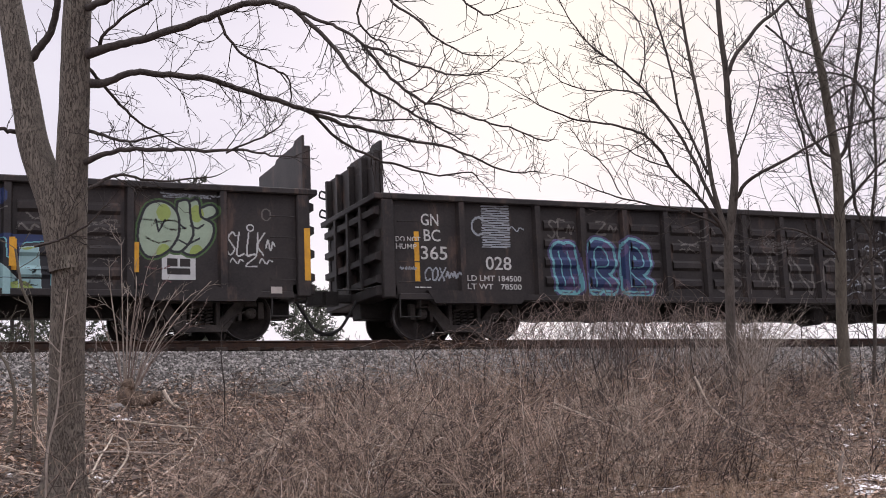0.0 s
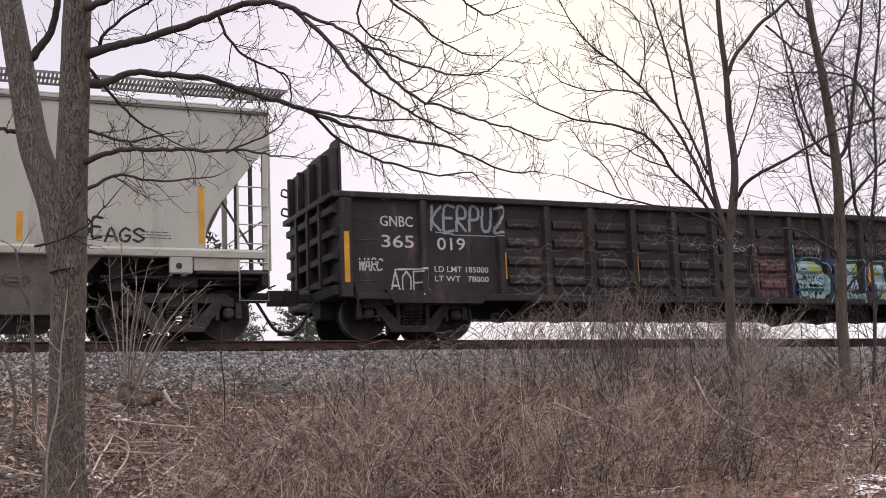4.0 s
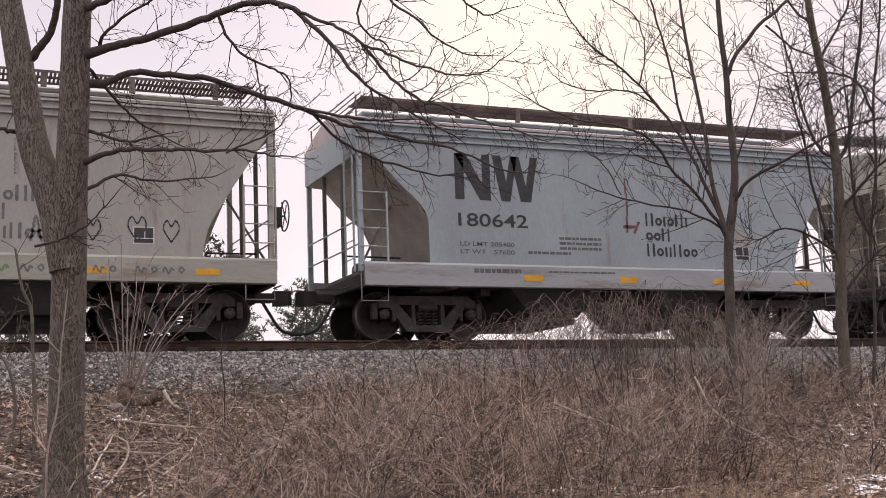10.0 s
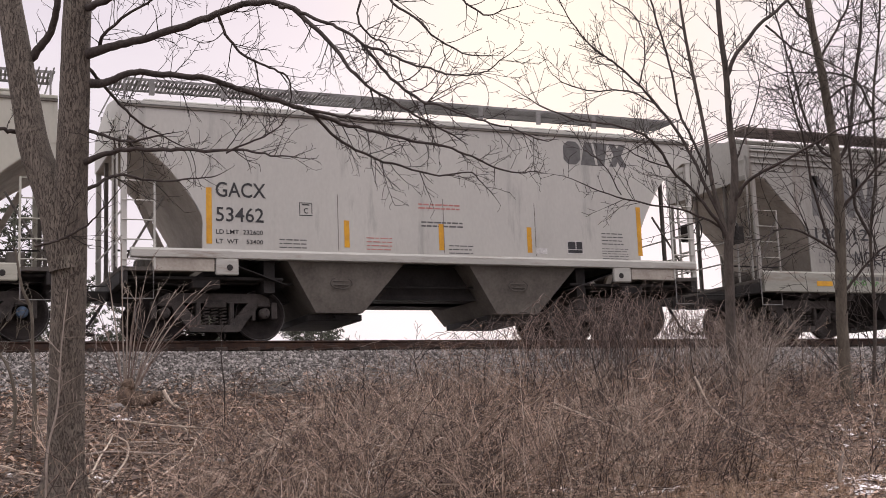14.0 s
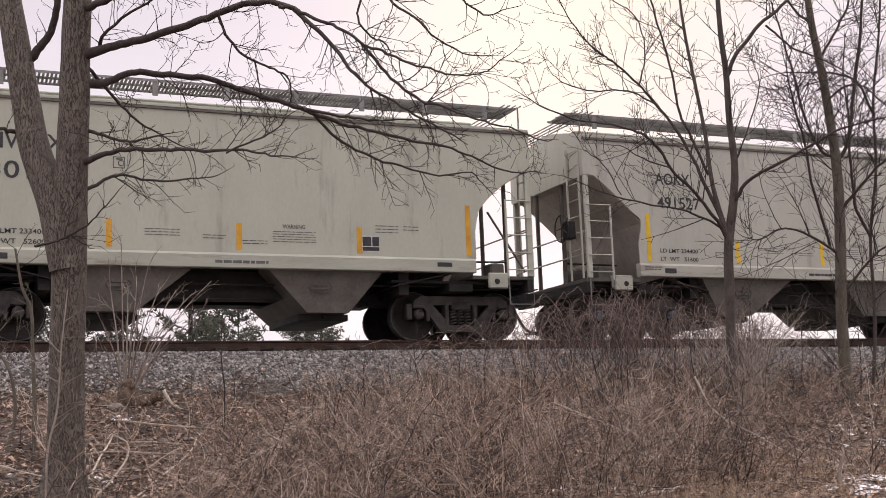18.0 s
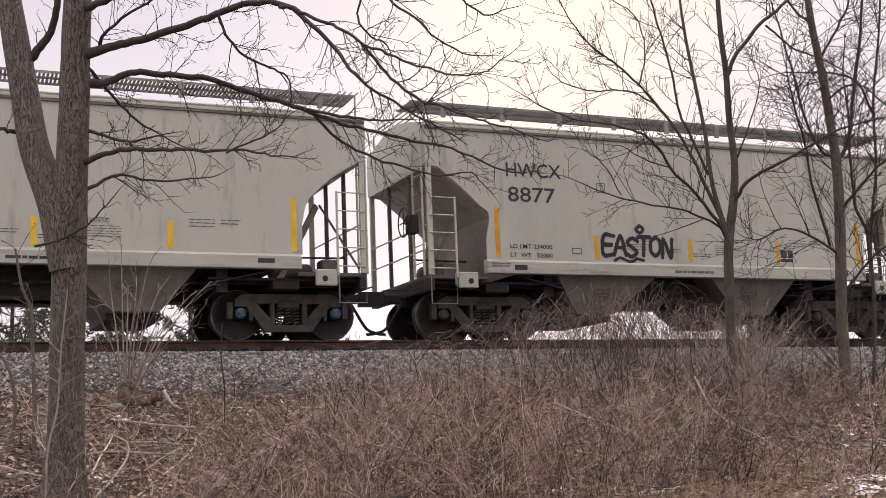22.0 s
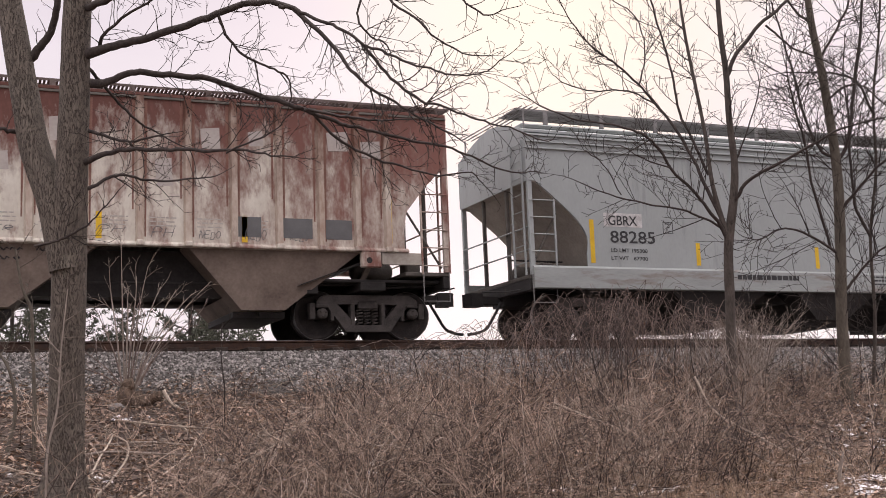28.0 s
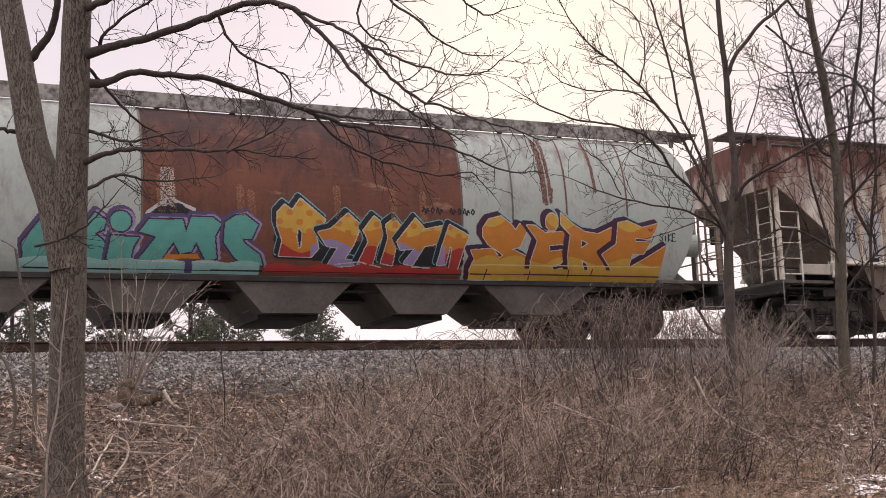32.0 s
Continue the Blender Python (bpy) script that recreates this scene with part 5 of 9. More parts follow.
def small_marks(car, c, xl, plate=True, seed=0, green=False):
    """Stencilled small print that all the light hoppers carry."""
    X = lambda u: xl + u - c
    bars(car, X(4.25), X(4.85), 1.86, 3, "grey_paint", 0.05, 0.014, seed=seed)
    bars(car, X(5.25), X(5.65), 1.78, 2, "grey_paint", 0.05, 0.014, seed=seed + 1)
    bars(car, X(5.95), X(6.4), 1.70, 2, "black_paint", 0.05, 0.012, seed=seed + 2)
    bars(car, X(8.45), X(8.9), 2.05, 3, "grey_paint", 0.06, 0.016, seed=seed + 3)
    bars(car, X(9.0), X(9.35), 2.05, 2, "grey_paint", 0.06, 0.016, seed=seed + 4)
    letters(car, "WARNING", X(6.68), 1.93, 0.42, 0.08, "grey_paint")
    bars(car, X(6.5), X(7.3), 1.88, 5, "grey_paint", 0.045, 0.013, seed=seed + 5)
    patch(car, "card_holder", X(3.08), X(3.30), 1.62, 1.74, "grey_paint")
    patch(car, "card", X(3.10), X(3.28), 1.64, 1.72, "pale_grey", out=0.008)
    if plate:
        consolidated(car, X(8.35) - 0.18, 1.55)


def consolidated(car, x, z, w=0.36, h=0.30):
    """Black-and-white data panel: plain blocks."""
    patch(car, "data_panel", x, x + w, z, z + h, "white_paint", out=0.004)
    patch(car, "data_field", x + 0.02, x + w * 0.52, z + h * 0.36, z + h - 0.02, "black_paint", out=0.008)
    patch(car, "data_field", x + w * 0.58, x + w - 0.02, z + h * 0.36, z + h - 0.02, "black_paint", out=0.008)
    patch(car, "data_field", x + 0.02, x + w - 0.02, z + 0.02, z + h * 0.30, "black_paint", out=0.008)


def square_c(car, x, z, s=0.24):
    for a, b, d, e in ((0, s, 0, 0.012), (0, s, s - 0.012, s), (0, 0.012, 0.012, s - 0.012), (s - 0.012, s, 0.012, s - 0.012)):
        patch(car, "box_line", x + a, x + b, z + d, z + e, "black_paint")
    letters(car, "C", x + 0.08, z + 0.04, 0.08, 0.1, "black_paint")
    bars(car, x + 0.05, x + s - 0.05, z + s - 0.03, 1, "black_paint", seed=2)


def train():
    made = [first_gondola(), second_gondola()]
    # light grey three-bay hopper
    xl = -32.25
    h, c = hopper("light cream-grey three-bay covered hopper car with black tags", xl, -15.15, [-30.77, -16.68], "cream_grey", "under_grey",
                  [(-29.62, -27.1, -29.1, -28.05, 0.40), (-25.3, -22.55, -24.5, -23.4, 0.40), (-20.6, -18.0, -19.8, -18.8, 0.40)],
                  sill=(-32.2, -15.25, 1.37, 1.53), cut=[(0.05, 3.38), (0.55, 2.9), (0.95, 2.35), (1.12, 1.95), (1.1, 1.7)], cut_r=[(0.05, 3.4), (0.45, 2.9), (0.95, 2.25), (1.12, 1.9), (1.15, 1.7)], plat=1.18, jack=1.38)
    X = lambda u: u - c
    stripes(h, c, [-28.07, -25.15, -22.28, -19.37], 1.58, 2.07)
    stripes(h, c, [-31.05, -16.37], 1.62, 2.62)
    letters(h, "TGSX", X(-30.92), 2.44, 0.80, 0.26, "black_paint")
    letters(h, "3234", X(-30.92), 2.00, 0.64, 0.25, "black_paint")
    letters(h, "LD LMT  223000", X(-30.9), 1.89, 0.82, 0.075, "black_paint")
    letters(h, "LT  WT    63000", X(-30.9), 1.74, 0.82, 0.075, "black_paint")
    square_c(h, X(-29.22), 2.18)
    patch(h, "card_holder", X(-30.8), X(-30.52), 1.56, 1.68, "grey_paint")
    for k, (u, n, m) in enumerate(((-27.55, 3, "grey_paint"), (-26.6, 4, "red_paint"), (-24.0, 2, "grey_paint"), (-23.5, 2, "grey_paint"), (-20.9, 4, "red_paint"), (-19.0, 3, "grey_paint"), (-17.4, 3, "grey_paint"))):
        bars(h, X(u), X(u + 0.5), 1.80, n, m, 0.05, 0.016, seed=20 + k)
    letters(h, "WARNING", X(-26.55), 1.83, 0.4, 0.06, "red_paint")
    consolidated(h, X(-23.68), 1.62, 0.26, 0.16)
    spray(h, [("spray_black", word("KERP", X(-28.95), X(-28.2), 1.62, 2.0, slant=0.15), 0.022), ("spray_black", word("~~", X(-29.2), X(-28.0), 1.88, 2.05), 0.012), ("spray_black", word("~o~ ~o~~", X(-28.85), X(-28.02), 1.42, 1.52), 0.012)], 0.013, lambda x, z: -1.645 if z < 1.485 else -1.6 - 0.042 * max(0, (1.53 - z) / 0.045))
    spray(h, [("spray_black", word("VERGE", X(-19.05), X(-18.05), 1.66, 1.98, slant=0.1, wave=0.15), 0.022), ("spray_black", word("AGS", X(-18.0), X(-17.35), 1.62, 1.84), 0.02)], 0.014)
    for u in (-29.2, -25.9, -22.5, -19.9):
        patch(h, "weld_seam", X(u), X(u) + 0.012, 1.56, 3.2, "under_grey", out=0.003)
    made.append(h)
    # two older two-bay hoppers
    for k, (xl, xr, pnt, lab) in enumerate(((-45.1, -33.85, "blue_grey", "faded blue-grey two-bay covered hopper car with black markings"), (-57.55, -46.65, "dull_grey", "grimy grey two-bay covered hopper car with scribbled tags"))):
        h, c = hopper(lab, xl, xr, [xl + 1.55, xr - 1.62], pnt, "dark",
                      [(xl + 3.1, xl + 5.2, xl + 3.65, xl + 4.7, 0.40), (xr - 5.0, xr - 3.0, xr - 4.5, xr - 3.55, 0.40)],
                      z_eave=4.05, z_mid=4.5, z_board=4.66, sill=(xl + 0.1, xr, 0.93, 1.38), cut=[(0.36, 3.40), (0.82, 2.9), (1.2, 2.55), (1.40, 2.25), (1.42, 1.75)], cut_r=[(0.12, 3.62), (0.52, 3.02), (0.92, 2.40), (1.20, 1.9), (1.3, 1.5)], plat=1.20, bands=3, boards=(-0.3, -0.25), board_mat="rusty_board", wheel=(k == 1, True), roof_mat=None if k else "pink_dust")
        X = lambda u: u - c
        dy = lambda x, z: -1.6 if z > 1.385 else -1.645 + max(0, z - 1.335) * 0.93
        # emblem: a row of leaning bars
        u0 = xl + (1.99 if k == 0 else 1.59)
        z0, z1 = 2.62, 3.52
        for a, b, w in ((0.0, 0.0, 0.19), (0.0, 0.52, 0.24), (0.58, 0.58, 0.17), (0.80, 0.98, 0.19), (1.20, 1.02, 0.15), (1.20, 1.40, 0.19), (1.64, 1.46, 0.16)):
            q = [(u0 + a, z1), (u0 + a + w, z1), (u0 + b + w, z0), (u0 + b, z0)]
            part("emblem_bar", prism(bmesh.new(), [(X(x), z) for x, z in q], -1.606 - 0.0006 * a, -1.598), "grey_paint" if k else "black_paint", h)
        letters(h, "180642" if k == 0 else "180812", X(xl + (2.03 if k == 0 else 1.6)), 2.10, 1.48, 0.26, "black_paint")
        letters(h, "LD LMT 205400", X(xl + 2.05 - 0.4 * k), 1.72, 1.15, 0.085, "grey_paint")
        letters(h, "LT WT   57600", X(xl + 2.05 - 0.4 * k), 1.57, 1.15, 0.085, "grey_paint")
        # owner's name: plain rings and bars of the letters' sizes in three rows
        for z, row in ((2.26, "TxtxTt"), (1.95, "xxT"), (1.63, "TxttTxx")):
            u = xl + 6.22 - 0.44 * k
            lines = []
            for ch in row:
                if ch == "x":
                    lines.append([(X(a), b) for a, b in oval(u + 0.075, z + 0.078, 0.058, 0.062, 14)])
                    lines[-1].append(lines[-1][0])
                    u += 0.19
                elif ch == "t":
                    lines.append([(X(u + 0.03), z), (X(u + 0.03), z + 0.17)])
                    u += 0.105
                else:
                    lines += [[(X(u + 0.02), z), (X(u + 0.02), z + 0.23)], [(X(u + 0.16), z), (X(u + 0.16), z + 0.23)]]
                    u += 0.24
            spray(h, [("black_paint" if k == 0 else "grey_paint", lines, 0.024)], 0.011)
        for j, (du, n) in enumerate(((4.2, 3), (3.5, 1))):
            bars(h, X(xl + du), X(xl + du + 0.95), 1.95 - 0.3 * j, n, "grey_paint", 0.10, 0.05, seed=40 + j)
        bars(h, X(xl + 2.3), X(xl + 3.3), 1.28, 1, "grey_paint", tall=0.08, y=-1.645, seed=50)
        bars(h, X(xl + 3.9), X(xl + 5.4), 1.26, 1, "grey_paint", tall=0.03, y=-1.645, seed=51)
        for du in ((3.35, 5.5, 7.75, 9.85) if k == 0 else (1.50, 3.55, 7.55, 9.45)):
            patch(h, "reflective_strip", X(xl + du), X(xl + du + 0.42), 1.06, 1.17, "yellow", -1.645, "short yellow reflective strip")
        consolidated(h, X(xl + 8.4), 1.58)
        if k == 0:
            patch(h, "faded_panel", X(xl + 8.42), X(xl + 8.80), 1.90, 2.18, "dull_grey", -1.6)
            spray(h, [("dark_stain", [[(X(xl + 5.78), 3.2), (X(xl + 5.80), 2.6), (X(xl + 5.77), 2.1)]], 0.02)], 0.02)
            spray(h, [("dark_stain", [[(X(xl + 5.7), 2.2), (X(xl + 5.95), 2.22)], [(X(xl + 5.95), 2.1), (X(xl + 6.05), 2.3)]], 0.03)], 0.02)
        else:
            spray(h, [("spray_black", word("~G~", X(xl + 1.65), X(xl + 2.75), 1.92, 2.12, slant=0.2), 0.011)], 0.014)
            spray(h, [("spray_black", word("MOKEY", X(xl + 2.65), X(xl + 3.9), 1.55, 1.84, gap=0.25), 0.018), ("spray_black", word("ZN~", X(xl + 3.95), X(xl + 4.5), 1.7, 2.0), 0.012)], 0.014)
            spray(h, [("spray_grey", word("~ ~~o~", X(xl + 5.0), X(xl + 6.1), 1.55, 1.75), 0.014), ("spray_grey", word("AWN", X(xl + 6.75), X(xl + 7.3), 1.6, 2.0), 0.02)], 0.014)
            for u, s in ((7.55, 0.26), (8.05, 0.28), (8.75, 0.34), (9.35, 0.3)):
                spray(h, [("spray_black", word("<", X(xl + u - 0.45), X(xl + u - 0.45 + s), 1.62, 1.62 + s * 1.3), 0.012)], 0.014)
            spray(h, [("spray_green", word("~o~ EAT ~o~~o~", X(xl + 2.4), X(xl + 6.4), 1.02, 1.28, gap=0.3), 0.016), ("spray_grey", word("~oo~ ~o ~o~o", X(xl + 6.6), X(xl + 9.3), 1.02, 1.26, gap=0.3), 0.014)], 0.016, dy)
            for j in range(9):
                u = xl + 3.9 + 0.43 * j
                spray(h, [("spray_grey", [[(X(u), 3.4 - 0.1 * (j % 3)), (X(u + 0.01), 2.2 + 0.25 * (j % 4))]], 0.018)], 0.02, noise_cut=0.45)
        made.append(h)
    # pale two-bay hopper
    xl = -70.78
    h, c = hopper("pale grey two-bay covered hopper car with dark block lettering", xl, -59.1, [-69.05, -60.8], "off_white", "under_grey",
                  [(-67.85, -65.55, -67.25, -66.35, 0.46), (-64.28, -61.88, -63.6, -62.7, 0.46)],
                  sill=(-70.6, -59.15, 1.36, 1.53), cut=[(0.2, 3.46), (0.7, 3.05), (1.12, 2.56), (1.39, 2.12), (1.4, 1.75)], cut_r=[(0.2, 3.6), (0.75, 3.15), (1.15, 2.5), (1.33, 2.1), (1.36, 1.75)], plat=1.20, boards=(0.08, 0.0), wheel=(False, True), jack=1.63)
    X = lambda u: u - c
    stripes(h, c, [-66.73, -64.85, -62.98], 1.62, 2.12)
    stripes(h, c, [-69.26, -60.46], 1.62, 2.62)
    letters(h, "GACX", X(-69.14), 2.46, 0.90, 0.27, "black_paint")
    letters(h, "53462", X(-69.14), 2.02, 0.86, 0.26, "black_paint")
    letters(h, "LD LMT  232600", X(-69.14), 1.80, 0.84, 0.08, "black_paint")
    letters(h, "LT  WT    53400", X(-69.14), 1.63, 0.84, 0.08, "black_paint")
    square_c(h, X(-67.62), 2.18)
    # emblem: four plain dark shapes
    for u, q in ((-62.12, [(0.1, 0), (0.28, 0), (0.38, 0.1), (0.38, 0.37), (0.28, 0.47), (0.1, 0.47), (0, 0.37), (0, 0.1)]), (-61.73, [(0, 0), (0.34, 0), (0.26, 0.47), (0.10, 0.47)]), (-61.42, [(0.09, 0), (0.23, 0), (0.32, 0.47), (0, 0.47)]), (-61.07, [(0, 0), (0.15, 0), (0.2, 0.1), (0.26, 0), (0.41, 0), (0.29, 0.235), (0.41, 0.47), (0.26, 0.47), (0.2, 0.37), (0.15, 0.47), (0, 0.47), (0.12, 0.235)])):
        part("emblem_block", prism(bmesh.new(), [(X(u + a), 3.44 + b) for a, b in q], -1.606, -1.598), "grey_paint", h)
    for k, (u, n, m) in enumerate(((-65.3, 2, "red_paint"), (-65.25, 2, "grey_paint"), (-66.35, 4, "red_paint"), (-64.7, 3, "grey_paint"), (-68.0, 3, "grey_paint"), (-61.35, 4, "grey_paint"))):
        bars(h, X(u), X(u + (0.85 if k < 2 else 0.5)), (2.5, 2.16, 1.82, 1.72, 1.74, 2.06)[k], n, m, 0.07, 0.03 if k < 2 else 0.02, seed=60 + k)
    consolidated(h, X(-62.15), 1.62, 0.36, 0.26)
    bars(h, X(-61.35), X(-60.75), 1.75, 5, "grey_paint", 0.05, 0.012, seed=66)
    patch(h, "card_holder", X(-62.85), X(-62.6), 1.60, 1.72, "white_paint")
    for u in (-66.9, -64.8, -62.85):
        patch(h, "weld_seam", X(u), X(u) + 0.012, 1.56, 2.6, "under_grey", out=0.003)
    made.append(h)
    # four near-identical light grey two-bay hoppers
    for k, (xl, mark, num, ld, lt) in enumerate(((-83.53, "AOKX", "491527", "234400", "51600"), (-96.45, "MWCX", "301348", "233400", "52600"), (-109.33, "HWCX", "8877", "234000", "52000"), (-122.26, "RVRX", "491252", "234600", "51400"))):
        xr = xl + 11.72
        h, c = hopper("light warm-grey two-bay covered hopper car lettered %s" % mark, xl, xr, [xl + 1.37, xr - 1.37], "cream_grey" if k != 1 else "pale_grey", "under_grey",
                      [(xl + 2.75, xl + 5.15, xl + 3.3, xl + 4.15, 0.46), (xl + 6.4, xl + 8.65, xl + 7.2, xl + 8.0, 0.46)],
                      z_eave=4.03, sill=(xl + 1.2, xl + 10.45, 1.20, 1.47), cut=[(0.25, 3.24), (0.7, 2.88), (1.1, 2.52), (1.30, 2.33), (1.22, 1.85)], cut_r=[(0.1, 3.25), (0.6, 2.95), (0.95, 2.65), (1.15, 2.4), (1.24, 2.0)], plat=1.16, boards=(0.08, 0.0), wheel=(True, False), caps="cap_blue" if k in (0, 3) else "truck", jack=0.6)
        X = lambda u: xl + u - c
        ym = "yellow" if k in (1, 2) else "bright_yellow"
        stripes(h, c, [xl + 3.66, xl + 5.89, xl + 8.13], 1.52, 2.0, ym)
        stripes(h, c, [xl + 1.46, xl + 10.33], 1.52, 2.5, ym)
        wide = 0.86 if k in (0, 3) else 1.22
        letters(h, mark, X(1.70), 3.12, wide, 0.25 if k in (0, 3) else 0.28, "black_paint")
        letters(h, num, X(1.72), 2.62, {0: 1.05, 1: 1.56, 2: 1.05, 3: 1.10}[k], 0.25 if k in (0, 3) else 0.30, "black_paint")
        letters(h, "LD LMT " + ld, X(1.72), 1.70, 0.92, 0.085, "black_paint")
        letters(h, "LT  WT   " + lt, X(1.72), 1.53, 0.92, 0.085, "black_paint")
        small_marks(h, c, xl, plate=k in (1, 2), seed=100 + 10 * k)
        square_c(h, X(3.72), 2.88, 0.20)
        bars(h, X(1.3), X(1.7), 1.40, 2, "grey_paint", 0.05, 0.02, y=-1.645, seed=140 + k)
        patch(h, "stencil_plate", X(1.78), X(2.05), 1.27, 1.37, "black_paint", -1.645)
        patch(h, "stencil_plate", X(9.65), X(9.95), 1.30, 1.38, "black_paint", -1.645)
        bars(h, X(5.45), X(6.4), 1.33, 1, "black_paint" if k in (0, 3) else "grey_paint", tall=0.05, y=-1.645, seed=150 + k)
        if k == 2:
            spray(h, [("spray_black", word("EASTON", X(3.78), X(5.45), 1.62, 2.0, gap=0.02, slant=0.1, wave=0.06), 0.042), ("spray_black", word("o", X(4.5), X(4.85), 1.98, 2.35), 0.035), ("spray_black", word("~", X(4.05), X(4.7), 1.45, 1.62), 0.03)], 0.015)
        made.append(h)
    # long cool-grey hopper with a blue tag
    xl = -142.05
    h, c = hopper("long cool-grey four-bay covered hopper car with a blue spray-painted tag", xl, -123.4, [-140.3, -125.15], "cool_grey", "dark",
                  [(-138.8, -136.3, -138.1, -137.1, 0.36), (-135.6, -133.3, -134.9, -134.1, 0.36), (-132.7, -130.25, -131.9, -131.0, 0.36), (-129.24, -126.7, -128.4, -127.6, 0.36)],
                  z_eave=4.05, z_mid=4.5, z_board=4.66, sill=(-142.0, -123.4, 0.93, 1.38), cut=[(0.2, 3.06), (0.65, 2.7), (1.08, 2.32), (1.3, 1.97), (1.28, 1.62)], cut_r=[(0.2, 3.3), (0.7, 2.75), (1.0, 2.3), (1.25, 1.85), (1.38, 1.55)], plat=1.20, bands=3, boards=(-0.05, 0.0), slope_mat="slope_dirt")
    X = lambda u: u - c
    stripes(h, c, [-138.12, -135.02, -132.67, -130.39, -127.4], 1.45, 1.92, "bright_yellow")
    stripes(h, c, [-140.64, -124.82], 1.45, 2.33, "bright_yellow")
    patch(h, "number_patch", X(-140.35), X(-139.45), 2.20, 2.48, "white_paint")
    letters(h, "GBRX", X(-140.25), 2.23, 0.68, 0.2, "black_paint", -1.605)
    letters(h, "88285", X(-140.22), 1.87, 1.06, 0.25, "black_paint")
    letters(h, "LD LMT 195300", X(-140.22), 1.68, 0.86, 0.08, "black_paint")
    letters(h, "LT WT   67700", X(-140.22), 1.52, 0.86, 0.08, "black_paint")
    square_c(h, X(-138.95), 2.1)
    bars(h, X(-137.2), X(-135.6), 1.27, 1, "black_paint", tall=0.10, y=-1.645, seed=81)
    bars(h, X(-133.55), X(-131.9), 1.30, 3, "black_paint", 0.08, 0.035, y=-1.645, seed=82)
    for text, z, w in (("CAUTION: DO NOT USE STEAM, BOILING WATER", 2.34, 1.62), ("OR SHARP OBJECTS TO CLEAN.", 2.265, 1.02), ("ENTER CAR WITH RUBBER SOLED SHOES.", 2.19, 1.42)):
        letters(h, text, X(-126.79), z, w, 0.048, "black_paint")
    consolidated(h, X(-126.25), 1.55, 0.34, 0.26)
    bars(h, X(-126.6), X(-126.0), 1.26, 3, "black_paint", 0.07, 0.025, y=-1.645, seed=84)
    dy = lambda x, z: -1.6 if z > 1.385 else -1.645 + max(0, z - 1.335) * 0.93
    W = lambda a, b: (X(-131.85 + (a - 60) * 0.003748), 0.955 + (455 + (a - 60) * 0.0168 - b) * (0.00354 + (a - 215) * 2.3e-7))
    bubbles = [outline(W, [(965, 110), (1040, 78), (1130, 100), (1180, 170), (1165, 230), (1135, 280), (1160, 305), (1225, 340), (1250, 395), (1225, 450), (1170, 472), (1050, 472), (985, 465), (940, 400), (920, 250)], curve=True),
               outline(W, [(785, 120), (870, 85), (945, 105), (985, 180), (975, 265), (930, 320), (975, 370), (970, 430), (920, 470), (830, 466), (770, 420), (760, 250)], curve=True),
               outline(W, [(570, 140), (640, 85), (655, 128), (700, 97), (770, 105), (808, 170), (800, 240), (760, 290), (720, 305), (790, 320), (822, 380), (790, 435), (735, 466), (640, 460), (590, 400), (580, 220)], curve=True),
               outline(W, [(330, 110), (410, 78), (500, 95), (570, 150), (612, 240), (618, 340), (600, 430), (545, 464), (385, 460), (340, 380), (320, 220)], curve=True),
               outline(W, [(60, 340), (130, 235), (145, 130), (215, 68), (300, 80), (335, 130), (378, 190), (365, 275), (325, 318), (385, 360), (398, 410), (370, 456), (110, 455), (62, 400)], curve=True)]
    strokes = [[(222, 120), (222, 260), (255, 180), (330, 140)], [(200, 345), (265, 318), (330, 312)], [(445, 140), (455, 300), (462, 415)], [(648, 90), (648, 220)], [(665, 305), (730, 303)], [(765, 235), (820, 220), (870, 235), (897, 255), (897, 150)], [(850, 325), (930, 320)]]
    strokes += [[(945, 255), (990, 215), (1050, 210), (1100, 240), (1115, 275)], [(1030, 240), (1035, 410)], [(1100, 372), (1118, 400), (1115, 450)]]
    spray(h, lettered(bubbles, (("spray_black", 0.036, 0, 0.006), ("spray_sky", 0, 0, 0))) + [("spray_pale_sky", None, lambda A, B, T: (T % 2 == 1) & (T > 0) & (np.sin(A * 3.1) + np.sin(B * 4 + A) > 1.15))]
          + [("spray_black", [[W(a, b) for a, b in q] for q in strokes], 0.019)], 0.012, dy)
    stripes(h, c, [-130.39], 1.45, 1.92, "bright_yellow", y=-1.607)
    spray(h, [("spray_black", word("FEAX", X(-127.5), X(-126.75), 1.72, 2.05, gap=0.05, slant=0.15), 0.018), ("spray_black", word("~", X(-127.3), X(-126.9), 1.55, 1.7), 0.012)], 0.014)
    rs = random.Random(6)
    spray(h, [("rust_fade", [[(X(-124.95 + rs.gauss(0, 0.34)), 3.9 - rs.random() * 0.3), (X(-124.9 + rs.gauss(0, 0.26)), 2.65 + rs.random() * 0.7)] for _ in range(46)], 0.055)], 0.016, noise_cut=0.35)
    spray(h, [("rust_stain", [[(X(-124.95 + rs.gauss(0, 0.24)), 3.82 - rs.random() * 0.3), (X(-124.86 + rs.gauss(0, 0.18)), 2.95 + rs.random() * 0.45)] for _ in range(34)] + [[(X(-124.95 + 0.1 * j), 3.0), (X(-124.93 + 0.1 * j), 2.5 + 0.12 * (j % 3))] for j in range(4)], 0.032)], 0.016, lambda x, z: -1.603, noise_cut=0.22)
    spray(h, [("rust_fade", [[(X(-124.15), 3.1), (X(-124.2), 2.8)], [(X(-124.1), 3.15), (X(-124.0), 2.95)]], 0.05)], 0.016, noise_cut=0.3)
    made.append(h)
    # ribbed rust-stained hopper
    xl = -160.35
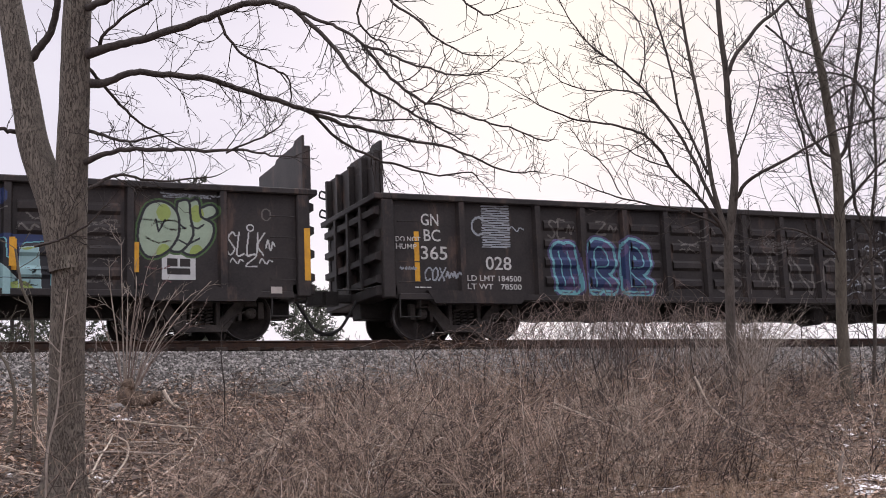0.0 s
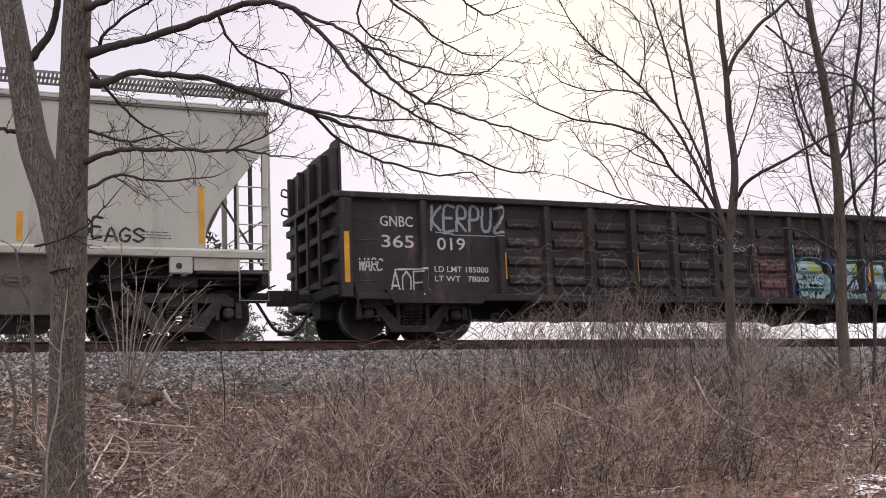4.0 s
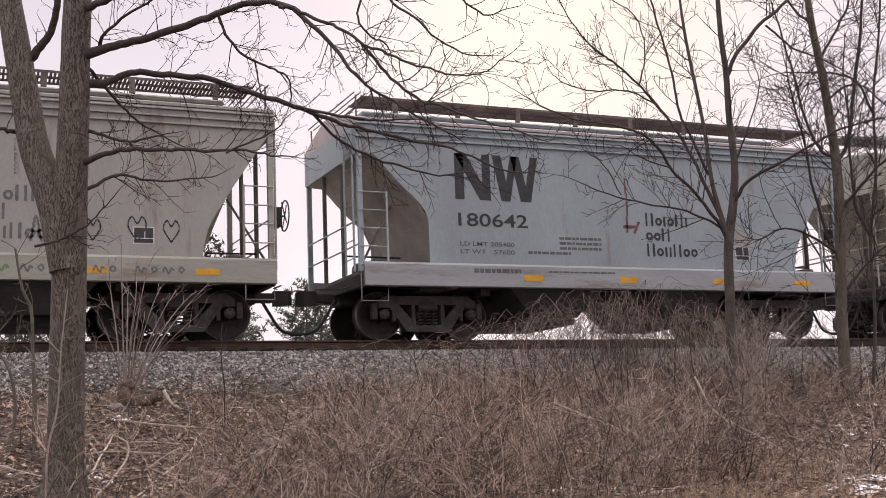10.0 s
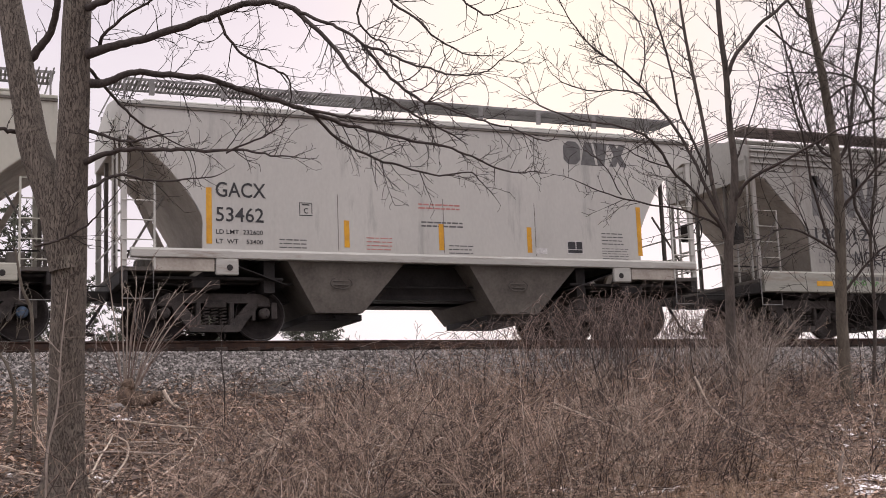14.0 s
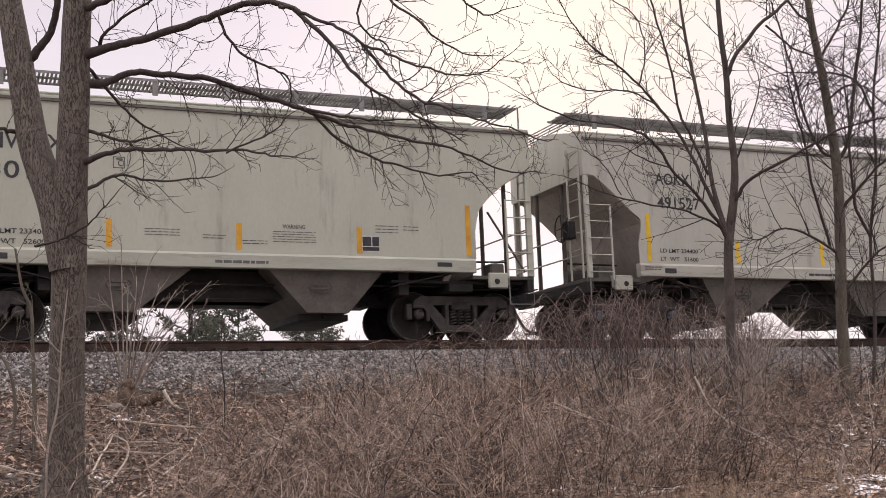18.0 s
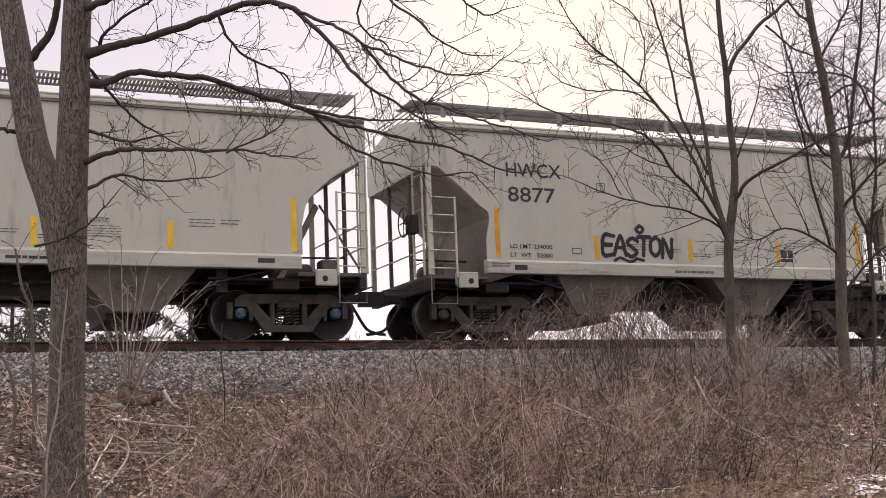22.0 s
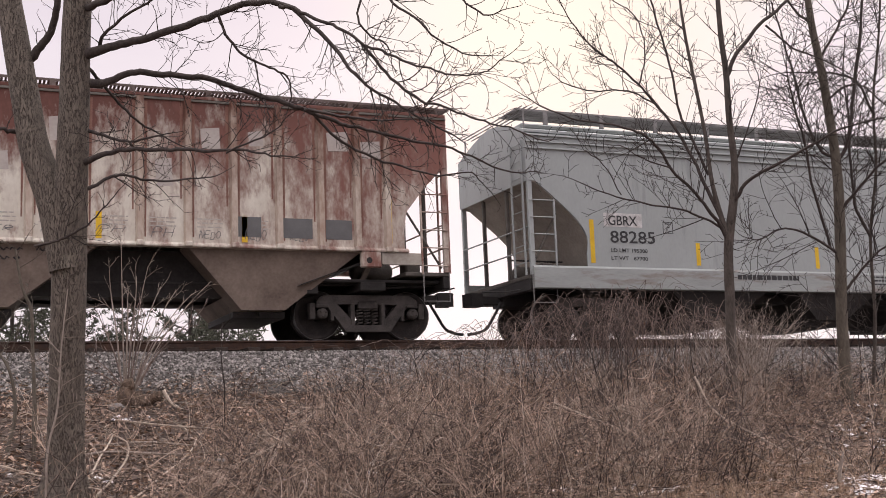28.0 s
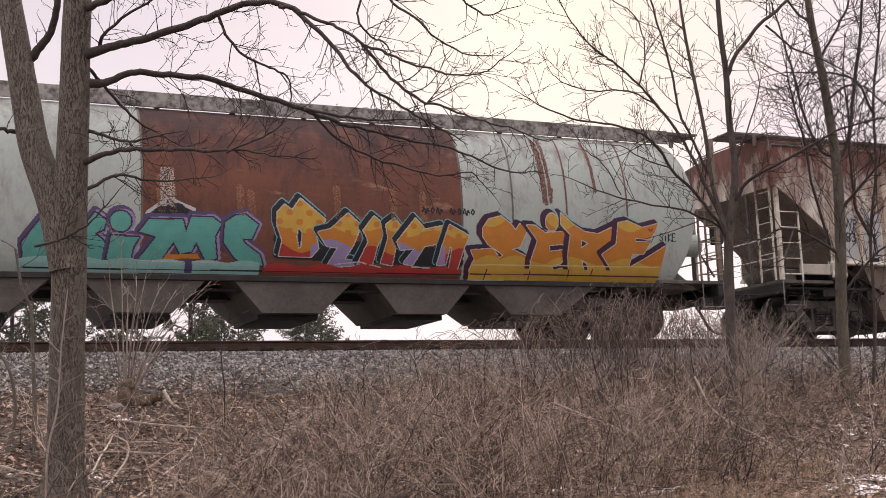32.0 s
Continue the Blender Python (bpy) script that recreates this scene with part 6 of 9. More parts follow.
    h, c = hopper("rust-stained white covered hopper car with ribbed sides", xl, -143.75, [-158.87, -145.25], "rusty_white", "under_brown",
                  [(-158.0, -154.95, -157.3, -155.9, 0.36), (-153.27, -150.15, -152.5, -151.6, 0.52), (-148.7, -145.45, -147.7, -146.9, 0.50)],
                  z_eave=4.20, z_mid=4.42, z_board=4.52, sill=(-158.95, -144.6, 1.55, 1.63), cut=[(0.05, 3.25), (0.55, 2.9), (1.05, 2.5), (1.42, 2.2), (1.42, 1.85)], cut_r=[(0.1, 3.2), (0.4, 2.9), (0.65, 2.6), (0.85, 2.35), (0.92, 1.95)], plat=1.20, boards=(0.75, 0.3), board_mat="rusty_board", slope_mat="under_brown", jack=1.40)
    X = lambda u: u - c
    for u in RIB_POSTS:
        part("side_post", prism(bmesh.new(), [(X(u) - 0.075, -1.598), (X(u) - 0.05, -1.69), (X(u) + 0.05, -1.69), (X(u) + 0.075, -1.598)], 1.58, 4.17, "z"), "rusty_rib", h)
        part("post_foot", boxed(X(u) - 0.07, X(u) + 0.07, -1.72, -1.60, 1.55, 1.64, 0.015), "rusty_white", h)
    for a, b in ((-158.70, -158.2), (-158.0, -157.48), (-157.25, -156.7)):
        patch(h, "number_panel", X(a), X(b), 1.68, 2.72, "panel_grey")
    for text, u, z, w, hh in (("WF", -158.52, 2.36, 0.34, 0.22), ("83", -158.5, 2.06, 0.28, 0.22), ("RX", -157.93, 2.34, 0.32, 0.22), ("75", -157.9, 2.04, 0.28, 0.22), ("22", -157.22, 2.02, 0.28, 0.22)):
        letters(h, text, X(u), z, w, hh, "black_paint", -1.606)
    patch(h, "data_panel", X(-157.88), X(-157.6), 1.60, 1.72, "dark", out=0.009)
    for a, b in ((-147.9, -147.4), (-147.0, -146.45), (-146.2, -145.7)):
        patch(h, "dark_panel", X(a), X(b), 1.76, 2.12, "spray_grey")
    stripes(h, c, [-158.66], 1.72, 2.68, "bright_yellow")
    stripes(h, c, [-155.94, -153.33, -150.20, -147.70], 1.66, 2.12, "bright_yellow")
    stripes(h, c, [-144.96], 1.72, 2.55, "bright_yellow")
    rs = random.Random(14)
    for i, (a, b) in enumerate(zip(RIB_POSTS, RIB_POSTS[1:])):
        m = (a + b) / 2
        if i > 2 and rs.random() < 0.75:
            w, hgt, z = rs.uniform(0.28, 0.44), rs.uniform(0.3, 0.6), rs.choice((2.75, 3.3, 3.4, 2.6))
            part("faded_patch", prism(bmesh.new(), [(X(m - w / 2 + 0.03), z), (X(m + w / 2), z + 0.02), (X(m + w / 2 - 0.02), z + hgt), (X(m - w / 2), z + hgt - 0.04)], -1.605, -1.598), "patch_pale", h)
        for du, z0, w in ((0.08, 1.7 + 0.6 * rs.random(), 0.05), (b - a - 0.13, 1.9 + 0.7 * rs.random(), 0.05)):
            # strips beside the posts: rust runs, with post-edge shade put into the colour
            part("rust_seam", prism(bmesh.new(), [(X(a + du), z0), (X(a + du + w * 0.5), z0), (X(a + du + w), 4.1), (X(a + du - 0.004), 4.1)], -1.6035, -1.598), "rib_rust_shade", h)
        if 2 < i < 15:
            spray(h, [("spray_grey", word(rs.choice(("MELO", "TER", "NEDO", "PH", "KELO")), X(a + 0.2), X(b - 0.24), 1.72 + rs.uniform(-0.02, 0.06), 1.83 + rs.uniform(0, 0.05), slant=0.3, wave=0.15), 0.006)], 0.010)
            bars(h, X(a + 0.16), X(b - 0.2), 2.06, 3, "faint_print", 0.07, 0.022, seed=200 + i)
    spray(h, [("spray_black", word("ZHORD", X(-157.28), X(-156.6), 1.70, 1.94, gap=0.0, slant=0.25, wave=0.15), 0.02)], 0.012)
    letters(h, "CAPY 202000", X(-156.25), 2.02, 0.55, 0.06, "grey_paint")
    letters(h, "202600", X(-155.45), 1.90, 0.4, 0.06, "grey_paint")
    spray(h, [("spray_black", word("~o~~ ~o~", X(-152.2), X(-150.6), 1.42, 1.52), 0.010), ("spray_black", word("~o~o", X(-152.2), X(-151.4), 1.26, 1.38), 0.010)], 0.012, lambda x, z: -1.51 + (1.6 - z) * 0.195)
    made.append(h)
    made.append(round_hopper())
    return made


def round_hopper():
    """Round-sided hopper with a rust-brown middle and three large painted pieces."""
    xl, xr = -179.7, -161.75
    c = (xl + xr) / 2
    car = empty("covered_hopper_car", pose(c, 0, 0), "pale green-grey round-sided hopper car with bright painted letters", "freight car", "cars of the freight train")
    l, r = xl - c, xr - c
    prof = [(-1.28, 1.08), (-1.42, 1.35), (-1.54, 1.8), (-1.60, 2.4), (-1.58, 2.95), (-1.48, 3.45), (-1.30, 3.85), (-1.02, 4.12), (-0.5, 4.28)]

    prof = [(p.x, p.y) for p in smooth_line([(y, z, 0) for y, z in prof], 4)]

    def side_y(x, z):
        for (y0, z0), (y1, z1) in zip(prof, prof[1:]):
            if z <= z1:
                return y0 + (y1 - y0) * max(0, (z - z0)) / (z1 - z0)
        return -0.5
    ring = prof + [(0, 4.32)] + [(-y, z) for y, z in reversed(prof)]

    def drum(a, b, bulge_a, bulge_b):
        bm = bmesh.new()
        rows = []
        for x, bul in ((a, bulge_a), (b, bulge_b)):
            rows.append([bm.verts.new((x - bul * 0.9 * abs((z - 2.75) / 1.6) ** 2, y, z)) for y, z in ring])
        k = len(ring)
        for i in range(k - 1):
            bm.faces.new((rows[0][i], rows[1][i], rows[1][i + 1], rows[0][i + 1]))
        bm.faces.new((rows[0][k - 1], rows[1][k - 1], rows[1][0], rows[0][0]))
        bm.faces.new(rows[0][::-1])
        bm.faces.new(rows[1])
        bmesh.ops.recalc_face_normals(bm, faces=bm.faces)
        return bm
    X = lambda u: u - c
    part("drum_section", drum(X(-179.1), X(-173.8), -0.7, 0), "tank_grey", car)
    part("drum_section", drum(X(-173.796), X(-167.78), 0, 0), "tank_rust", car, "rust-brown middle section")
    part("drum_section", drum(X(-167.776), X(-162.45), 0, 0.55), "tank_grey", car)
    for u in (-176.9, -173.8, -167.78, -166.7, -165.5, -164.1):
        bm = bmesh.new()
        for (y0, z0), (y1, z1) in zip(prof, prof[1:]):
            v = [bm.verts.new(p) for p in ((X(u) - 0.02, y0 - 0.004, z0), (X(u) + 0.02, y0 - 0.004, z0), (X(u) + 0.02, y1 - 0.004, z1), (X(u) - 0.02, y1 - 0.004, z1))]
            bm.faces.new(v)
        part("weld_band", bm, "under_grey" if u not in (-165.5, -164.1) else "dark_stain", car)
    part("side_sill", boxed(X(-178.2), X(-163.2), -1.40, -1.26, 1.00, 1.10, 0.01), "dark", car)
    part("side_sill", boxed(X(-178.2), X(-163.2), 1.26, 1.40, 1.00, 1.10, 0.01), "dark", car)
    for x0, x1, b0, b1 in ((-177.6, -175.2, -176.9, -175.9), (-174.8, -172.6, -174.2, -173.2), (-172.2, -169.9, -171.6, -170.5), (-169.56, -167.5, -169.0, -168.0), (-167.36, -164.73, -166.6, -165.5)):
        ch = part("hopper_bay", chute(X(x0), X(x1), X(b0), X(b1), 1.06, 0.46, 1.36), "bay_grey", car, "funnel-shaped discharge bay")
        part("outlet_gate", boxed(X(b0) - 0.02, X(b1) + 0.02, -0.9, 0.9, 0.37, 0.46, 0.01), "dark", ch)
    part("centre_sill", boxed(l, r, -0.26, 0.26, 0.80, 1.04, 0.01), "dark", car)
    part("pipe", rod([(l + 3.2, -1.15, 0.86), (0, -1.2, 0.86), (r - 3.2, -1.15, 0.86)], 0.03), "dark", car)
    for e, s in ((l, -1), (r, 1)):
        end_gear(car, e, s, 1.16, 4.2, "tank_grey", eave=4.22, half=1.45, post_mat="under_brown", wheel=s > 0, reach=1.6)
        part("saddle", prism(bmesh.new(), [(e - s * 0.5, 1.0), (e - s * 2.2, 1.0), (e - s * 2.2, 1.6), (e - s * 1.1, 1.45)], -1.2, 1.2), "under_grey", car)
        part("air_cylinder", disc_y(bmesh.new(), 0, 0, [(0.2, -0.4), (0.24, -0.35), (0.24, 0.35), (0.2, 0.4)]), "tank_grey", car).matrix_basis = pose(e - s * 0.75, -1.1, 1.95, 0, 0, 90)
        coupler(car, e, s)
    running_board(car, l + 0.1, r - 0.05, 4.44, "rusty_board", y0=-0.98, y1=-0.36, roof=4.1)
    part("roof_fascia", boxed(l + 0.5, r - 0.9, -1.10, -1.06, 4.14, 4.425, 0.01), "fascia", car, "flaking pale roof edge board")
    bogie(car, -164.2 - c)
    bogie(car, -177.3 - c)
    d = lambda x, z: side_y(x, z) - (0.0 if z > 1.1 else 0.12)
    # stains running down the drum
    rs = random.Random(2)
    spray(car, [("dark_stain", [[(X(u), 4.0), (X(u + 0.05), 3.6 - rs.random()), (X(u + 0.08), 2.9)] for u in (-166.05, -165.9, -164.9)] + [[(X(-166.0), 3.9), (X(-165.95), 2.6)]], 0.035)], 0.014, d, noise_cut=0.06)
    rr = random.Random(31)
    spray(car, [("tan_streak", [[(X(u), 2.75 - rr.random() * 0.3), (X(u + 0.03), 2.2)] for u in (-173.5, -173.3, -172.1, -171.9, -170.3, -169.2, -168.6)], 0.07)], 0.014, d, noise_cut=0.45)
    spray(car, [("patch_pale", [[(X(u), 2.9), (X(u + 0.01), 2.3)] for u in (-173.45, -173.38, -173.3)], 0.05)], 0.014, lambda x, z: d(x, z) - 0.003, noise_cut=0.5)
    # teal piece under a black dome
    W = lambda a, b: (X(-174.8 + (a - 130) * 0.003214), 1.06 + (a - 130) * 0.00006 + (490 - b) * 0.00330)
    shapes = [outline(W, [(-160, 330), (-60, 200), (60, 180), (80, 250), (-20, 290), (60, 340), (90, 410), (-150, 410)]),
              outline(W, [(150, 240), (200, 175), (258, 215), (245, 262), (200, 282), (275, 340), (290, 410), (100, 410), (110, 300)]),
              outline(W, [(285, 290), (430, 300), (400, 350), (390, 410), (265, 410)]) + outline(W, oval(332, 218, 55, 52)),
              outline(W, [(430, 270), (480, 205), (660, 205), (678, 270), (705, 190), (820, 190), (870, 225), (835, 290), (850, 405), (790, 415), (735, 320), (710, 370), (650, 380), (612, 320), (550, 412), (430, 412), (520, 295)]),
              outline(W, [(890, 215), (945, 180), (1000, 170), (1075, 225), (1040, 300), (985, 300), (972, 272), (1000, 325), (1090, 385), (1110, 440), (1000, 440), (940, 390), (885, 320)])]
    spray(car, [("spray_white", [[W(470, 170), W(580, 92), W(720, 150)]], 0.03), ("spray_black", [("fill", [[W(a, b) for a, b in ((485, 200), (510, 150), (580, 112), (650, 120), (705, 165), (700, 215))]])], 0)]
          + lettered(shapes, (("spray_violet", 0.075, 0.0, 0.03), ("spray_lilac", 0.035, 0.04, 0.01), ("spray_purple", 0.028, 0, 0), ("spray_teal", 0, 0, 0)))
          + [("spray_pale_teal", None, lambda A, B, T: (B < 1.345 + 0.02 * np.sin(A * 9)) & (B > 1.09) & (A < X(-171.7)) & (A > X(-176.4))), ("spray_orange", [("fill", [[W(a, b) for a, b in ((575, 385), (745, 380), (760, 405), (560, 408))]])], 0), ("spray_violet", [("fill", [[W(a, b) for a, b in ((680, 410), (718, 410), (720, 478), (682, 478))]])], 0), ("spray_white", [[W(430, 415), W(660, 420)], [W(725, 420), W(870, 425)]], 0.010), ("spray_black", [[W(-150, 450), W(1110, 468)]], 0.010)], 0.013, d)
    # yellow to orange to violet piece with a red base
    W = lambda a, b: (X(-171.55 + (a - 73) * 0.003517), 1.24 + (476 + (a - 73) * 0.034 - b) * 0.0035)
    shapes = [outline(W, [(115, 200), (150, 160), (190, 192), (235, 130), (362, 235), (310, 300), (328, 380), (295, 418), (130, 412), (145, 340), (115, 260)], [(218, 265), (250, 292), (246, 380), (224, 388), (208, 320)]),
              outline(W, [(335, 300), (400, 285), (490, 205), (556, 262), (520, 360), (470, 440), (580, 462), (390, 470), (445, 375), (380, 365)]),
              outline(W, [(580, 290), (635, 220), (705, 275), (650, 370), (630, 462), (555, 462), (610, 350), (595, 312)]),
              outline(W, [(705, 262), (750, 230), (802, 290), (755, 370), (742, 466), (686, 455), (720, 330)]),
              outline(W, [(770, 350), (870, 230), (912, 275), (880, 322), (920, 290), (1027, 270), (990, 357), (920, 370), (860, 466), (815, 460), (880, 380), (790, 387)]),
              outline(W, [(1070, 265), (1177, 320), (1145, 400), (1120, 500), (1080, 482), (1092, 380), (1070, 370), (1050, 466), (1008, 470), (1030, 380)])]
    mats = (("spray_aqua", 0.074, -0.05, 0.06), ("spray_black", 0.055, -0.055, 0.06), ("spray_black", 0.05, -0.02, 0.02), ("spray_white", 0.034, 0, 0), ("spray_amber", 0.018, 0, 0))
    spray(car, [("spray_black", [[W(120, 330), W(600, 380), W(1130, 420)], [W(120, 400), W(1130, 460)]], 0.10)] + lettered(shapes, mats)
          + [("spray_red", None, lambda A, B, T: (T % 5 == 0) & (T > 0) & (B < 1.60 + 0.08 * np.sin(A * 7)) & (np.sin(A * 3.7) < -0.2)), ("spray_lilac", None, lambda A, B, T: (T % 5 == 0) & (T > 0) & (T <= 30) & (B <= 1.68 + 0.09 * np.sin(A * 5)) & (np.sin(A * 3.7) > -0.2)), ("spray_orange", None, lambda A, B, T: (T % 5 == 0) & (T > 0) & (T <= 30) & ((B < 1.93 + 0.07 * np.sin(A * 6)) | (np.sin(A * 17) * np.sin(B * 19) > 0.5))), ("spray_red", None, lambda A, B, T: (B < 1.31 + 0.03 * np.sin(A * 8)) & (B > 1.10) & (A > X(-171.75)) & (A < X(-167.75))), ("spray_white", [[W(430, 462), W(560, 450), W(600, 462)], [W(640, 470), W(680, 480)], [W(860, 480), W(960, 488)]], 0.010), ("spray_purple", [[W(60, 490), W(1150, 525)]], 0.010)], 0.012, d, floor=1.09)
    # orange piece shaded with plum
    W = lambda a, b: (X(-167.56 + (a - 110) * 0.00426), 1.11 + (a - 110) * 0.00007 + (520 - b) * (0.00385 + (a - 250) * 3e-7))
    shapes = [outline(W, [(160, 270), (190, 225), (250, 210), (300, 250), (325, 285), (345, 250), (385, 270), (345, 360), (300, 372), (380, 410), (410, 465), (405, 520), (110, 520), (105, 470), (125, 420), (105, 380), (210, 372), (245, 420), (270, 402), (185, 345), (160, 305)]),
              outline(W, [(385, 255), (425, 258), (475, 295), (600, 287), (605, 315), (585, 342), (495, 352), (500, 388), (580, 378), (590, 410), (560, 442), (510, 452), (530, 480), (610, 460), (610, 520), (410, 520), (410, 430), (440, 330)]),
              outline(W, [(560, 195), (620, 250), (685, 290), (760, 300), (865, 255), (855, 340), (765, 390), (840, 465), (830, 520), (740, 520), (705, 440), (668, 420), (690, 480), (715, 520), (620, 520), (600, 400), (612, 300), (562, 250)], [(665, 320), (710, 345), (665, 375)]),
              outline(W, [(870, 245), (920, 235), (1000, 270), (1087, 250), (1070, 290), (1040, 325), (960, 315), (960, 340), (1045, 340), (1010, 395), (945, 395), (930, 470), (1010, 430), (1135, 360), (1120, 430), (1102, 518), (850, 518), (840, 470), (785, 400), (860, 350)]),
              outline(W, oval(512, 238, 30, 42))]
    spray(car, lettered(shapes, (("spray_pale_teal", 0.075, -0.05, 0.04), ("spray_purple", 0.055, -0.085, 0.045), ("spray_purple", 0.042, -0.03, 0.02), ("spray_white", 0.026, 0, 0), ("spray_orange", 0.010, 0, 0)))
          + [("spray_amber", None, lambda A, B, T: (T % 5 == 4) & (T > 0) & ((np.sin(A * 4) + np.sin(B * 6) > 1.05) | (B < 1.5 + 0.07 * np.sin(A * 5)))), ("spray_amber", None, lambda A, B, T: (B < 1.33) & (B > 1.11) & (A > X(-167.6)) & (A < X(-163.3))), ("spray_pale_amber", [[W(115, 448), W(1100, 462)]], 0.012), ("spray_purple", [[W(110, 492), W(1110, 508)], [W(180, 520), W(190, 470)], [W(405, 520), W(410, 480)], [W(610, 520), W(612, 470)], [W(730, 500), W(740, 470)]], 0.011), ("spray_red", [[W(1040, 276), W(1050, 284), W(1058, 274)]], 0.022)], 0.012, d)
    spray(car, [("spray_black", word("~o~ ~o~o", X(-168.6), X(-167.5), 2.25, 2.5), 0.014), ("spray_black", word("SIKE", X(-163.35), X(-162.95), 1.95, 2.1), 0.010)], 0.014, d)
    return car


RIB_POSTS = [-158.85, -158.11, -157.37, -156.58, -155.76, -154.96, -154.13, -153.23, -152.29, -151.32, -150.44, -149.52, -148.70, -147.89, -147.07, -146.29, -145.59, -145.0]
M["cap_blue"] = material("blue_painted_bearing_cap", (0.10, 0.17, 0.26), (0.06, 0.08, 0.11), 0.6, scale=8, fine=40)
rust_from_above(M["tank_rust"], (0.062, 0.034, 0.032), 2.7, 4.4)
rust_from_above(M["tank_grey"], (0.17, 0.145, 0.135), 3.3, 5.6)
CARS = train()


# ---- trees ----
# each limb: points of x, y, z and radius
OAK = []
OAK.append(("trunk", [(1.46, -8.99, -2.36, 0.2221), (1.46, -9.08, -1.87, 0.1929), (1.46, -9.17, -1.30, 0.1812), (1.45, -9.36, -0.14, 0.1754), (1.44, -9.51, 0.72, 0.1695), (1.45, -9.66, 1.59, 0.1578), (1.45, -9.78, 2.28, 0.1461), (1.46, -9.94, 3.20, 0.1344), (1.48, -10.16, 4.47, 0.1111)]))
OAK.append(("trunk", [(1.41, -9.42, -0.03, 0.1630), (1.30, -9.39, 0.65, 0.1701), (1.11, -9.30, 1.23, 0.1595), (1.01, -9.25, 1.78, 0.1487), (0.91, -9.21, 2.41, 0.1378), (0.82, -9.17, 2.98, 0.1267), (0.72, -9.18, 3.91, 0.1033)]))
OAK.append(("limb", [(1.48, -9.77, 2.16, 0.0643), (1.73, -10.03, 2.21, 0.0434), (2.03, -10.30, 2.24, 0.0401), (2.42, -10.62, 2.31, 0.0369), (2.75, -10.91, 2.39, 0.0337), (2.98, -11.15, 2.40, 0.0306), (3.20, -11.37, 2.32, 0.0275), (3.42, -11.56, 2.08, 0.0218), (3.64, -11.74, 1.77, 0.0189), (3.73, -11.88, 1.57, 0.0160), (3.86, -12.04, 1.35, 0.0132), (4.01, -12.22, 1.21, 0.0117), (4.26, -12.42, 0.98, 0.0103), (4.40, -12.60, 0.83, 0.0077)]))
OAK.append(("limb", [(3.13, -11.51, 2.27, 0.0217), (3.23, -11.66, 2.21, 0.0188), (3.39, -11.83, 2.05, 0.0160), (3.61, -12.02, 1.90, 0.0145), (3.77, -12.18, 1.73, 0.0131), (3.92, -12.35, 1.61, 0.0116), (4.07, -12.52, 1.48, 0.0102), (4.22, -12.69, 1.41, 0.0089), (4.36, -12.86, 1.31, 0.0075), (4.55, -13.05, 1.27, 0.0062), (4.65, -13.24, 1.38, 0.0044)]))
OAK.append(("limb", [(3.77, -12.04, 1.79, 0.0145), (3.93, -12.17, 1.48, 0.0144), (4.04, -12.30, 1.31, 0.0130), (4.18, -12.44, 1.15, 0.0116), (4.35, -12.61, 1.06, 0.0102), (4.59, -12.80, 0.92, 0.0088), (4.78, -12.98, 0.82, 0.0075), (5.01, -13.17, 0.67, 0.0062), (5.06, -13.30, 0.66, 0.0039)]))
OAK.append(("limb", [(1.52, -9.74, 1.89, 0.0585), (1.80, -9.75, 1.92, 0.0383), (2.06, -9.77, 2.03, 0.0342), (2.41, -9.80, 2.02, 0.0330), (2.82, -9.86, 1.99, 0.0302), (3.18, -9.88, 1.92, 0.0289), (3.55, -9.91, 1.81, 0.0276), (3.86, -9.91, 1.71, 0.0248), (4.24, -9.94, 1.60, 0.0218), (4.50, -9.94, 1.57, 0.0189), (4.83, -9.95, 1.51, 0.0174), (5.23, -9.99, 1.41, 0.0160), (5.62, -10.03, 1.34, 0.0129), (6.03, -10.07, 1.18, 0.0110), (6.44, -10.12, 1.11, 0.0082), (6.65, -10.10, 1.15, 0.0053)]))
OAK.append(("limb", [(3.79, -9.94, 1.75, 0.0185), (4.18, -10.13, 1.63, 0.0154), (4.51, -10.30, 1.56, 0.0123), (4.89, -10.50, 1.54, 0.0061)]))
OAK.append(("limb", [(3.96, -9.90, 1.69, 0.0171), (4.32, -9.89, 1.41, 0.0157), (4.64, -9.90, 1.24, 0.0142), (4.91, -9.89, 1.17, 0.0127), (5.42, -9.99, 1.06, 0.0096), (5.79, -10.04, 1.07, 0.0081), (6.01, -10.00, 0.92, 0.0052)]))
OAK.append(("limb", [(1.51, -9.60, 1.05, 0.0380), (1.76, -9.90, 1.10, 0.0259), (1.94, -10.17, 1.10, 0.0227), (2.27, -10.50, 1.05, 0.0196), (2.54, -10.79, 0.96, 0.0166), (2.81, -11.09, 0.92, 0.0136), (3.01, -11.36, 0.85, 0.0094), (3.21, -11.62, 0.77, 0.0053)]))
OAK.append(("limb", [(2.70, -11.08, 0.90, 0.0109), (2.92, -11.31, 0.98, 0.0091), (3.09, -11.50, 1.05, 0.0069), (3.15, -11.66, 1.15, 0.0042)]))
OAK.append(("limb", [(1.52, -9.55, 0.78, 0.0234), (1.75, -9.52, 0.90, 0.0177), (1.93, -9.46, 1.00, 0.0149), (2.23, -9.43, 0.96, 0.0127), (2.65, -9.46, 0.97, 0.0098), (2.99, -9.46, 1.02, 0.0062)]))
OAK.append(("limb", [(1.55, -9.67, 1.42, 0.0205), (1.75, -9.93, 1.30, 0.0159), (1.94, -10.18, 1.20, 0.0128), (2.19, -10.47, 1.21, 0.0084)]))
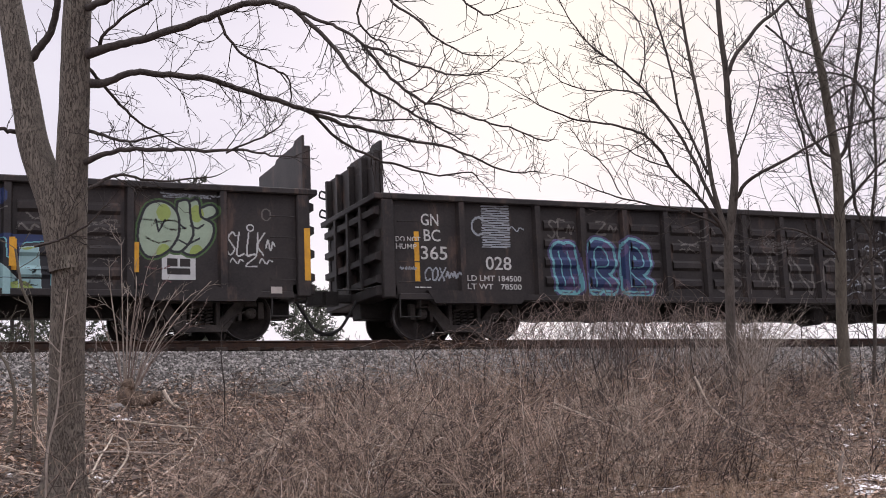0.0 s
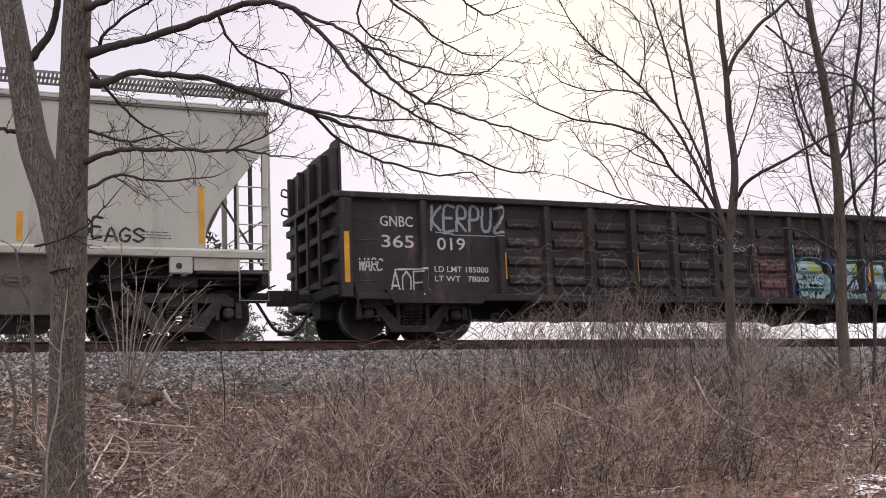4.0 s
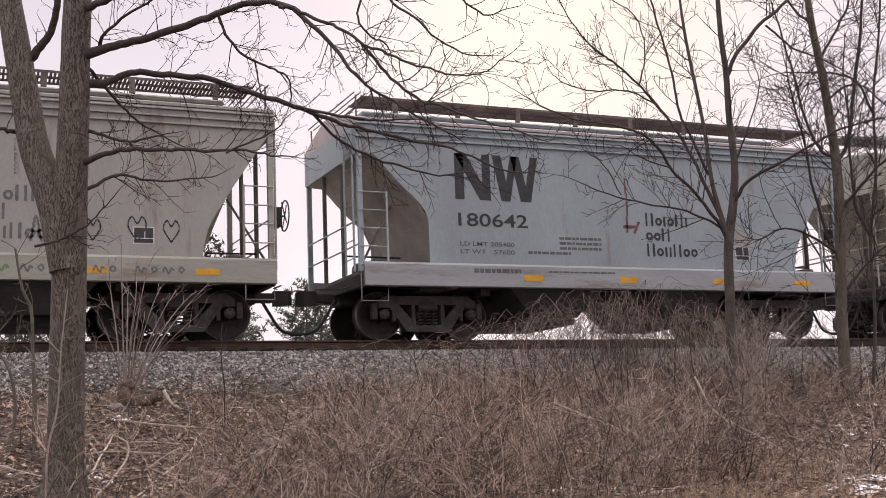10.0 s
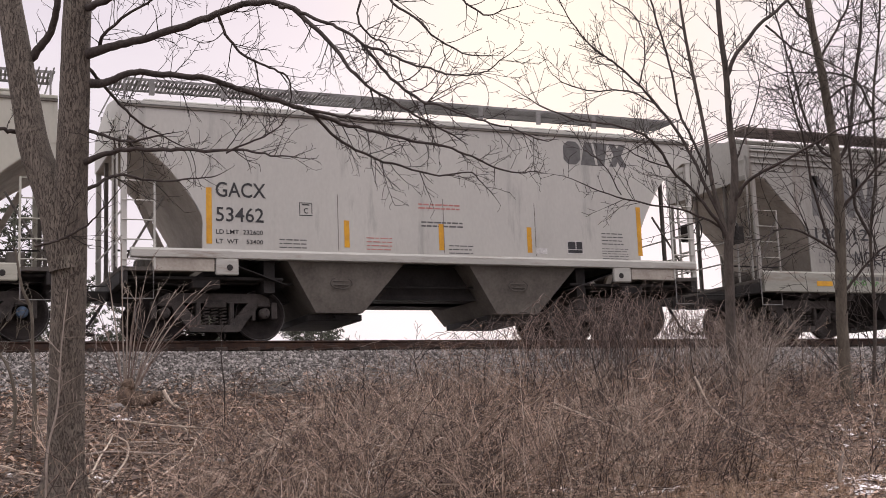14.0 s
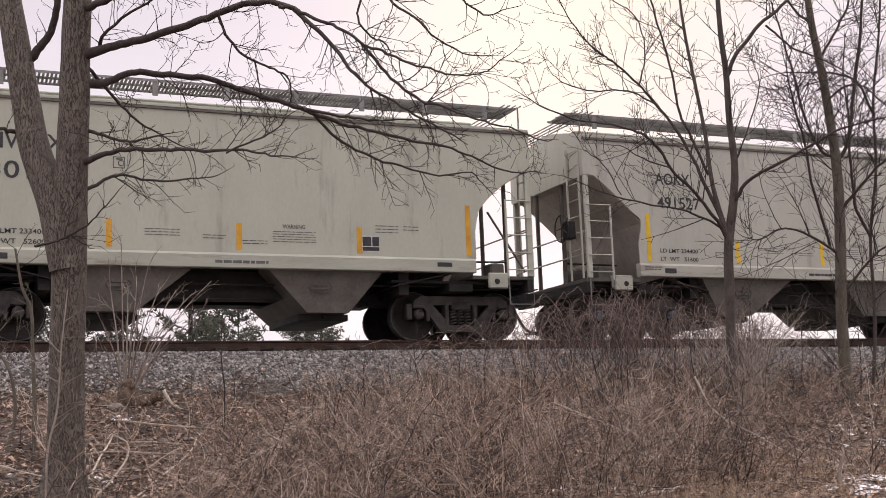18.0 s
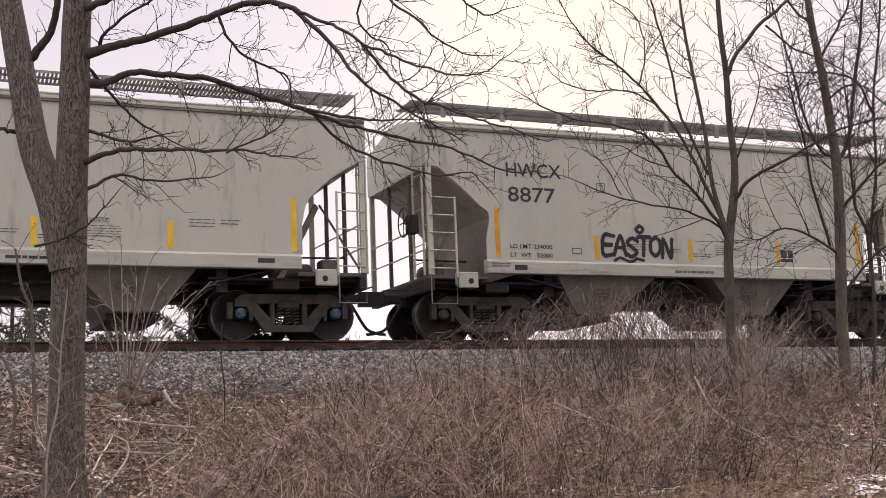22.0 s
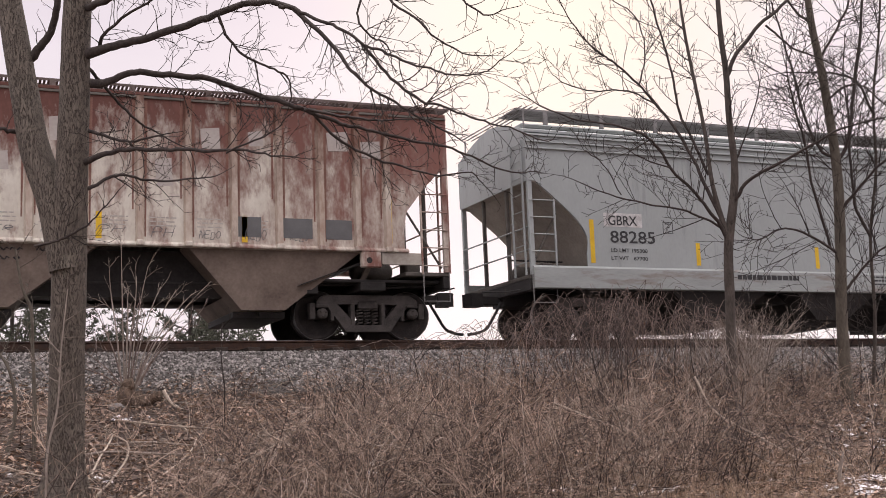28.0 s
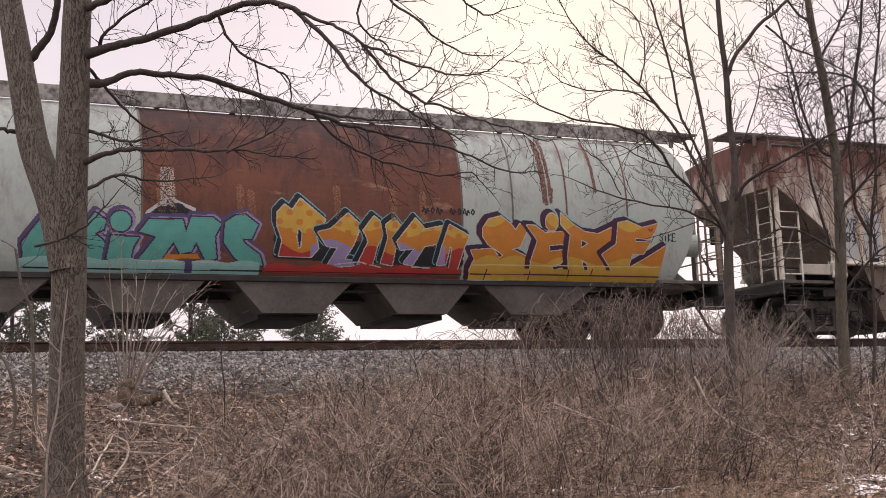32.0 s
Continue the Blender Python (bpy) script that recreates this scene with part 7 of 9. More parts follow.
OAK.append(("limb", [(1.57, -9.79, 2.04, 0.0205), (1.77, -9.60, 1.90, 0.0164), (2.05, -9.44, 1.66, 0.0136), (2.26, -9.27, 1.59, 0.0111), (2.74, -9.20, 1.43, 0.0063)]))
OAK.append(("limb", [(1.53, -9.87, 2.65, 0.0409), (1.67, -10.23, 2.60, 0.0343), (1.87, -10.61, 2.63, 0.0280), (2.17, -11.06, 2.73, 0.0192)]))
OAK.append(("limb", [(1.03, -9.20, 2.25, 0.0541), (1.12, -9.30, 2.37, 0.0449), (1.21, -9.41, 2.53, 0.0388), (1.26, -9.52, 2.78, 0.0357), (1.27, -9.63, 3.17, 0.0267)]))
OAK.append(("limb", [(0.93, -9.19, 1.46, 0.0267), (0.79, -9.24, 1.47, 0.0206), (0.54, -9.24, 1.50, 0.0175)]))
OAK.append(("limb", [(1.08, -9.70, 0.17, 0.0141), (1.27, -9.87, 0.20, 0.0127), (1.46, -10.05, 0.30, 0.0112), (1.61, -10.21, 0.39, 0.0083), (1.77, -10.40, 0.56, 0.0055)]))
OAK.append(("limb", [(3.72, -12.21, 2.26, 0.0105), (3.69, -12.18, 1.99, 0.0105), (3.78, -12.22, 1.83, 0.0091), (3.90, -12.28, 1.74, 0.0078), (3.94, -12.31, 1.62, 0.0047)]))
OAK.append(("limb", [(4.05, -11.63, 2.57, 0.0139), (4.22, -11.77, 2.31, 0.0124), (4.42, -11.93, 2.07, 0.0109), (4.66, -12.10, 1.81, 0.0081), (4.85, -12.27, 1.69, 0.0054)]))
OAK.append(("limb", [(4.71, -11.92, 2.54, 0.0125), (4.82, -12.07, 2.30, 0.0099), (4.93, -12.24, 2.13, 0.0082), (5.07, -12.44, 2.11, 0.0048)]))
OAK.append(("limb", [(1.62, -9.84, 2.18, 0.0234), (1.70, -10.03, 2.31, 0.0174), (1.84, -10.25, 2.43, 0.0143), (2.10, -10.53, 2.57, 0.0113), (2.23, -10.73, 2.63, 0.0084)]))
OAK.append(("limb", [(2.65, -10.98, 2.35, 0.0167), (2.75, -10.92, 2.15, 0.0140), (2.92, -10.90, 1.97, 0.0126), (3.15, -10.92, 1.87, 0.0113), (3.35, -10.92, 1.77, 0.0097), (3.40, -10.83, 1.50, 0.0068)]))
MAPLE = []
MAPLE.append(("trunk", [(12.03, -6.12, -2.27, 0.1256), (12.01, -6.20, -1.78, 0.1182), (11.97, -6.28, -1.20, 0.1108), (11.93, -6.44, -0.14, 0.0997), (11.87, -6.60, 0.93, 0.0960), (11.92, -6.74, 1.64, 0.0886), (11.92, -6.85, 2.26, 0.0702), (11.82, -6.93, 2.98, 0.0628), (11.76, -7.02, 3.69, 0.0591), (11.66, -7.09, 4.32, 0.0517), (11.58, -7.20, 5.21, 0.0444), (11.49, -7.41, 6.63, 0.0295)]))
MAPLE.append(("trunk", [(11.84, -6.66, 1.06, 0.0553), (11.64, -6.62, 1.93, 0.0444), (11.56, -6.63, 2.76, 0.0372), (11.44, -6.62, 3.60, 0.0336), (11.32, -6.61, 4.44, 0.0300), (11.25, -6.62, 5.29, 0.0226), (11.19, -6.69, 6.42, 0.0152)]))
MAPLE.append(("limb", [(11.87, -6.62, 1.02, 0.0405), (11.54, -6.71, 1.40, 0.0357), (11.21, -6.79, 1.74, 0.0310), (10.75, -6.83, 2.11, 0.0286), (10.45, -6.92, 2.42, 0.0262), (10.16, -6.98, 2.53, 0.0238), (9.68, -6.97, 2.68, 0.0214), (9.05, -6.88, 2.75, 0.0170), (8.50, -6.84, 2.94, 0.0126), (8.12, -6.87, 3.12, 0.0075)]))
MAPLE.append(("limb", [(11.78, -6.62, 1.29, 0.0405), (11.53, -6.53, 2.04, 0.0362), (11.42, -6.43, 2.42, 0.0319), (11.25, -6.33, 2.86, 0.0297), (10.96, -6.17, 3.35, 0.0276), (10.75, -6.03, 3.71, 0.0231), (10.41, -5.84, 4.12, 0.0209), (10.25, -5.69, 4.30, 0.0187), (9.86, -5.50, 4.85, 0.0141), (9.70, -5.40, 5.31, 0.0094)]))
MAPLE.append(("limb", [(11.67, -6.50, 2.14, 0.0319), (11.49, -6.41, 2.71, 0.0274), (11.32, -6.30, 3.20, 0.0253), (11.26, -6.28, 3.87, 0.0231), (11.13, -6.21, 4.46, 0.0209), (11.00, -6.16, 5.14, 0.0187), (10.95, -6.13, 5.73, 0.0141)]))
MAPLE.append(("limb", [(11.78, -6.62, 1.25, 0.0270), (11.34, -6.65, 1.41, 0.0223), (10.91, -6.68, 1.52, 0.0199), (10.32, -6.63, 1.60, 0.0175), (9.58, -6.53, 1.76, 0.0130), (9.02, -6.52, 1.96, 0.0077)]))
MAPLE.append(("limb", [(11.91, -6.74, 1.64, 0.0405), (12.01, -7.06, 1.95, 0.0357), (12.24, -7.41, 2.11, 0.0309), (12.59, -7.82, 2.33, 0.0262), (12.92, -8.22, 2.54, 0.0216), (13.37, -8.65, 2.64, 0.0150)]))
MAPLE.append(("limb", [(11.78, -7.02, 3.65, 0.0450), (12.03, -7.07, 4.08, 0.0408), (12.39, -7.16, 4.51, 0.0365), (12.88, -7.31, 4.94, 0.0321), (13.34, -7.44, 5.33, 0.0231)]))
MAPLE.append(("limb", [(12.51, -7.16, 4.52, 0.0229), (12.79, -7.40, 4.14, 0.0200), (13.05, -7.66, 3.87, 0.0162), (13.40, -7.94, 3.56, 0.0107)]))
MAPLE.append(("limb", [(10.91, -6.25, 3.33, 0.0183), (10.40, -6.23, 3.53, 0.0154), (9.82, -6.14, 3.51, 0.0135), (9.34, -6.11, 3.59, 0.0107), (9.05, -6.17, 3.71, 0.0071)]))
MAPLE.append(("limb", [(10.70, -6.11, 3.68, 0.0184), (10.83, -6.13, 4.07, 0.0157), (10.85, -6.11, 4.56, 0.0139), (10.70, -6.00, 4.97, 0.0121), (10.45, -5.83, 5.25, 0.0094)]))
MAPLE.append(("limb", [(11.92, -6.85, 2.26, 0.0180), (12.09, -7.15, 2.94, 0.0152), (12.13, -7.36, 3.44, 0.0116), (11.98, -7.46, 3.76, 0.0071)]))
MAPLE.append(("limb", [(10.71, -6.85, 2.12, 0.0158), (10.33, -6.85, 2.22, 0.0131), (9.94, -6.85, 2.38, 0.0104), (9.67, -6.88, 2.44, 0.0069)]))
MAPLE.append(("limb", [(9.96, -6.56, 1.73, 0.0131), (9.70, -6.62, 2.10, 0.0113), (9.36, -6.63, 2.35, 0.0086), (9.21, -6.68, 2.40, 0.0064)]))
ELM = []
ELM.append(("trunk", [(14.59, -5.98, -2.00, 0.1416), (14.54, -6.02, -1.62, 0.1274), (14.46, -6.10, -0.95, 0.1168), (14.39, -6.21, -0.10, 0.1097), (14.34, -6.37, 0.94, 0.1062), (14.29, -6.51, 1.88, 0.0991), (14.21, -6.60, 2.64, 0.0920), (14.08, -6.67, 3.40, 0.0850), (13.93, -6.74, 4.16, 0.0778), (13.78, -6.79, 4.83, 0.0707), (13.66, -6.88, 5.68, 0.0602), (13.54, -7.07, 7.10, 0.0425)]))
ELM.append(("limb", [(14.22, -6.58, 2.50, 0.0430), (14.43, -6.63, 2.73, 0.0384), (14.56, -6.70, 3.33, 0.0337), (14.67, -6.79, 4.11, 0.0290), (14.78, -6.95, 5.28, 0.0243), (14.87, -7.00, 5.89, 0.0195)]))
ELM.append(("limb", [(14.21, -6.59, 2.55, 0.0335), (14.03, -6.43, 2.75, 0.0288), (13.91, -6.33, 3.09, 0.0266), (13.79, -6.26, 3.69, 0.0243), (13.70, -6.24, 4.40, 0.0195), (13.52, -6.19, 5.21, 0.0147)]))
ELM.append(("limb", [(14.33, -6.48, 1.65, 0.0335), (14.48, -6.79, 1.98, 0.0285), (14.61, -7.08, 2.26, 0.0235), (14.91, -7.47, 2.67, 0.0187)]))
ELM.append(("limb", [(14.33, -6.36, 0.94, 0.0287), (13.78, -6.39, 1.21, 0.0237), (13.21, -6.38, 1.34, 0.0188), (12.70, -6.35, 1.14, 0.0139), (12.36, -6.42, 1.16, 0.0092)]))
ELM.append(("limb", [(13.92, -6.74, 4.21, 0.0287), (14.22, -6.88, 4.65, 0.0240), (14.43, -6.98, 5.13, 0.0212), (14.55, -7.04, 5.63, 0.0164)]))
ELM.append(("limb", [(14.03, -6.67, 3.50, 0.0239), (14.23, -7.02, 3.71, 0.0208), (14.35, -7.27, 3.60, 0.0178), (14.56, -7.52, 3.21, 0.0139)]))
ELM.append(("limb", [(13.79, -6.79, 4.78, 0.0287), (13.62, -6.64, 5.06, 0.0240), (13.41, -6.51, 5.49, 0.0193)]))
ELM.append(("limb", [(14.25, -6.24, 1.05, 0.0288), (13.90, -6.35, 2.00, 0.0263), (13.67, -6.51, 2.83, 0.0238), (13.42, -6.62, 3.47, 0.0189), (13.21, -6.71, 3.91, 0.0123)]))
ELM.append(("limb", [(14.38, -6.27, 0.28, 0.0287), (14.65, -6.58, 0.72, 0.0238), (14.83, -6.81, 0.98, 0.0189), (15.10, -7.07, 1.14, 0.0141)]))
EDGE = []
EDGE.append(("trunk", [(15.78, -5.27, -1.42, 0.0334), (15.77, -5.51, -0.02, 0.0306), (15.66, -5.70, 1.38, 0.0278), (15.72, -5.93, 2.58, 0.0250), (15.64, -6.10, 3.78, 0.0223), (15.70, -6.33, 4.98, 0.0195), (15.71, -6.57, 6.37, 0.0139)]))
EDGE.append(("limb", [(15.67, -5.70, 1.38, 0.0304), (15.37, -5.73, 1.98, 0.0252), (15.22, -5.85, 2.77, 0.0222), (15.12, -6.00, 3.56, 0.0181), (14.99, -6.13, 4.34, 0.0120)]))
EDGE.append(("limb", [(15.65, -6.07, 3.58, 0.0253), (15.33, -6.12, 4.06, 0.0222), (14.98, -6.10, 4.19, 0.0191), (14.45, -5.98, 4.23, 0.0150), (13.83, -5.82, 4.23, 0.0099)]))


def slimmed(limbs, k):
    return [(kind, [(x, y, z, r * k) for x, y, z, r in rows]) for kind, rows in limbs]


def grow(s, p, d, length, r, level, rnd, spread=0.75, up=0.12, stop=0.0027, bend=0.07, often=0.6):
    """A gently bowed twig whose side twigs leave it by turns to either side."""
    n = max(3, min(9, int(length / 0.055)))
    pts, q = [p], p.copy()
    d = d.normalized()
    bow = Vector((rnd.gauss(0, bend), rnd.gauss(0, bend), rnd.gauss(0, bend)))
    axis = d.cross(Vector((rnd.gauss(0, 1), rnd.gauss(0, 1), rnd.gauss(0, 1))))
    axis = axis.normalized() if axis.length > 0.05 else Vector((0, 1, 0))
    kids, sign = [], rnd.choice((-1, 1))
    for i in range(n):
        d = (d + bow + Vector((rnd.gauss(0, bend), rnd.gauss(0, bend), rnd.gauss(0, bend) + up * 0.12))).normalized()
        q = q + d * (length / n)
        pts.append(q.copy())
        if level > 0 and i > 0 and rnd.random() < often:
            kids.append((q.copy(), d.copy(), i / n, sign))
            sign = -sign
    s.tube(pts, r, max(stop * 0.8, r * 0.4), 4 if r > 0.008 else 3, cap=False)
    for q, d, t, sg in kids:
        side = axis * sg + Vector((rnd.gauss(0, 0.35), rnd.gauss(0, 0.35), rnd.gauss(0, 0.35)))
        side = side - d * side.dot(d)
        if side.length < 0.1:
            continue
        e = d * rnd.uniform(0.5, 0.9) + side.normalized() * spread + Vector((0, 0, up))
        grow(s, q, e, max(0.03, length * rnd.uniform(0.22, 0.52) * (1.15 - 0.6 * t)), max(stop, r * rnd.uniform(0.5, 0.7)), level - 1, rnd, spread, up, stop, bend, often)


def tree(limbs, label, seed, density, twig_len, levels=2, low=0.45, flat=0.6, up=0.12, trunk_density=0.0, twig_mat="twig", skip=0.0, thin=0.003, bark="bark", bend=0.07, often=0.6):
    rnd = random.Random(seed)
    base = Vector(limbs[0][1][0][:3])
    ob = empty("tree", pose(*base), label, "tree", "bare trees by the railway")
    crown = Soup()
    for kind, rows in limbs:
        pts = smooth_line([Vector(q[:3]) - base for q in rows], 5)
        rad = [q[3] for q in rows]
        rs = []
        for i in range(len(rows) - 1):
            rs += [rad[i] + (rad[i + 1] - rad[i]) * k / 5 for k in range(5)]
        rs.append(rad[-1])
        big = kind == "trunk"
        if not big:
            # small kinks, as real limbs have at every fork
            off = Vector((0, 0, 0))
            for i in range(1, len(pts)):
                off = off * 0.8 + Vector((rnd.gauss(0, 1), rnd.gauss(0, 1), rnd.gauss(0, 1))) * 0.008
                pts[i] = pts[i] + off
        s = Soup()
        sides = 30 if big else (9 if rad[0] > 0.02 else 6)
        k = len(pts)
        up_ref = Vector((0.31, 0.22, 0.92)) if not big else Vector((0.9, 0.4, 0.05))
        for i, p in enumerate(pts):
            d = (pts[min(i + 1, k - 1)] - pts[max(i - 1, 0)]).normalized()
            a = d.cross(up_ref).normalized()
            b = d.cross(a)
            for j in range(sides):
                w = 2 * math.pi * j / sides
                r = rs[i]
                if big:
                    r *= 1 + 0.05 * noise.noise((math.cos(w) * 1.6, math.sin(w) * 1.6, p.z * 1.1 + seed)) + 0.05 * noise.noise((math.cos(w) * 6, math.sin(w) * 6, p.z * 3.0 + seed))
                    r *= 1 + 0.30 * max(0, 1 - p.z / 0.5) ** 2 * (0.7 + 0.5 * math.cos(4 * w + seed))
                q = p + a * (r * math.cos(w)) + b * (r * math.sin(w))
                s.v.append((q.x, q.y, q.z))
        for i in range(k - 1):
            for j in range(sides):
                j2 = (j + 1) % sides
                s.f.append((i * sides + j, i * sides + j2, (i + 1) * sides + j2, (i + 1) * sides + j))
        s.f.append(tuple((k - 1) * sides + j for j in range(sides)))
        s.mesh("trunk" if big else "limb", bark if big else "limb_bark", ob, smooth=True)
        # side twigs along the limb
        den = trunk_density if big else density
        length = sum((pts[i + 1] - pts[i]).length for i in range(k - 1))
        n = int(length * den)
        for _ in range(n):
            t = rnd.uniform(low if big else 0.16 + skip, 1.0)
            i = min(int(t * (k - 1)), k - 2)
            p = pts[i].lerp(pts[i + 1], rnd.random())
            d = (pts[i + 1] - pts[i]).normalized()
            side = Vector((rnd.gauss(0, 1), rnd.gauss(0, flat), rnd.gauss(0, 1)))
            side = (side - d * side.dot(d))
            if side.length < 0.1:
                continue
            e = d * rnd.uniform(0.35, 0.9) + side.normalized() * 0.8 + Vector((0, 0, up))
            r = min(rs[i] * 0.55, rnd.uniform(0.0042, 0.0085) * (thin / 0.003) ** 0.6)
            grow(crown, p, e, twig_len * rnd.uniform(0.45, 1.25) * (1.15 - 0.55 * t), r, levels, rnd, up=up, stop=thin, bend=bend, often=often)
        if not big:
            grow(crown, pts[-1], pts[-1] - pts[-2], twig_len * 0.5, max(0.003, rs[-1]), levels, rnd, up=up, stop=thin, bend=bend, often=often)
    crown.mesh("crown", twig_mat, ob, "tangle of fine bare twigs", kind="stuff")
    return ob


M["smooth_bark"] = material("thin_olive_brown_bark", (0.165, 0.142, 0.112), (0.08, 0.067, 0.053), 0.92, stretch=(7, 7, 2.5), scale=1.8, fine=6, bump=0.5, spread=0.7, third=(0.10, 0.082, 0.066), third_at=0.64, third_scale=0.9, dist=0.02)
M["slim_bark"] = material("dark_grey_brown_bark", (0.12, 0.101, 0.086), (0.055, 0.045, 0.039), 0.92, stretch=(9, 9, 3), scale=1.8, fine=6, bump=0.6, spread=0.6, dist=0.02)
M["limb_bark"] = material("dark_limb_bark", (0.085, 0.068, 0.06), (0.042, 0.034, 0.031), 0.92, stretch=(9, 9, 9), scale=2, fine=6, bump=0.5)
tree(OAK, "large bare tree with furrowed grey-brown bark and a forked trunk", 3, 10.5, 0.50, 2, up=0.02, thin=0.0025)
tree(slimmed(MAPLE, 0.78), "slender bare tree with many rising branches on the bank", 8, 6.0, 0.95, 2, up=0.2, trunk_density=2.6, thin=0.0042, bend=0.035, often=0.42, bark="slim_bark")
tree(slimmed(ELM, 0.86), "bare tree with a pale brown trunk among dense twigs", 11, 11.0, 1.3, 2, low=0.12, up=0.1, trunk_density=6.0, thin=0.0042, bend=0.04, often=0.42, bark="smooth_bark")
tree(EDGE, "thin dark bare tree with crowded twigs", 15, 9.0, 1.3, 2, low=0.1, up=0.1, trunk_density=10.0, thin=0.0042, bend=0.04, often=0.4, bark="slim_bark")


def pine_mesh(seed, height, width):
    rnd = random.Random(seed)
    trunk, crown = Soup(), Soup()
    trunk.tube([Vector((0, 0, 0)), Vector((0.03, 0, height * 0.5)), Vector((0, 0.02, height * 0.97))], 0.09, 0.015, 7)
    tiers = int(height / 0.26)
    for k in range(tiers):
        t = k / tiers
        z = 0.25 + (height - 0.3) * t
        reach = width * (1 - t) ** 0.45 * rnd.uniform(0.65, 1.1) + 0.1
        for b in range(rnd.randint(4, 6)):
            a = rnd.uniform(0, 2 * math.pi)
            L = reach * rnd.uniform(0.55, 1.1)
            d = Vector((math.cos(a), math.sin(a), rnd.uniform(0.15, 0.6)))
            p0 = Vector((0, 0, z))
            p1 = p0 + d.normalized() * L
            trunk.tube([p0, p0.lerp(p1, 0.5) - Vector((0, 0, 0.03)), p1], 0.014, 0.004, 3, cap=False)
            for j in range(int(4 + L * 13)):
                c = p0.lerp(p1, rnd.uniform(0.3, 1.05)) + Vector((rnd.gauss(0, 0.06), rnd.gauss(0, 0.06), rnd.gauss(0, 0.05)))
                for q in range(3):
                    u = Vector((rnd.gauss(0, 1), rnd.gauss(0, 1), rnd.gauss(0.6, 1))).normalized() * rnd.uniform(0.10, 0.20)
                    w = u.cross(Vector((rnd.gauss(0, 1), rnd.gauss(0, 1), rnd.gauss(0, 1)))).normalized() * 0.026
                    i = len(crown.v)
                    crown.v += [tuple(c - w), tuple(c + w), tuple(c + u)]
                    crown.f.append((i, i + 1, i + 2))
    return trunk, crown


def pines():
    spots = [(2.8, 17.5, 1.17, 0), (5.2, 20.0, 0.86, 1), (8.3, 17.5, 1.14, 0), (10.4, 23.0, 0.8, 1), (13.2, 20.5, 1.02, 1), (14.9, 24.0, 0.78, 0), (16.2, 22.0, 0.62, 1), (4.0, 25, 0.8, 0), (6.8, 24.5, 0.75, 1), (11.9, 25.5, 0.74, 0), (3.6, 19, 0.62, 1), (6.6, 19.5, 0.7, 0), (7.4, 21.5, 0.66, 1), (9.4, 20.0, 0.62, 0), (11.4, 21.0, 0.66, 1), (12.4, 19.6, 0.58, 0), (14.2, 22.0, 0.6, 0), (1.4, 18.5, 0.9, 1)]
    first = {}
    for x, y, k, kind in spots:
        m = pose(x, y, ground_z(x, y) - 0.02, 0, 0, x * 77 % 360) @ Matrix.Scale(k, 4)
        if kind not in first:
            ob = empty("pine_tree", m, "young dark green pine standing beyond the tracks", "tree", "pines beyond the tracks")
            a, b = pine_mesh(20 + kind, 6.4, 2.0 + 0.3 * kind)
            a.mesh("trunk", "twig", ob)
            b.mesh("crown", "needle", ob, "open crown of needle tufts", kind="stuff")
            first[kind] = ob
        else:
            copy_thing(first[kind], m)
    # bare bushes under the pines
    rnd = random.Random(4)
    for x, y in ((4.2, 13.5), (5.4, 12.8), (6.4, 14.0), (8.0, 13.4), (9.4, 14.2), (12.6, 13.6), (1.5, 13.2), (2.8, 13.0)):
        s = Soup()
        for _ in range(26):
            d = Vector((rnd.gauss(0, 0.5), rnd.gauss(0, 0.4), 1))
            grow(s, Vector((rnd.gauss(0, 0.35), rnd.gauss(0, 0.3), 0)), d, rnd.uniform(1.6, 2.7), 0.011, 2, rnd, up=0.2, stop=0.005)
        ob = tagged(s.mesh("bare_bush", "cane"), "leafless brown bush beyond the tracks", "bush", "bushes beyond the tracks")
        ob.matrix_basis = pose(x, y, ground_z(x, y) - 0.02)


pines()


# ---- undergrowth ----
M["brush_dark"] = material("dark_brush_bark", (0.085, 0.06, 0.051), (0.035, 0.025, 0.021), 0.85, scale=2, fine=20, bump=0.1, by_island=0.4)
M["bramble"] = material("grey_bramble_cane", (0.23, 0.175, 0.15), (0.11, 0.08, 0.068), 0.85, scale=2, fine=20, bump=0.1, by_island=0.65)
M["stump_wood"] = material("weathered_stump_wood", (0.20, 0.14, 0.10), (0.06, 0.042, 0.03), 0.9, stretch=(9, 9, 3), scale=2, fine=8, bump=0.9, dist=0.03)
M["rock_grey"] = material("rounded_grey_rock", (0.24, 0.22, 0.205), (0.12, 0.108, 0.10), 0.9, scale=9, fine=40, bump=0.5)
M["withered"] = material("withered_leaf", (0.34, 0.215, 0.14), (0.17, 0.105, 0.068), 0.85, scale=3, fine=20, bump=0.1, by_island=0.5)
M["tan_grass"] = material("tan_dry_grass", (0.47, 0.345, 0.245), (0.27, 0.185, 0.125), 0.9, scale=2, fine=20, bump=0.1, by_island=0.5)
M["shoot"] = material("grey_brown_shoot", (0.36, 0.30, 0.25), (0.19, 0.155, 0.13), 0.85, scale=4, fine=25, bump=0.2, by_island=0.2)
def sight_line(y):
    """Height at which the brush tops off, just under the rail as one looks up the bank."""
    return -1.893 + (y + 22.3) * 0.082


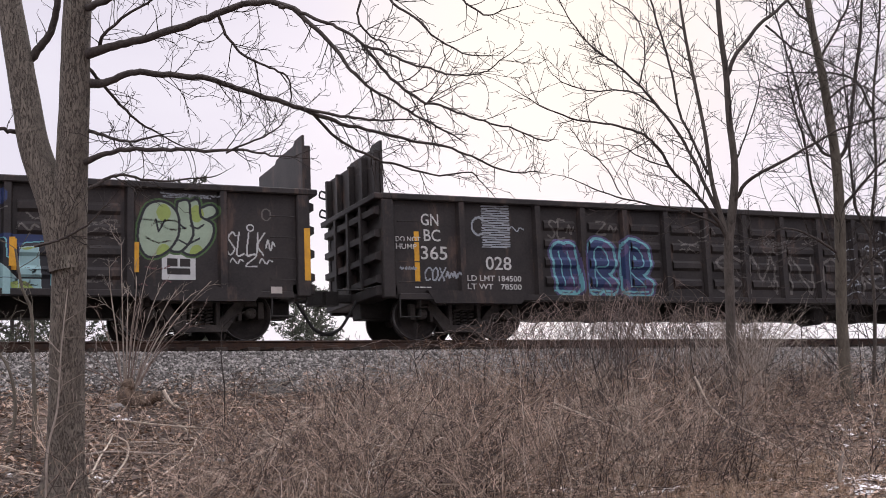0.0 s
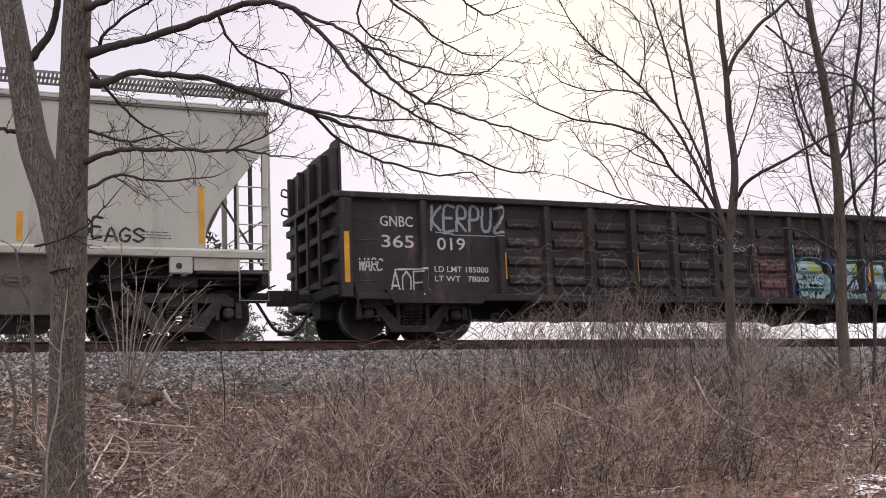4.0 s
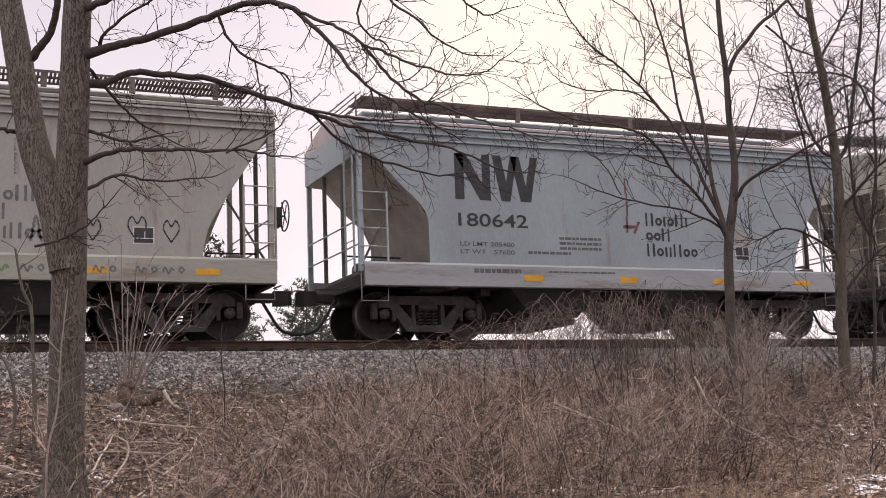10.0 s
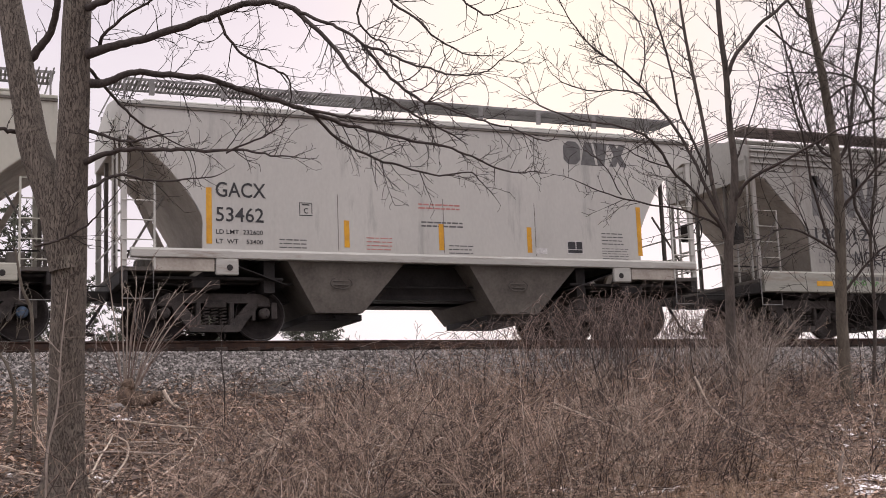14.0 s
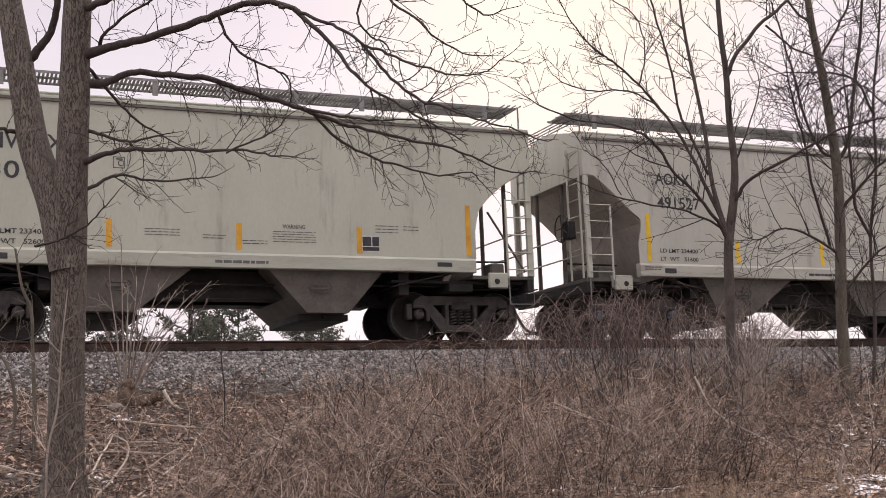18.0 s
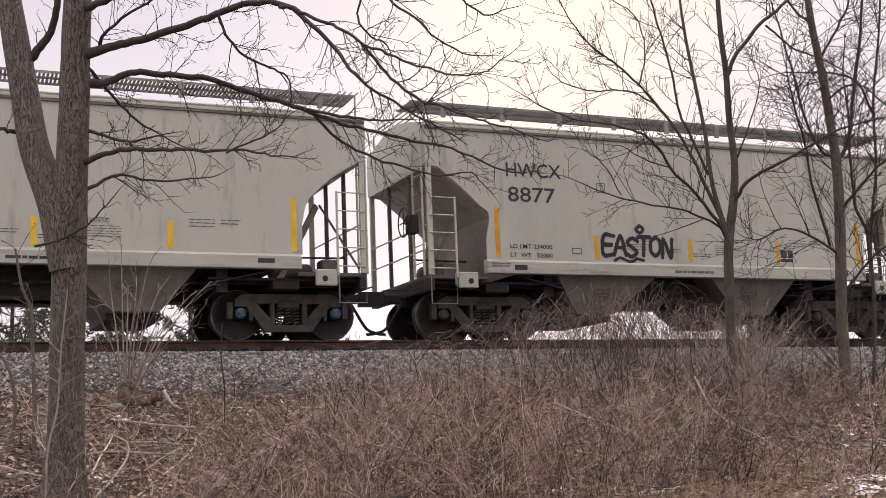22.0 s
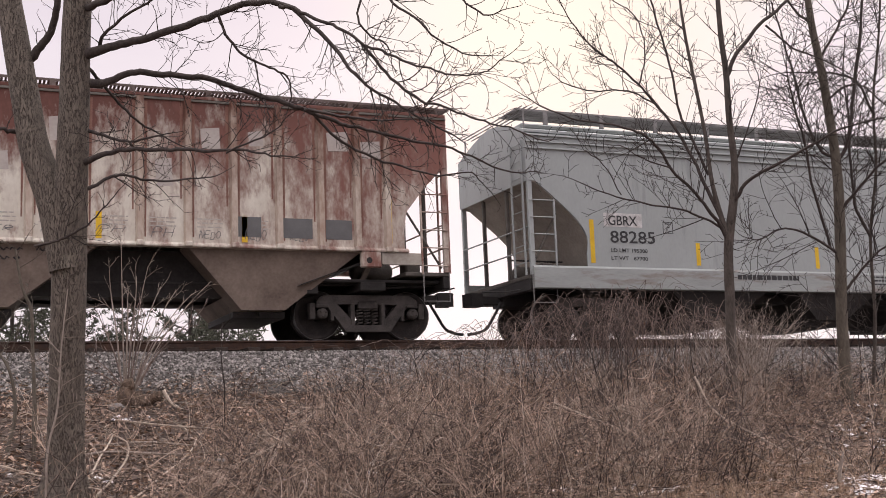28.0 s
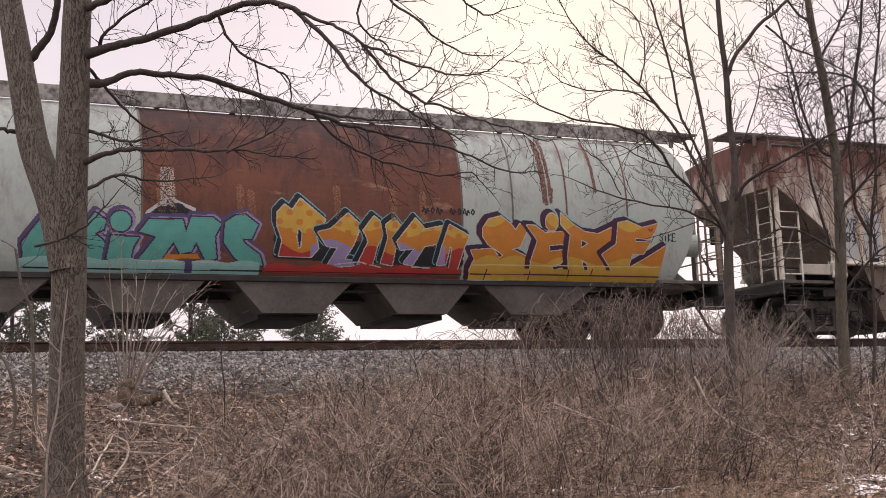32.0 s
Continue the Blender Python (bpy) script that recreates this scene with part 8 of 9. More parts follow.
def thicket():
    rnd = random.Random(12)
    mid, dark, pale = Soup(), Soup(), Soup()

    def spot():
        while True:
            y = rnd.uniform(-11.6, -3.9)
            reach = (y + 22.3) / 20.7
            x = (0.4 + 19.8 * rnd.random()) * reach
            rel = x / reach
            want = 0.13 if rel < 4.4 else (0.42 if rel < 6.8 else 1.0)
            if rel < 12 and y > -5.4:
                want *= 0.5
            if (rel > 15 and y < -8.0) or (rel > 17.2 and y < -5.6):
                want *= 0.16
            want *= 0.06 + 2.2 * max(0, 0.45 + 1.3 * noise.noise((x * 0.75, y * 0.75, 9)))
            if rnd.random() < want:
                return x, y, rel

    def room(x, y, rel):
        top = sight_line(y) + 0.22 * noise.noise((x * 0.8, y * 0.5, 2)) - rnd.uniform(0, 0.8)
        return max(0.2, min(1.5, (top - ground_z(x, y)) * (0.75 if rel < 6.8 else 1.0)))

    def strand(soup, p, d, length, r, n=7, curl=0.16, sag=0.0):
        """A thin stem that winds and bows as it goes."""
        d = d.normalized()
        bow = Vector((rnd.gauss(0, curl), rnd.gauss(0, curl * 0.6), rnd.gauss(0, curl * 0.6) - sag))
        pts = [p.copy()]
        for i in range(n):
            if rnd.random() < 0.25:
                bow = Vector((rnd.gauss(0, curl), rnd.gauss(0, curl * 0.6), rnd.gauss(0, curl * 0.6) - sag))
            d = (d + bow + Vector((rnd.gauss(0, curl * 0.6), rnd.gauss(0, curl * 0.5), rnd.gauss(0, curl * 0.5)))).normalized()
            p = p + d * (length / n)
            pts.append(p.copy())
        soup.tube(pts, r, r * 0.5, 3, cap=False)
        return pts

    def pick(a, b):
        k = rnd.random()
        return pale if k < a else (dark if k < b else mid)

    # single stems, winding and crossing
    for _ in range(2300):
        x, y, rel = spot()
        h = room(x, y, rel)
        soup = pick(0.06, 0.34 if rel < 10 else 0.50)
        r = rnd.uniform(0.0024, 0.0044) if rnd.random() < 0.85 else rnd.uniform(0.005, 0.0075)
        pts = strand(soup, Vector((x, y, ground_z(x, y) - 0.02)), Vector((rnd.gauss(0, 0.40), rnd.gauss(0, 0.3), 1)), h * 1.15, r, 8, 0.17, 0.03)
        for _ in range(rnd.randint(2, 5)):
            a = pts[rnd.randint(2, 6)]
            strand(soup, a, Vector((rnd.gauss(0, 1), rnd.gauss(0, 0.8), rnd.uniform(-0.3, 1.0))), h * rnd.uniform(0.15, 0.42), r * 0.7, 4, 0.22)
    # branching bushes
    for _ in range(150):
        x, y, rel = spot()
        h = room(x, y, rel) * 1.05
        soup = pick(0.06, 0.5)
        for _ in range(rnd.randint(3, 7)):
            grow(soup, Vector((x + rnd.gauss(0, 0.07), y + rnd.gauss(0, 0.07), ground_z(x, y) - 0.02)), Vector((rnd.gauss(0, 0.4), rnd.gauss(0, 0.3), 1)), h * rnd.uniform(0.5, 0.9), rnd.uniform(0.004, 0.007), 2, rnd, up=0.18, stop=0.0028, bend=0.1)
    # low mat of curled dead stems
    for _ in range(5200):
        x, y, rel = spot()
        a = rnd.uniform(0, 6.28)
        p = Vector((x, y, ground_z(x, y) + abs(rnd.gauss(0, 0.16))))
        strand(pick(0.10, 0.36), p, Vector((math.cos(a), math.sin(a) * 0.5, rnd.gauss(0.1, 0.5))), rnd.uniform(0.15, 0.6), rnd.uniform(0.0026, 0.0048), 5, 0.3)
    # fine tan stems in patches
    tan = Soup()
    for cx, cy, spread, h, n in ((8.1, -4.6, 0.5, 0.75, 150), (9.0, -5.3, 0.5, 0.6, 170), (6.7, -8.0, 0.6, 0.5, 260), (10.2, -7.0, 0.45, 0.75, 200), (5.2, -8.8, 0.5, 0.3, 150), (11.6, -7.2, 0.4, 0.8, 120)):
        for _ in range(n):
            x, y = rnd.gauss(cx, spread), rnd.gauss(cy, spread * 0.8)
            p = Vector((x, y, ground_z(x, y) + abs(rnd.gauss(0, h * 0.5))))
            strand(tan, p, Vector((rnd.gauss(0, 0.7), rnd.gauss(0, 0.5), rnd.gauss(0.4, 0.7))), rnd.uniform(0.12, 0.4), rnd.uniform(0.0028, 0.0046), 5, 0.35)
    tagged(tan.mesh("tan_weeds", "withered"), "fine tan winding weed stems in the brush", "weeds", kind="stuff")
    tagged(mid.mesh("thicket", "cane"), "dense thicket of leafless reddish-brown canes on the bank", "thicket", kind="stuff")
    tagged(dark.mesh("dark_brush", "brush_dark"), "darker branching brush among the canes", "brush", kind="stuff")
    tagged(pale.mesh("dry_weeds", "straw"), "pale dry weed stalks standing among the canes", "weeds", kind="stuff")
    # bramble: long arching canes heaped in a tangle
    b = Soup()
    for _ in range(430):
        x0 = rnd.gauss(11.3, 1.45)
        y0 = rnd.uniform(-5.2, -3.6)
        z0 = ground_z(x0, y0)
        side = rnd.choice((-1, 1))
        w = rnd.uniform(0.3, 1.2) * side
        hump = max(0.08, 1.15 - abs(x0 - 11.2) * 0.30)
        h = rnd.uniform(0.3, 1.0) * hump
        zt = -0.47 + h
        pts = smooth_line([(x0, y0, z0), (x0 + w * 0.2, y0 + rnd.gauss(0, 0.1), (z0 + zt) * 0.5 + 0.2), (x0 + w * 0.55, y0 + rnd.gauss(0, 0.2), zt + 0.05), (x0 + w * 0.9, y0 + rnd.gauss(0, 0.25), zt - h * 0.35), (x0 + w * 1.15, y0 + rnd.gauss(0, 0.3), zt - h * 0.9)], 4)
        pts = [q + Vector((rnd.gauss(0, 0.022), rnd.gauss(0, 0.02), rnd.gauss(0, 0.022))) for q in pts]
        r = rnd.uniform(0.0028, 0.0068)
        b.tube(pts, r, r * 0.45, 4, cap=False)
    tagged(b.mesh("bramble_tangle", "bramble"), "tangled heap of arching grey-brown bramble canes", "bramble", kind="stuff")
    # curled vines low in front
    v = Soup()
    for _ in range(26):
        x0, y0 = rnd.uniform(2.2, 9.5), rnd.uniform(-10.0, -8.0)
        z0 = ground_z(x0, y0)
        r0, a0 = rnd.uniform(0.08, 0.3), rnd.uniform(0, 6.28)
        pts = [Vector((x0 + r0 * math.cos(a0 + k * 0.5) + 0.03 * k, y0 + rnd.gauss(0, 0.02), z0 + 0.1 + r0 + r0 * math.sin(a0 + k * 0.5))) for k in range(rnd.randint(5, 12))]
        r = rnd.uniform(0.002, 0.0045)
        v.tube(pts, r, r * 0.6, 3, cap=False)
    tagged(v.mesh("curled_vines", "straw"), "pale curled vine stems low in the brush", "vines", kind="stuff")


def tall_canes():
    """Taller single stems that stand out against the train."""
    rnd = random.Random(31)
    for x, y, h, lean, dark in ((6.15, -7.6, 1.35, 0.12, 1), (8.2, -6.5, 1.3, 0.06, 1), (9.55, -6.2, 1.25, -0.12, 1), (11.3, -6.9, 1.35, 0.05, 1), (5.0, -7.4, 1.15, -0.1, 1), (12.4, -6.3, 1.2, -0.25, 0), (12.0, -4.6, 1.5, 0.02, 0), (13.0, -6.8, 1.35, 0.2, 0), (7.2, -8.4, 1.0, -0.2, 0), (13.6, -6.2, 1.5, 0.1, 0), (3.9, -8.7, 1.0, 0.3, 0), (10.2, -8.0, 1.2, -0.15, 1), (14.9, -5.4, 1.7, 0.1, 1), (15.6, -4.9, 1.9, -0.1, 1), (16.3, -5.0, 1.9, -0.15, 1), (13.9, -4.8, 1.4, 0.1, 1), (14.6, -6.6, 1.5, 0.2, 0)):
        s = Soup()
        for k in range(3):
            grow(s, Vector((rnd.gauss(0, 0.05), rnd.gauss(0, 0.05), 0)), Vector((lean + rnd.gauss(0, 0.1), rnd.gauss(0, 0.1), 1)), h * rnd.uniform(0.7, 1.0), 0.008, 2, rnd, up=0.25)
        ob = tagged(s.mesh("shrub", "twig" if dark else "cane"), "slim dark leafless shrub" if dark else "slim pale-brown leafless shrub", "shrub", "shrubs on the bank")
        ob.matrix_basis = pose(x, y, ground_z(x, y) - 0.03)


def forest_floor():
    rnd = random.Random(77)
    s = Soup()
    for _ in range(34000):
        y = rnd.uniform(-12.2, -2.5)
        if y > -3.6 and rnd.random() > (-2.4 - y) / 1.2:
            continue
        x = rnd.uniform(0.2, 20.5) * (y + 22.3) / 20.7
        z = ground_z(x, y) + 0.012
        r = rnd.uniform(0.018, 0.05)
        a = rnd.uniform(0, 6.28)
        u = Vector((math.cos(a), math.sin(a), rnd.gauss(0, 0.35))) * r
        w = Vector((-math.sin(a), math.cos(a), rnd.gauss(0, 0.5))) * r * 0.6
        c = Vector((x, y, z + rnd.uniform(0, 0.03)))
        m = c + Vector((0, 0, rnd.uniform(-0.4, 0.6) * r))
        i = len(s.v)
        s.v += [tuple(c - u), tuple(m - w), tuple(c + u), tuple(m + w)]
        s.f += [(i, i + 1, i + 3), (i + 1, i + 2, i + 3)]
    tagged(s.mesh("leaf_litter", "leaf"), "scattered curled dead brown leaves on the bank", "leaves", kind="stuff")
    chips = [Soup(), Soup(), Soup()]
    for _ in range(9500):
        y = rnd.uniform(-12.0, -2.7)
        if y > -3.6 and rnd.random() > (-2.6 - y) / 1.0:
            continue
        x = rnd.uniform(0.1, 20.0) * (y + 22.3) / 20.7
        a, L = rnd.gauss(0, 0.9), (rnd.uniform(0.05, 0.2) if rnd.random() < 0.7 else rnd.uniform(0.2, 0.6))
        d = Vector((math.cos(a), math.sin(a) * 0.6, 0))
        pts = []
        for k in range(4):
            q = Vector((x, y, 0)) + d * (L * (k / 3 - 0.5)) + Vector((rnd.gauss(0, 0.012), rnd.gauss(0, 0.012), 0))
            q.z = ground_z(q.x, q.y) + 0.02 + rnd.uniform(0, 0.05)
            pts.append(q)
        r = rnd.uniform(0.0025, 0.008)
        k = rnd.random()
        chips[0 if k < 0.45 else (1 if k < 0.8 else 2)].tube(pts, r, r * 0.6, 3, cap=False)
    tagged(chips[0].mesh("fallen_twigs", "shoot"), "fallen grey twigs lying across the leafy bank", "twigs", kind="stuff")
    tagged(chips[1].mesh("fallen_twigs", "brush_dark"), "rotting dark twigs lying across the leafy bank", "twigs", kind="stuff")
    tagged(chips[2].mesh("fallen_twigs", "withered"), "reddish-brown bark scraps lying on the leafy bank", "twigs", kind="stuff")
    g = Soup()
    for _ in range(11000):
        k = rnd.random()
        if k < 0.70:
            y = rnd.uniform(-12.0, -8.6)
            x = rnd.gauss(15.2, 2.4) * (y + 22.3) / 20.7
        elif k < 0.92:
            y = rnd.uniform(-9.0, -6.5)
            x = rnd.gauss(13.6, 0.9) * (y + 22.3) / 20.7
        else:
            y = rnd.uniform(-10.2, -8.4)
            x = rnd.gauss(5.6, 2.6) * (y + 22.3) / 20.7
        z = ground_z(x, y)
        L = rnd.uniform(0.08, 0.30)
        d = Vector((rnd.gauss(0, 0.5), rnd.gauss(0, 0.4), 1)).normalized() * L
        w = Vector((rnd.gauss(0, 1), rnd.gauss(0, 1), 0)).normalized() * 0.0026
        b = Vector((x, y, z - 0.01))
        m = b + d * 0.6
        e = b + d + Vector((rnd.gauss(0, 0.3) * L, rnd.gauss(0, 0.3) * L, -0.15 * L))
        i = len(g.v)
        g.v += [tuple(b - w), tuple(b + w), tuple(m + w * 0.8), tuple(m - w * 0.8), tuple(e)]
        g.f += [(i, i + 1, i + 2, i + 3), (i + 3, i + 2, i + 4)]
    tagged(g.mesh("dry_grass", "tan_grass"), "tufts of dry straw-coloured grass", "grass", kind="stuff")
    sn = Soup()
    spots = [(10.15, -11.1, 0.32, 16), (10.6, -10.9, 0.3, 12), (7.7, -10.55, 0.2, 10), (6.8, -10.1, 0.12, 5), (2.65, -5.7, 0.4, 14), (9.7, -11.3, 0.35, 16), (10.4, -10.95, 0.3, 12), (9.65, -11.6, 0.3, 10), (13.0, -8.1, 0.4, 10), (7.86, -10.5, 0.15, 9), (10.3, -10.2, 0.9, 20), (7.7, -10.2, 0.35, 8), (13.2, -7.4, 0.9, 14), (12.6, -8.6, 0.6, 10), (8.6, -9.8, 0.5, 8), (1.6, -8.3, 0.6, 9), (4.4, -9.0, 1.2, 8), (7.0, -8.6, 1.0, 6), (15.0, -6.5, 0.8, 8)]
    for cx, cy, spread, n in spots:
        for _ in range(n):
            x, y = rnd.gauss(cx, spread * 0.6), rnd.gauss(cy, spread * 0.3)
            r = rnd.uniform(0.015, 0.06) * (2.0 if spread < 0.33 else 1.0)
            ring = []
            for k in range(7):
                a = 2 * math.pi * k / 7
                rr = r * rnd.uniform(0.5, 1.2)
                px, py = x + rr * 1.5 * math.cos(a), y + rr * math.sin(a)
                ring.append((px, py, ground_z(px, py) + 0.012))
            i = len(sn.v)
            sn.v += ring + [(x, y, ground_z(x, y) + 0.03 + r * 0.25)]
            sn.f += [(i + k, i + (k + 1) % 7, i + 7) for k in range(7)]
    tagged(sn.mesh("snow_patches", "snow", smooth=True), "small leftover patches of old white snow", "snow", kind="stuff")


def stump_and_sticks():
    rnd = random.Random(21)
    # cut clump with a fan of young shoots
    x, y = 2.80, -5.0
    z = ground_z(x, y)
    ob = empty("tree_stump", pose(x, y, z), "weathered broken stump lying among leaves on the bank", "tree stump")
    bm = bmesh.new()
    for cx, cz, rx, rz in ((-0.07, 0.12, 0.13, 0.22), (0.07, 0.07, 0.12, 0.15), (-0.05, 0.30, 0.09, 0.10)):
        made = bmesh.ops.create_icosphere(bm, subdivisions=3, radius=1.0)["verts"]
        for v in made:
            k = 1 + 0.22 * noise.noise(v.co * 2.2 + Vector((cx * 9, 3, 1))) + 0.12 * noise.noise(v.co * 6.0)
            v.co = Vector((cx + v.co.x * rx * k, 0.05 + v.co.y * 0.17 * k, cz + v.co.z * rz * k))
    part("stub", bm, "stump_wood", ob, "knotty root crown", smooth=True)
    s = Soup()
    s.tube(smooth_line([(0.18, 0.05, 0.0), (0.30, -0.02, 0.13), (0.38, -0.06, 0.14)], 4), 0.06, 0.075, 10)
    s.mesh("broken_root", "stump_wood", ob, "dark hollow broken root", smooth=True)
    s = Soup()
    s.tube(smooth_line([(0.41, -0.12, 0.22), (0.45, -0.14, 0.14), (0.52, -0.16, 0.03), (0.75, -0.22, -0.12), (0.98, -0.3, -0.24)], 4), 0.03, 0.012, 7)
    s.mesh("splinter", "straw", ob, "pale torn splinter of wood")
    for sx, ex, h in ((-0.14, -0.75, 0.75), (-0.12, -0.50, 1.25), (-0.14, -0.34, 1.95), (-0.10, -0.16, 2.3), (-0.08, -0.06, 1.5), (-0.05, 0.08, 1.75), (-0.03, 0.24, 1.9), (0.0, 0.40, 1.6), (0.04, 0.62, 1.55), (0.06, 0.85, 1.5), (0.08, 1.15, 1.7), (-0.06, 0.02, 1.2), (-0.02, 0.18, 1.25), (0.05, 0.5, 1.1), (0.09, 0.95, 1.2), (-0.16, -0.95, 0.55), (0.1, 0.42, 0.7)):
        s = Soup()
        p = [Vector((sx, 0.05, 0.30)), Vector((sx + (ex - sx) * 0.30, 0.04 + rnd.gauss(0, 0.05), 0.30 + (h - 0.2) * 0.42)), Vector((sx + (ex - sx) * 0.66, rnd.gauss(0, 0.1), 0.30 + (h - 0.2) * 0.76)), Vector((ex, rnd.gauss(0, 0.12), 0.1 + h))]
        line = smooth_line(p, 4)
        s.tube(line, rnd.uniform(0.009, 0.016), 0.004, 6)
        for i in (4, 6, 8, 10, 11):
            grow(s, line[i], Vector((rnd.gauss(ex - sx, 0.6), rnd.gauss(0, 0.5), 0.8)), rnd.uniform(0.15, 0.45), 0.005, 1, rnd, up=0.2, stop=0.003)
        s.mesh("shoot", "shoot" if h > 1.3 else "bramble", ob, "straight young grey-brown shoot")
    # slim saplings in front of the large tree
    for (bx, by, rows, lab) in ((1.23, -9.55, [(0, 0, 0), (0.01, 0, 0.62), (0.10, 0.0, 1.05), (0.13, 0.02, 1.6), (0.19, 0.02, 2.25)], "thin pale sapling leaning on the large tree"), (1.30, -7.4, [(0, 0, 0), (0.0, 0, 0.7), (-0.03, 0, 1.3), (-0.05, 0.0, 1.75), (-0.16, 0, 2.05), (-0.24, 0, 2.5)], "slim grey sapling beside the large tree"), (1.02, -7.0, [(0, 0, 0), (0.1, 0, 0.5), (0.02, 0, 1.0), (-0.2, 0.1, 1.35)], "slim grey sapling with low side branches")):
        s = Soup()
        line = smooth_line(rows, 4)
        s.tube(line, 0.027 if "slim" in lab else 0.015, 0.014 if "slim" in lab else 0.006, 7)
        for i in range(4, len(line)):
            if rnd.random() < 0.55:
                grow(s, line[i], Vector((rnd.gauss(0, 0.9), rnd.gauss(0, 0.5), 0.5)), rnd.uniform(0.2, 0.65), 0.006, 2, rnd, up=0.2)
        ob = tagged(s.mesh("sapling", "shoot" if "pale" in lab else "smooth_bark"), lab, "sapling", "saplings by the tree")
        ob.matrix_basis = pose(bx, by, ground_z(bx, by) - 0.04)
    # fallen branches
    for (bx, by, rows, r) in ((1.75, -9.2, [(-0.05, 0, 0.0), (0.18, 0.1, 0.22), (0.35, 0.25, 0.42), (0.38, 0.35, 0.58), (0.28, 0.4, 0.66)], 0.016), (2.2, -7.4, [(-0.5, 0, 0.06), (0.0, 0.05, 0.10), (0.6, 0, 0.05), (1.1, -0.1, 0.05)], 0.022), (2.6, -7.0, [(-0.6, 0.2, 0.1), (0.1, 0.0, 0.12), (0.7, -0.2, 0.04)], 0.018), (2.9, -6.3, [(-0.5, 0, 0.2), (0.1, 0, 0.12), (0.8, -0.1, 0.05)], 0.014), (3.0, -8.8, [(-0.3, 0, 0.03), (0.2, 0.1, 0.16), (0.7, 0.2, 0.34), (1.0, 0.3, 0.5)], 0.012), (4.4, -7.2, [(-0.4, 0, 0.1), (0.1, 0, 0.22), (0.5, 0.1, 0.48)], 0.013), (9.6, -9.9, [(-0.5, 0, 0.55), (0.0, 0, 0.22), (0.3, -0.05, 0.10), (0.7, -0.1, 0.12)], 0.02), (9.0, -8.5, [(-1.3, 0.3, 0.75), (-0.5, 0.1, 0.4), (0.2, 0, 0.18), (0.9, -0.2, 0.03)], 0.012), (1.2, -8.6, [(-0.6, 0, 0.35), (0, 0, 0.15), (0.5, 0, 0.05)], 0.012),
            (1.54, -9.17, [(0, 0, 0.04), (0.28, 0.9, 0.25), (0.49, 1.69, 0.45), (0.69, 2.33, 0.62), (0.77, 2.7, 0.74), (0.7, 2.85, 0.8)], 0.0165),
            (2.06, -9.4, [(0, 0, 0.0), (0.46, 0.94, 0.2), (1.02, 1.97, 0.47), (1.3, 2.78, 0.68)], 0.014),
            (10.15, -9.18, [(0, 0, 0.05), (-0.89, -1.53, -0.2), (-0.94, -2.1, -0.26), (-0.26, -1.73, -0.2)], 0.012),
            (8.36, -9.79, [(0, 0, 0.04), (0.31, 0.09, 0.1), (0.08, -0.66, -0.05), (-0.44, -1.52, -0.15)], 0.0095),
            (9.08, -9.4, [(0, 0, 1.2), (0.28, 0, 0.75), (0.93, 0, 0.42), (1.57, 0, 0.1), (1.9, -0.3, -0.02)], 0.0155),
            (9.70, -11.2, [(-0.02, 0, -0.05), (0.02, 0.02, 0.15), (0.05, 0.0, 0.3), (0.1, 0.03, 0.36)], 0.03)):
        s = Soup()
        line = smooth_line(rows, 4)
        s.tube(line, r, r * 0.45, 6)
        for i in range(2, len(line), 2):
            if rnd.random() < 0.6:
                grow(s, line[i], Vector((rnd.gauss(0, 0.8), rnd.gauss(0, 0.5), 0.5)), rnd.uniform(0.12, 0.35), r * 0.4, 1, rnd)
        ob = tagged(s.mesh("fallen_branch", "straw" if r < 0.017 else "shoot"), "dead pale branch lying on the leafy bank", "branch", "fallen branches on the bank")
        ob.matrix_basis = pose(bx, by, ground_z(bx, by))
    # two grey stones by the stump
    for px, py, r in ((2.55, -5.15, 0.12), (3.35, -7.9, 0.09)):
        bm = bmesh.new()
        bmesh.ops.create_icosphere(bm, subdivisions=2, radius=r)
        for v in bm.verts:
            v.co *= 1 + 0.25 * noise.noise(v.co * 9 + Vector((px, 0, 0)))
            v.co.z *= 0.62
        ob = tagged(part("rock", bm, "rock_grey", None), "rounded grey rock half sunk in leaves", "rock", "rocks on the bank")
        ob.matrix_basis = pose(px, py, ground_z(px, py) + r * 0.3)


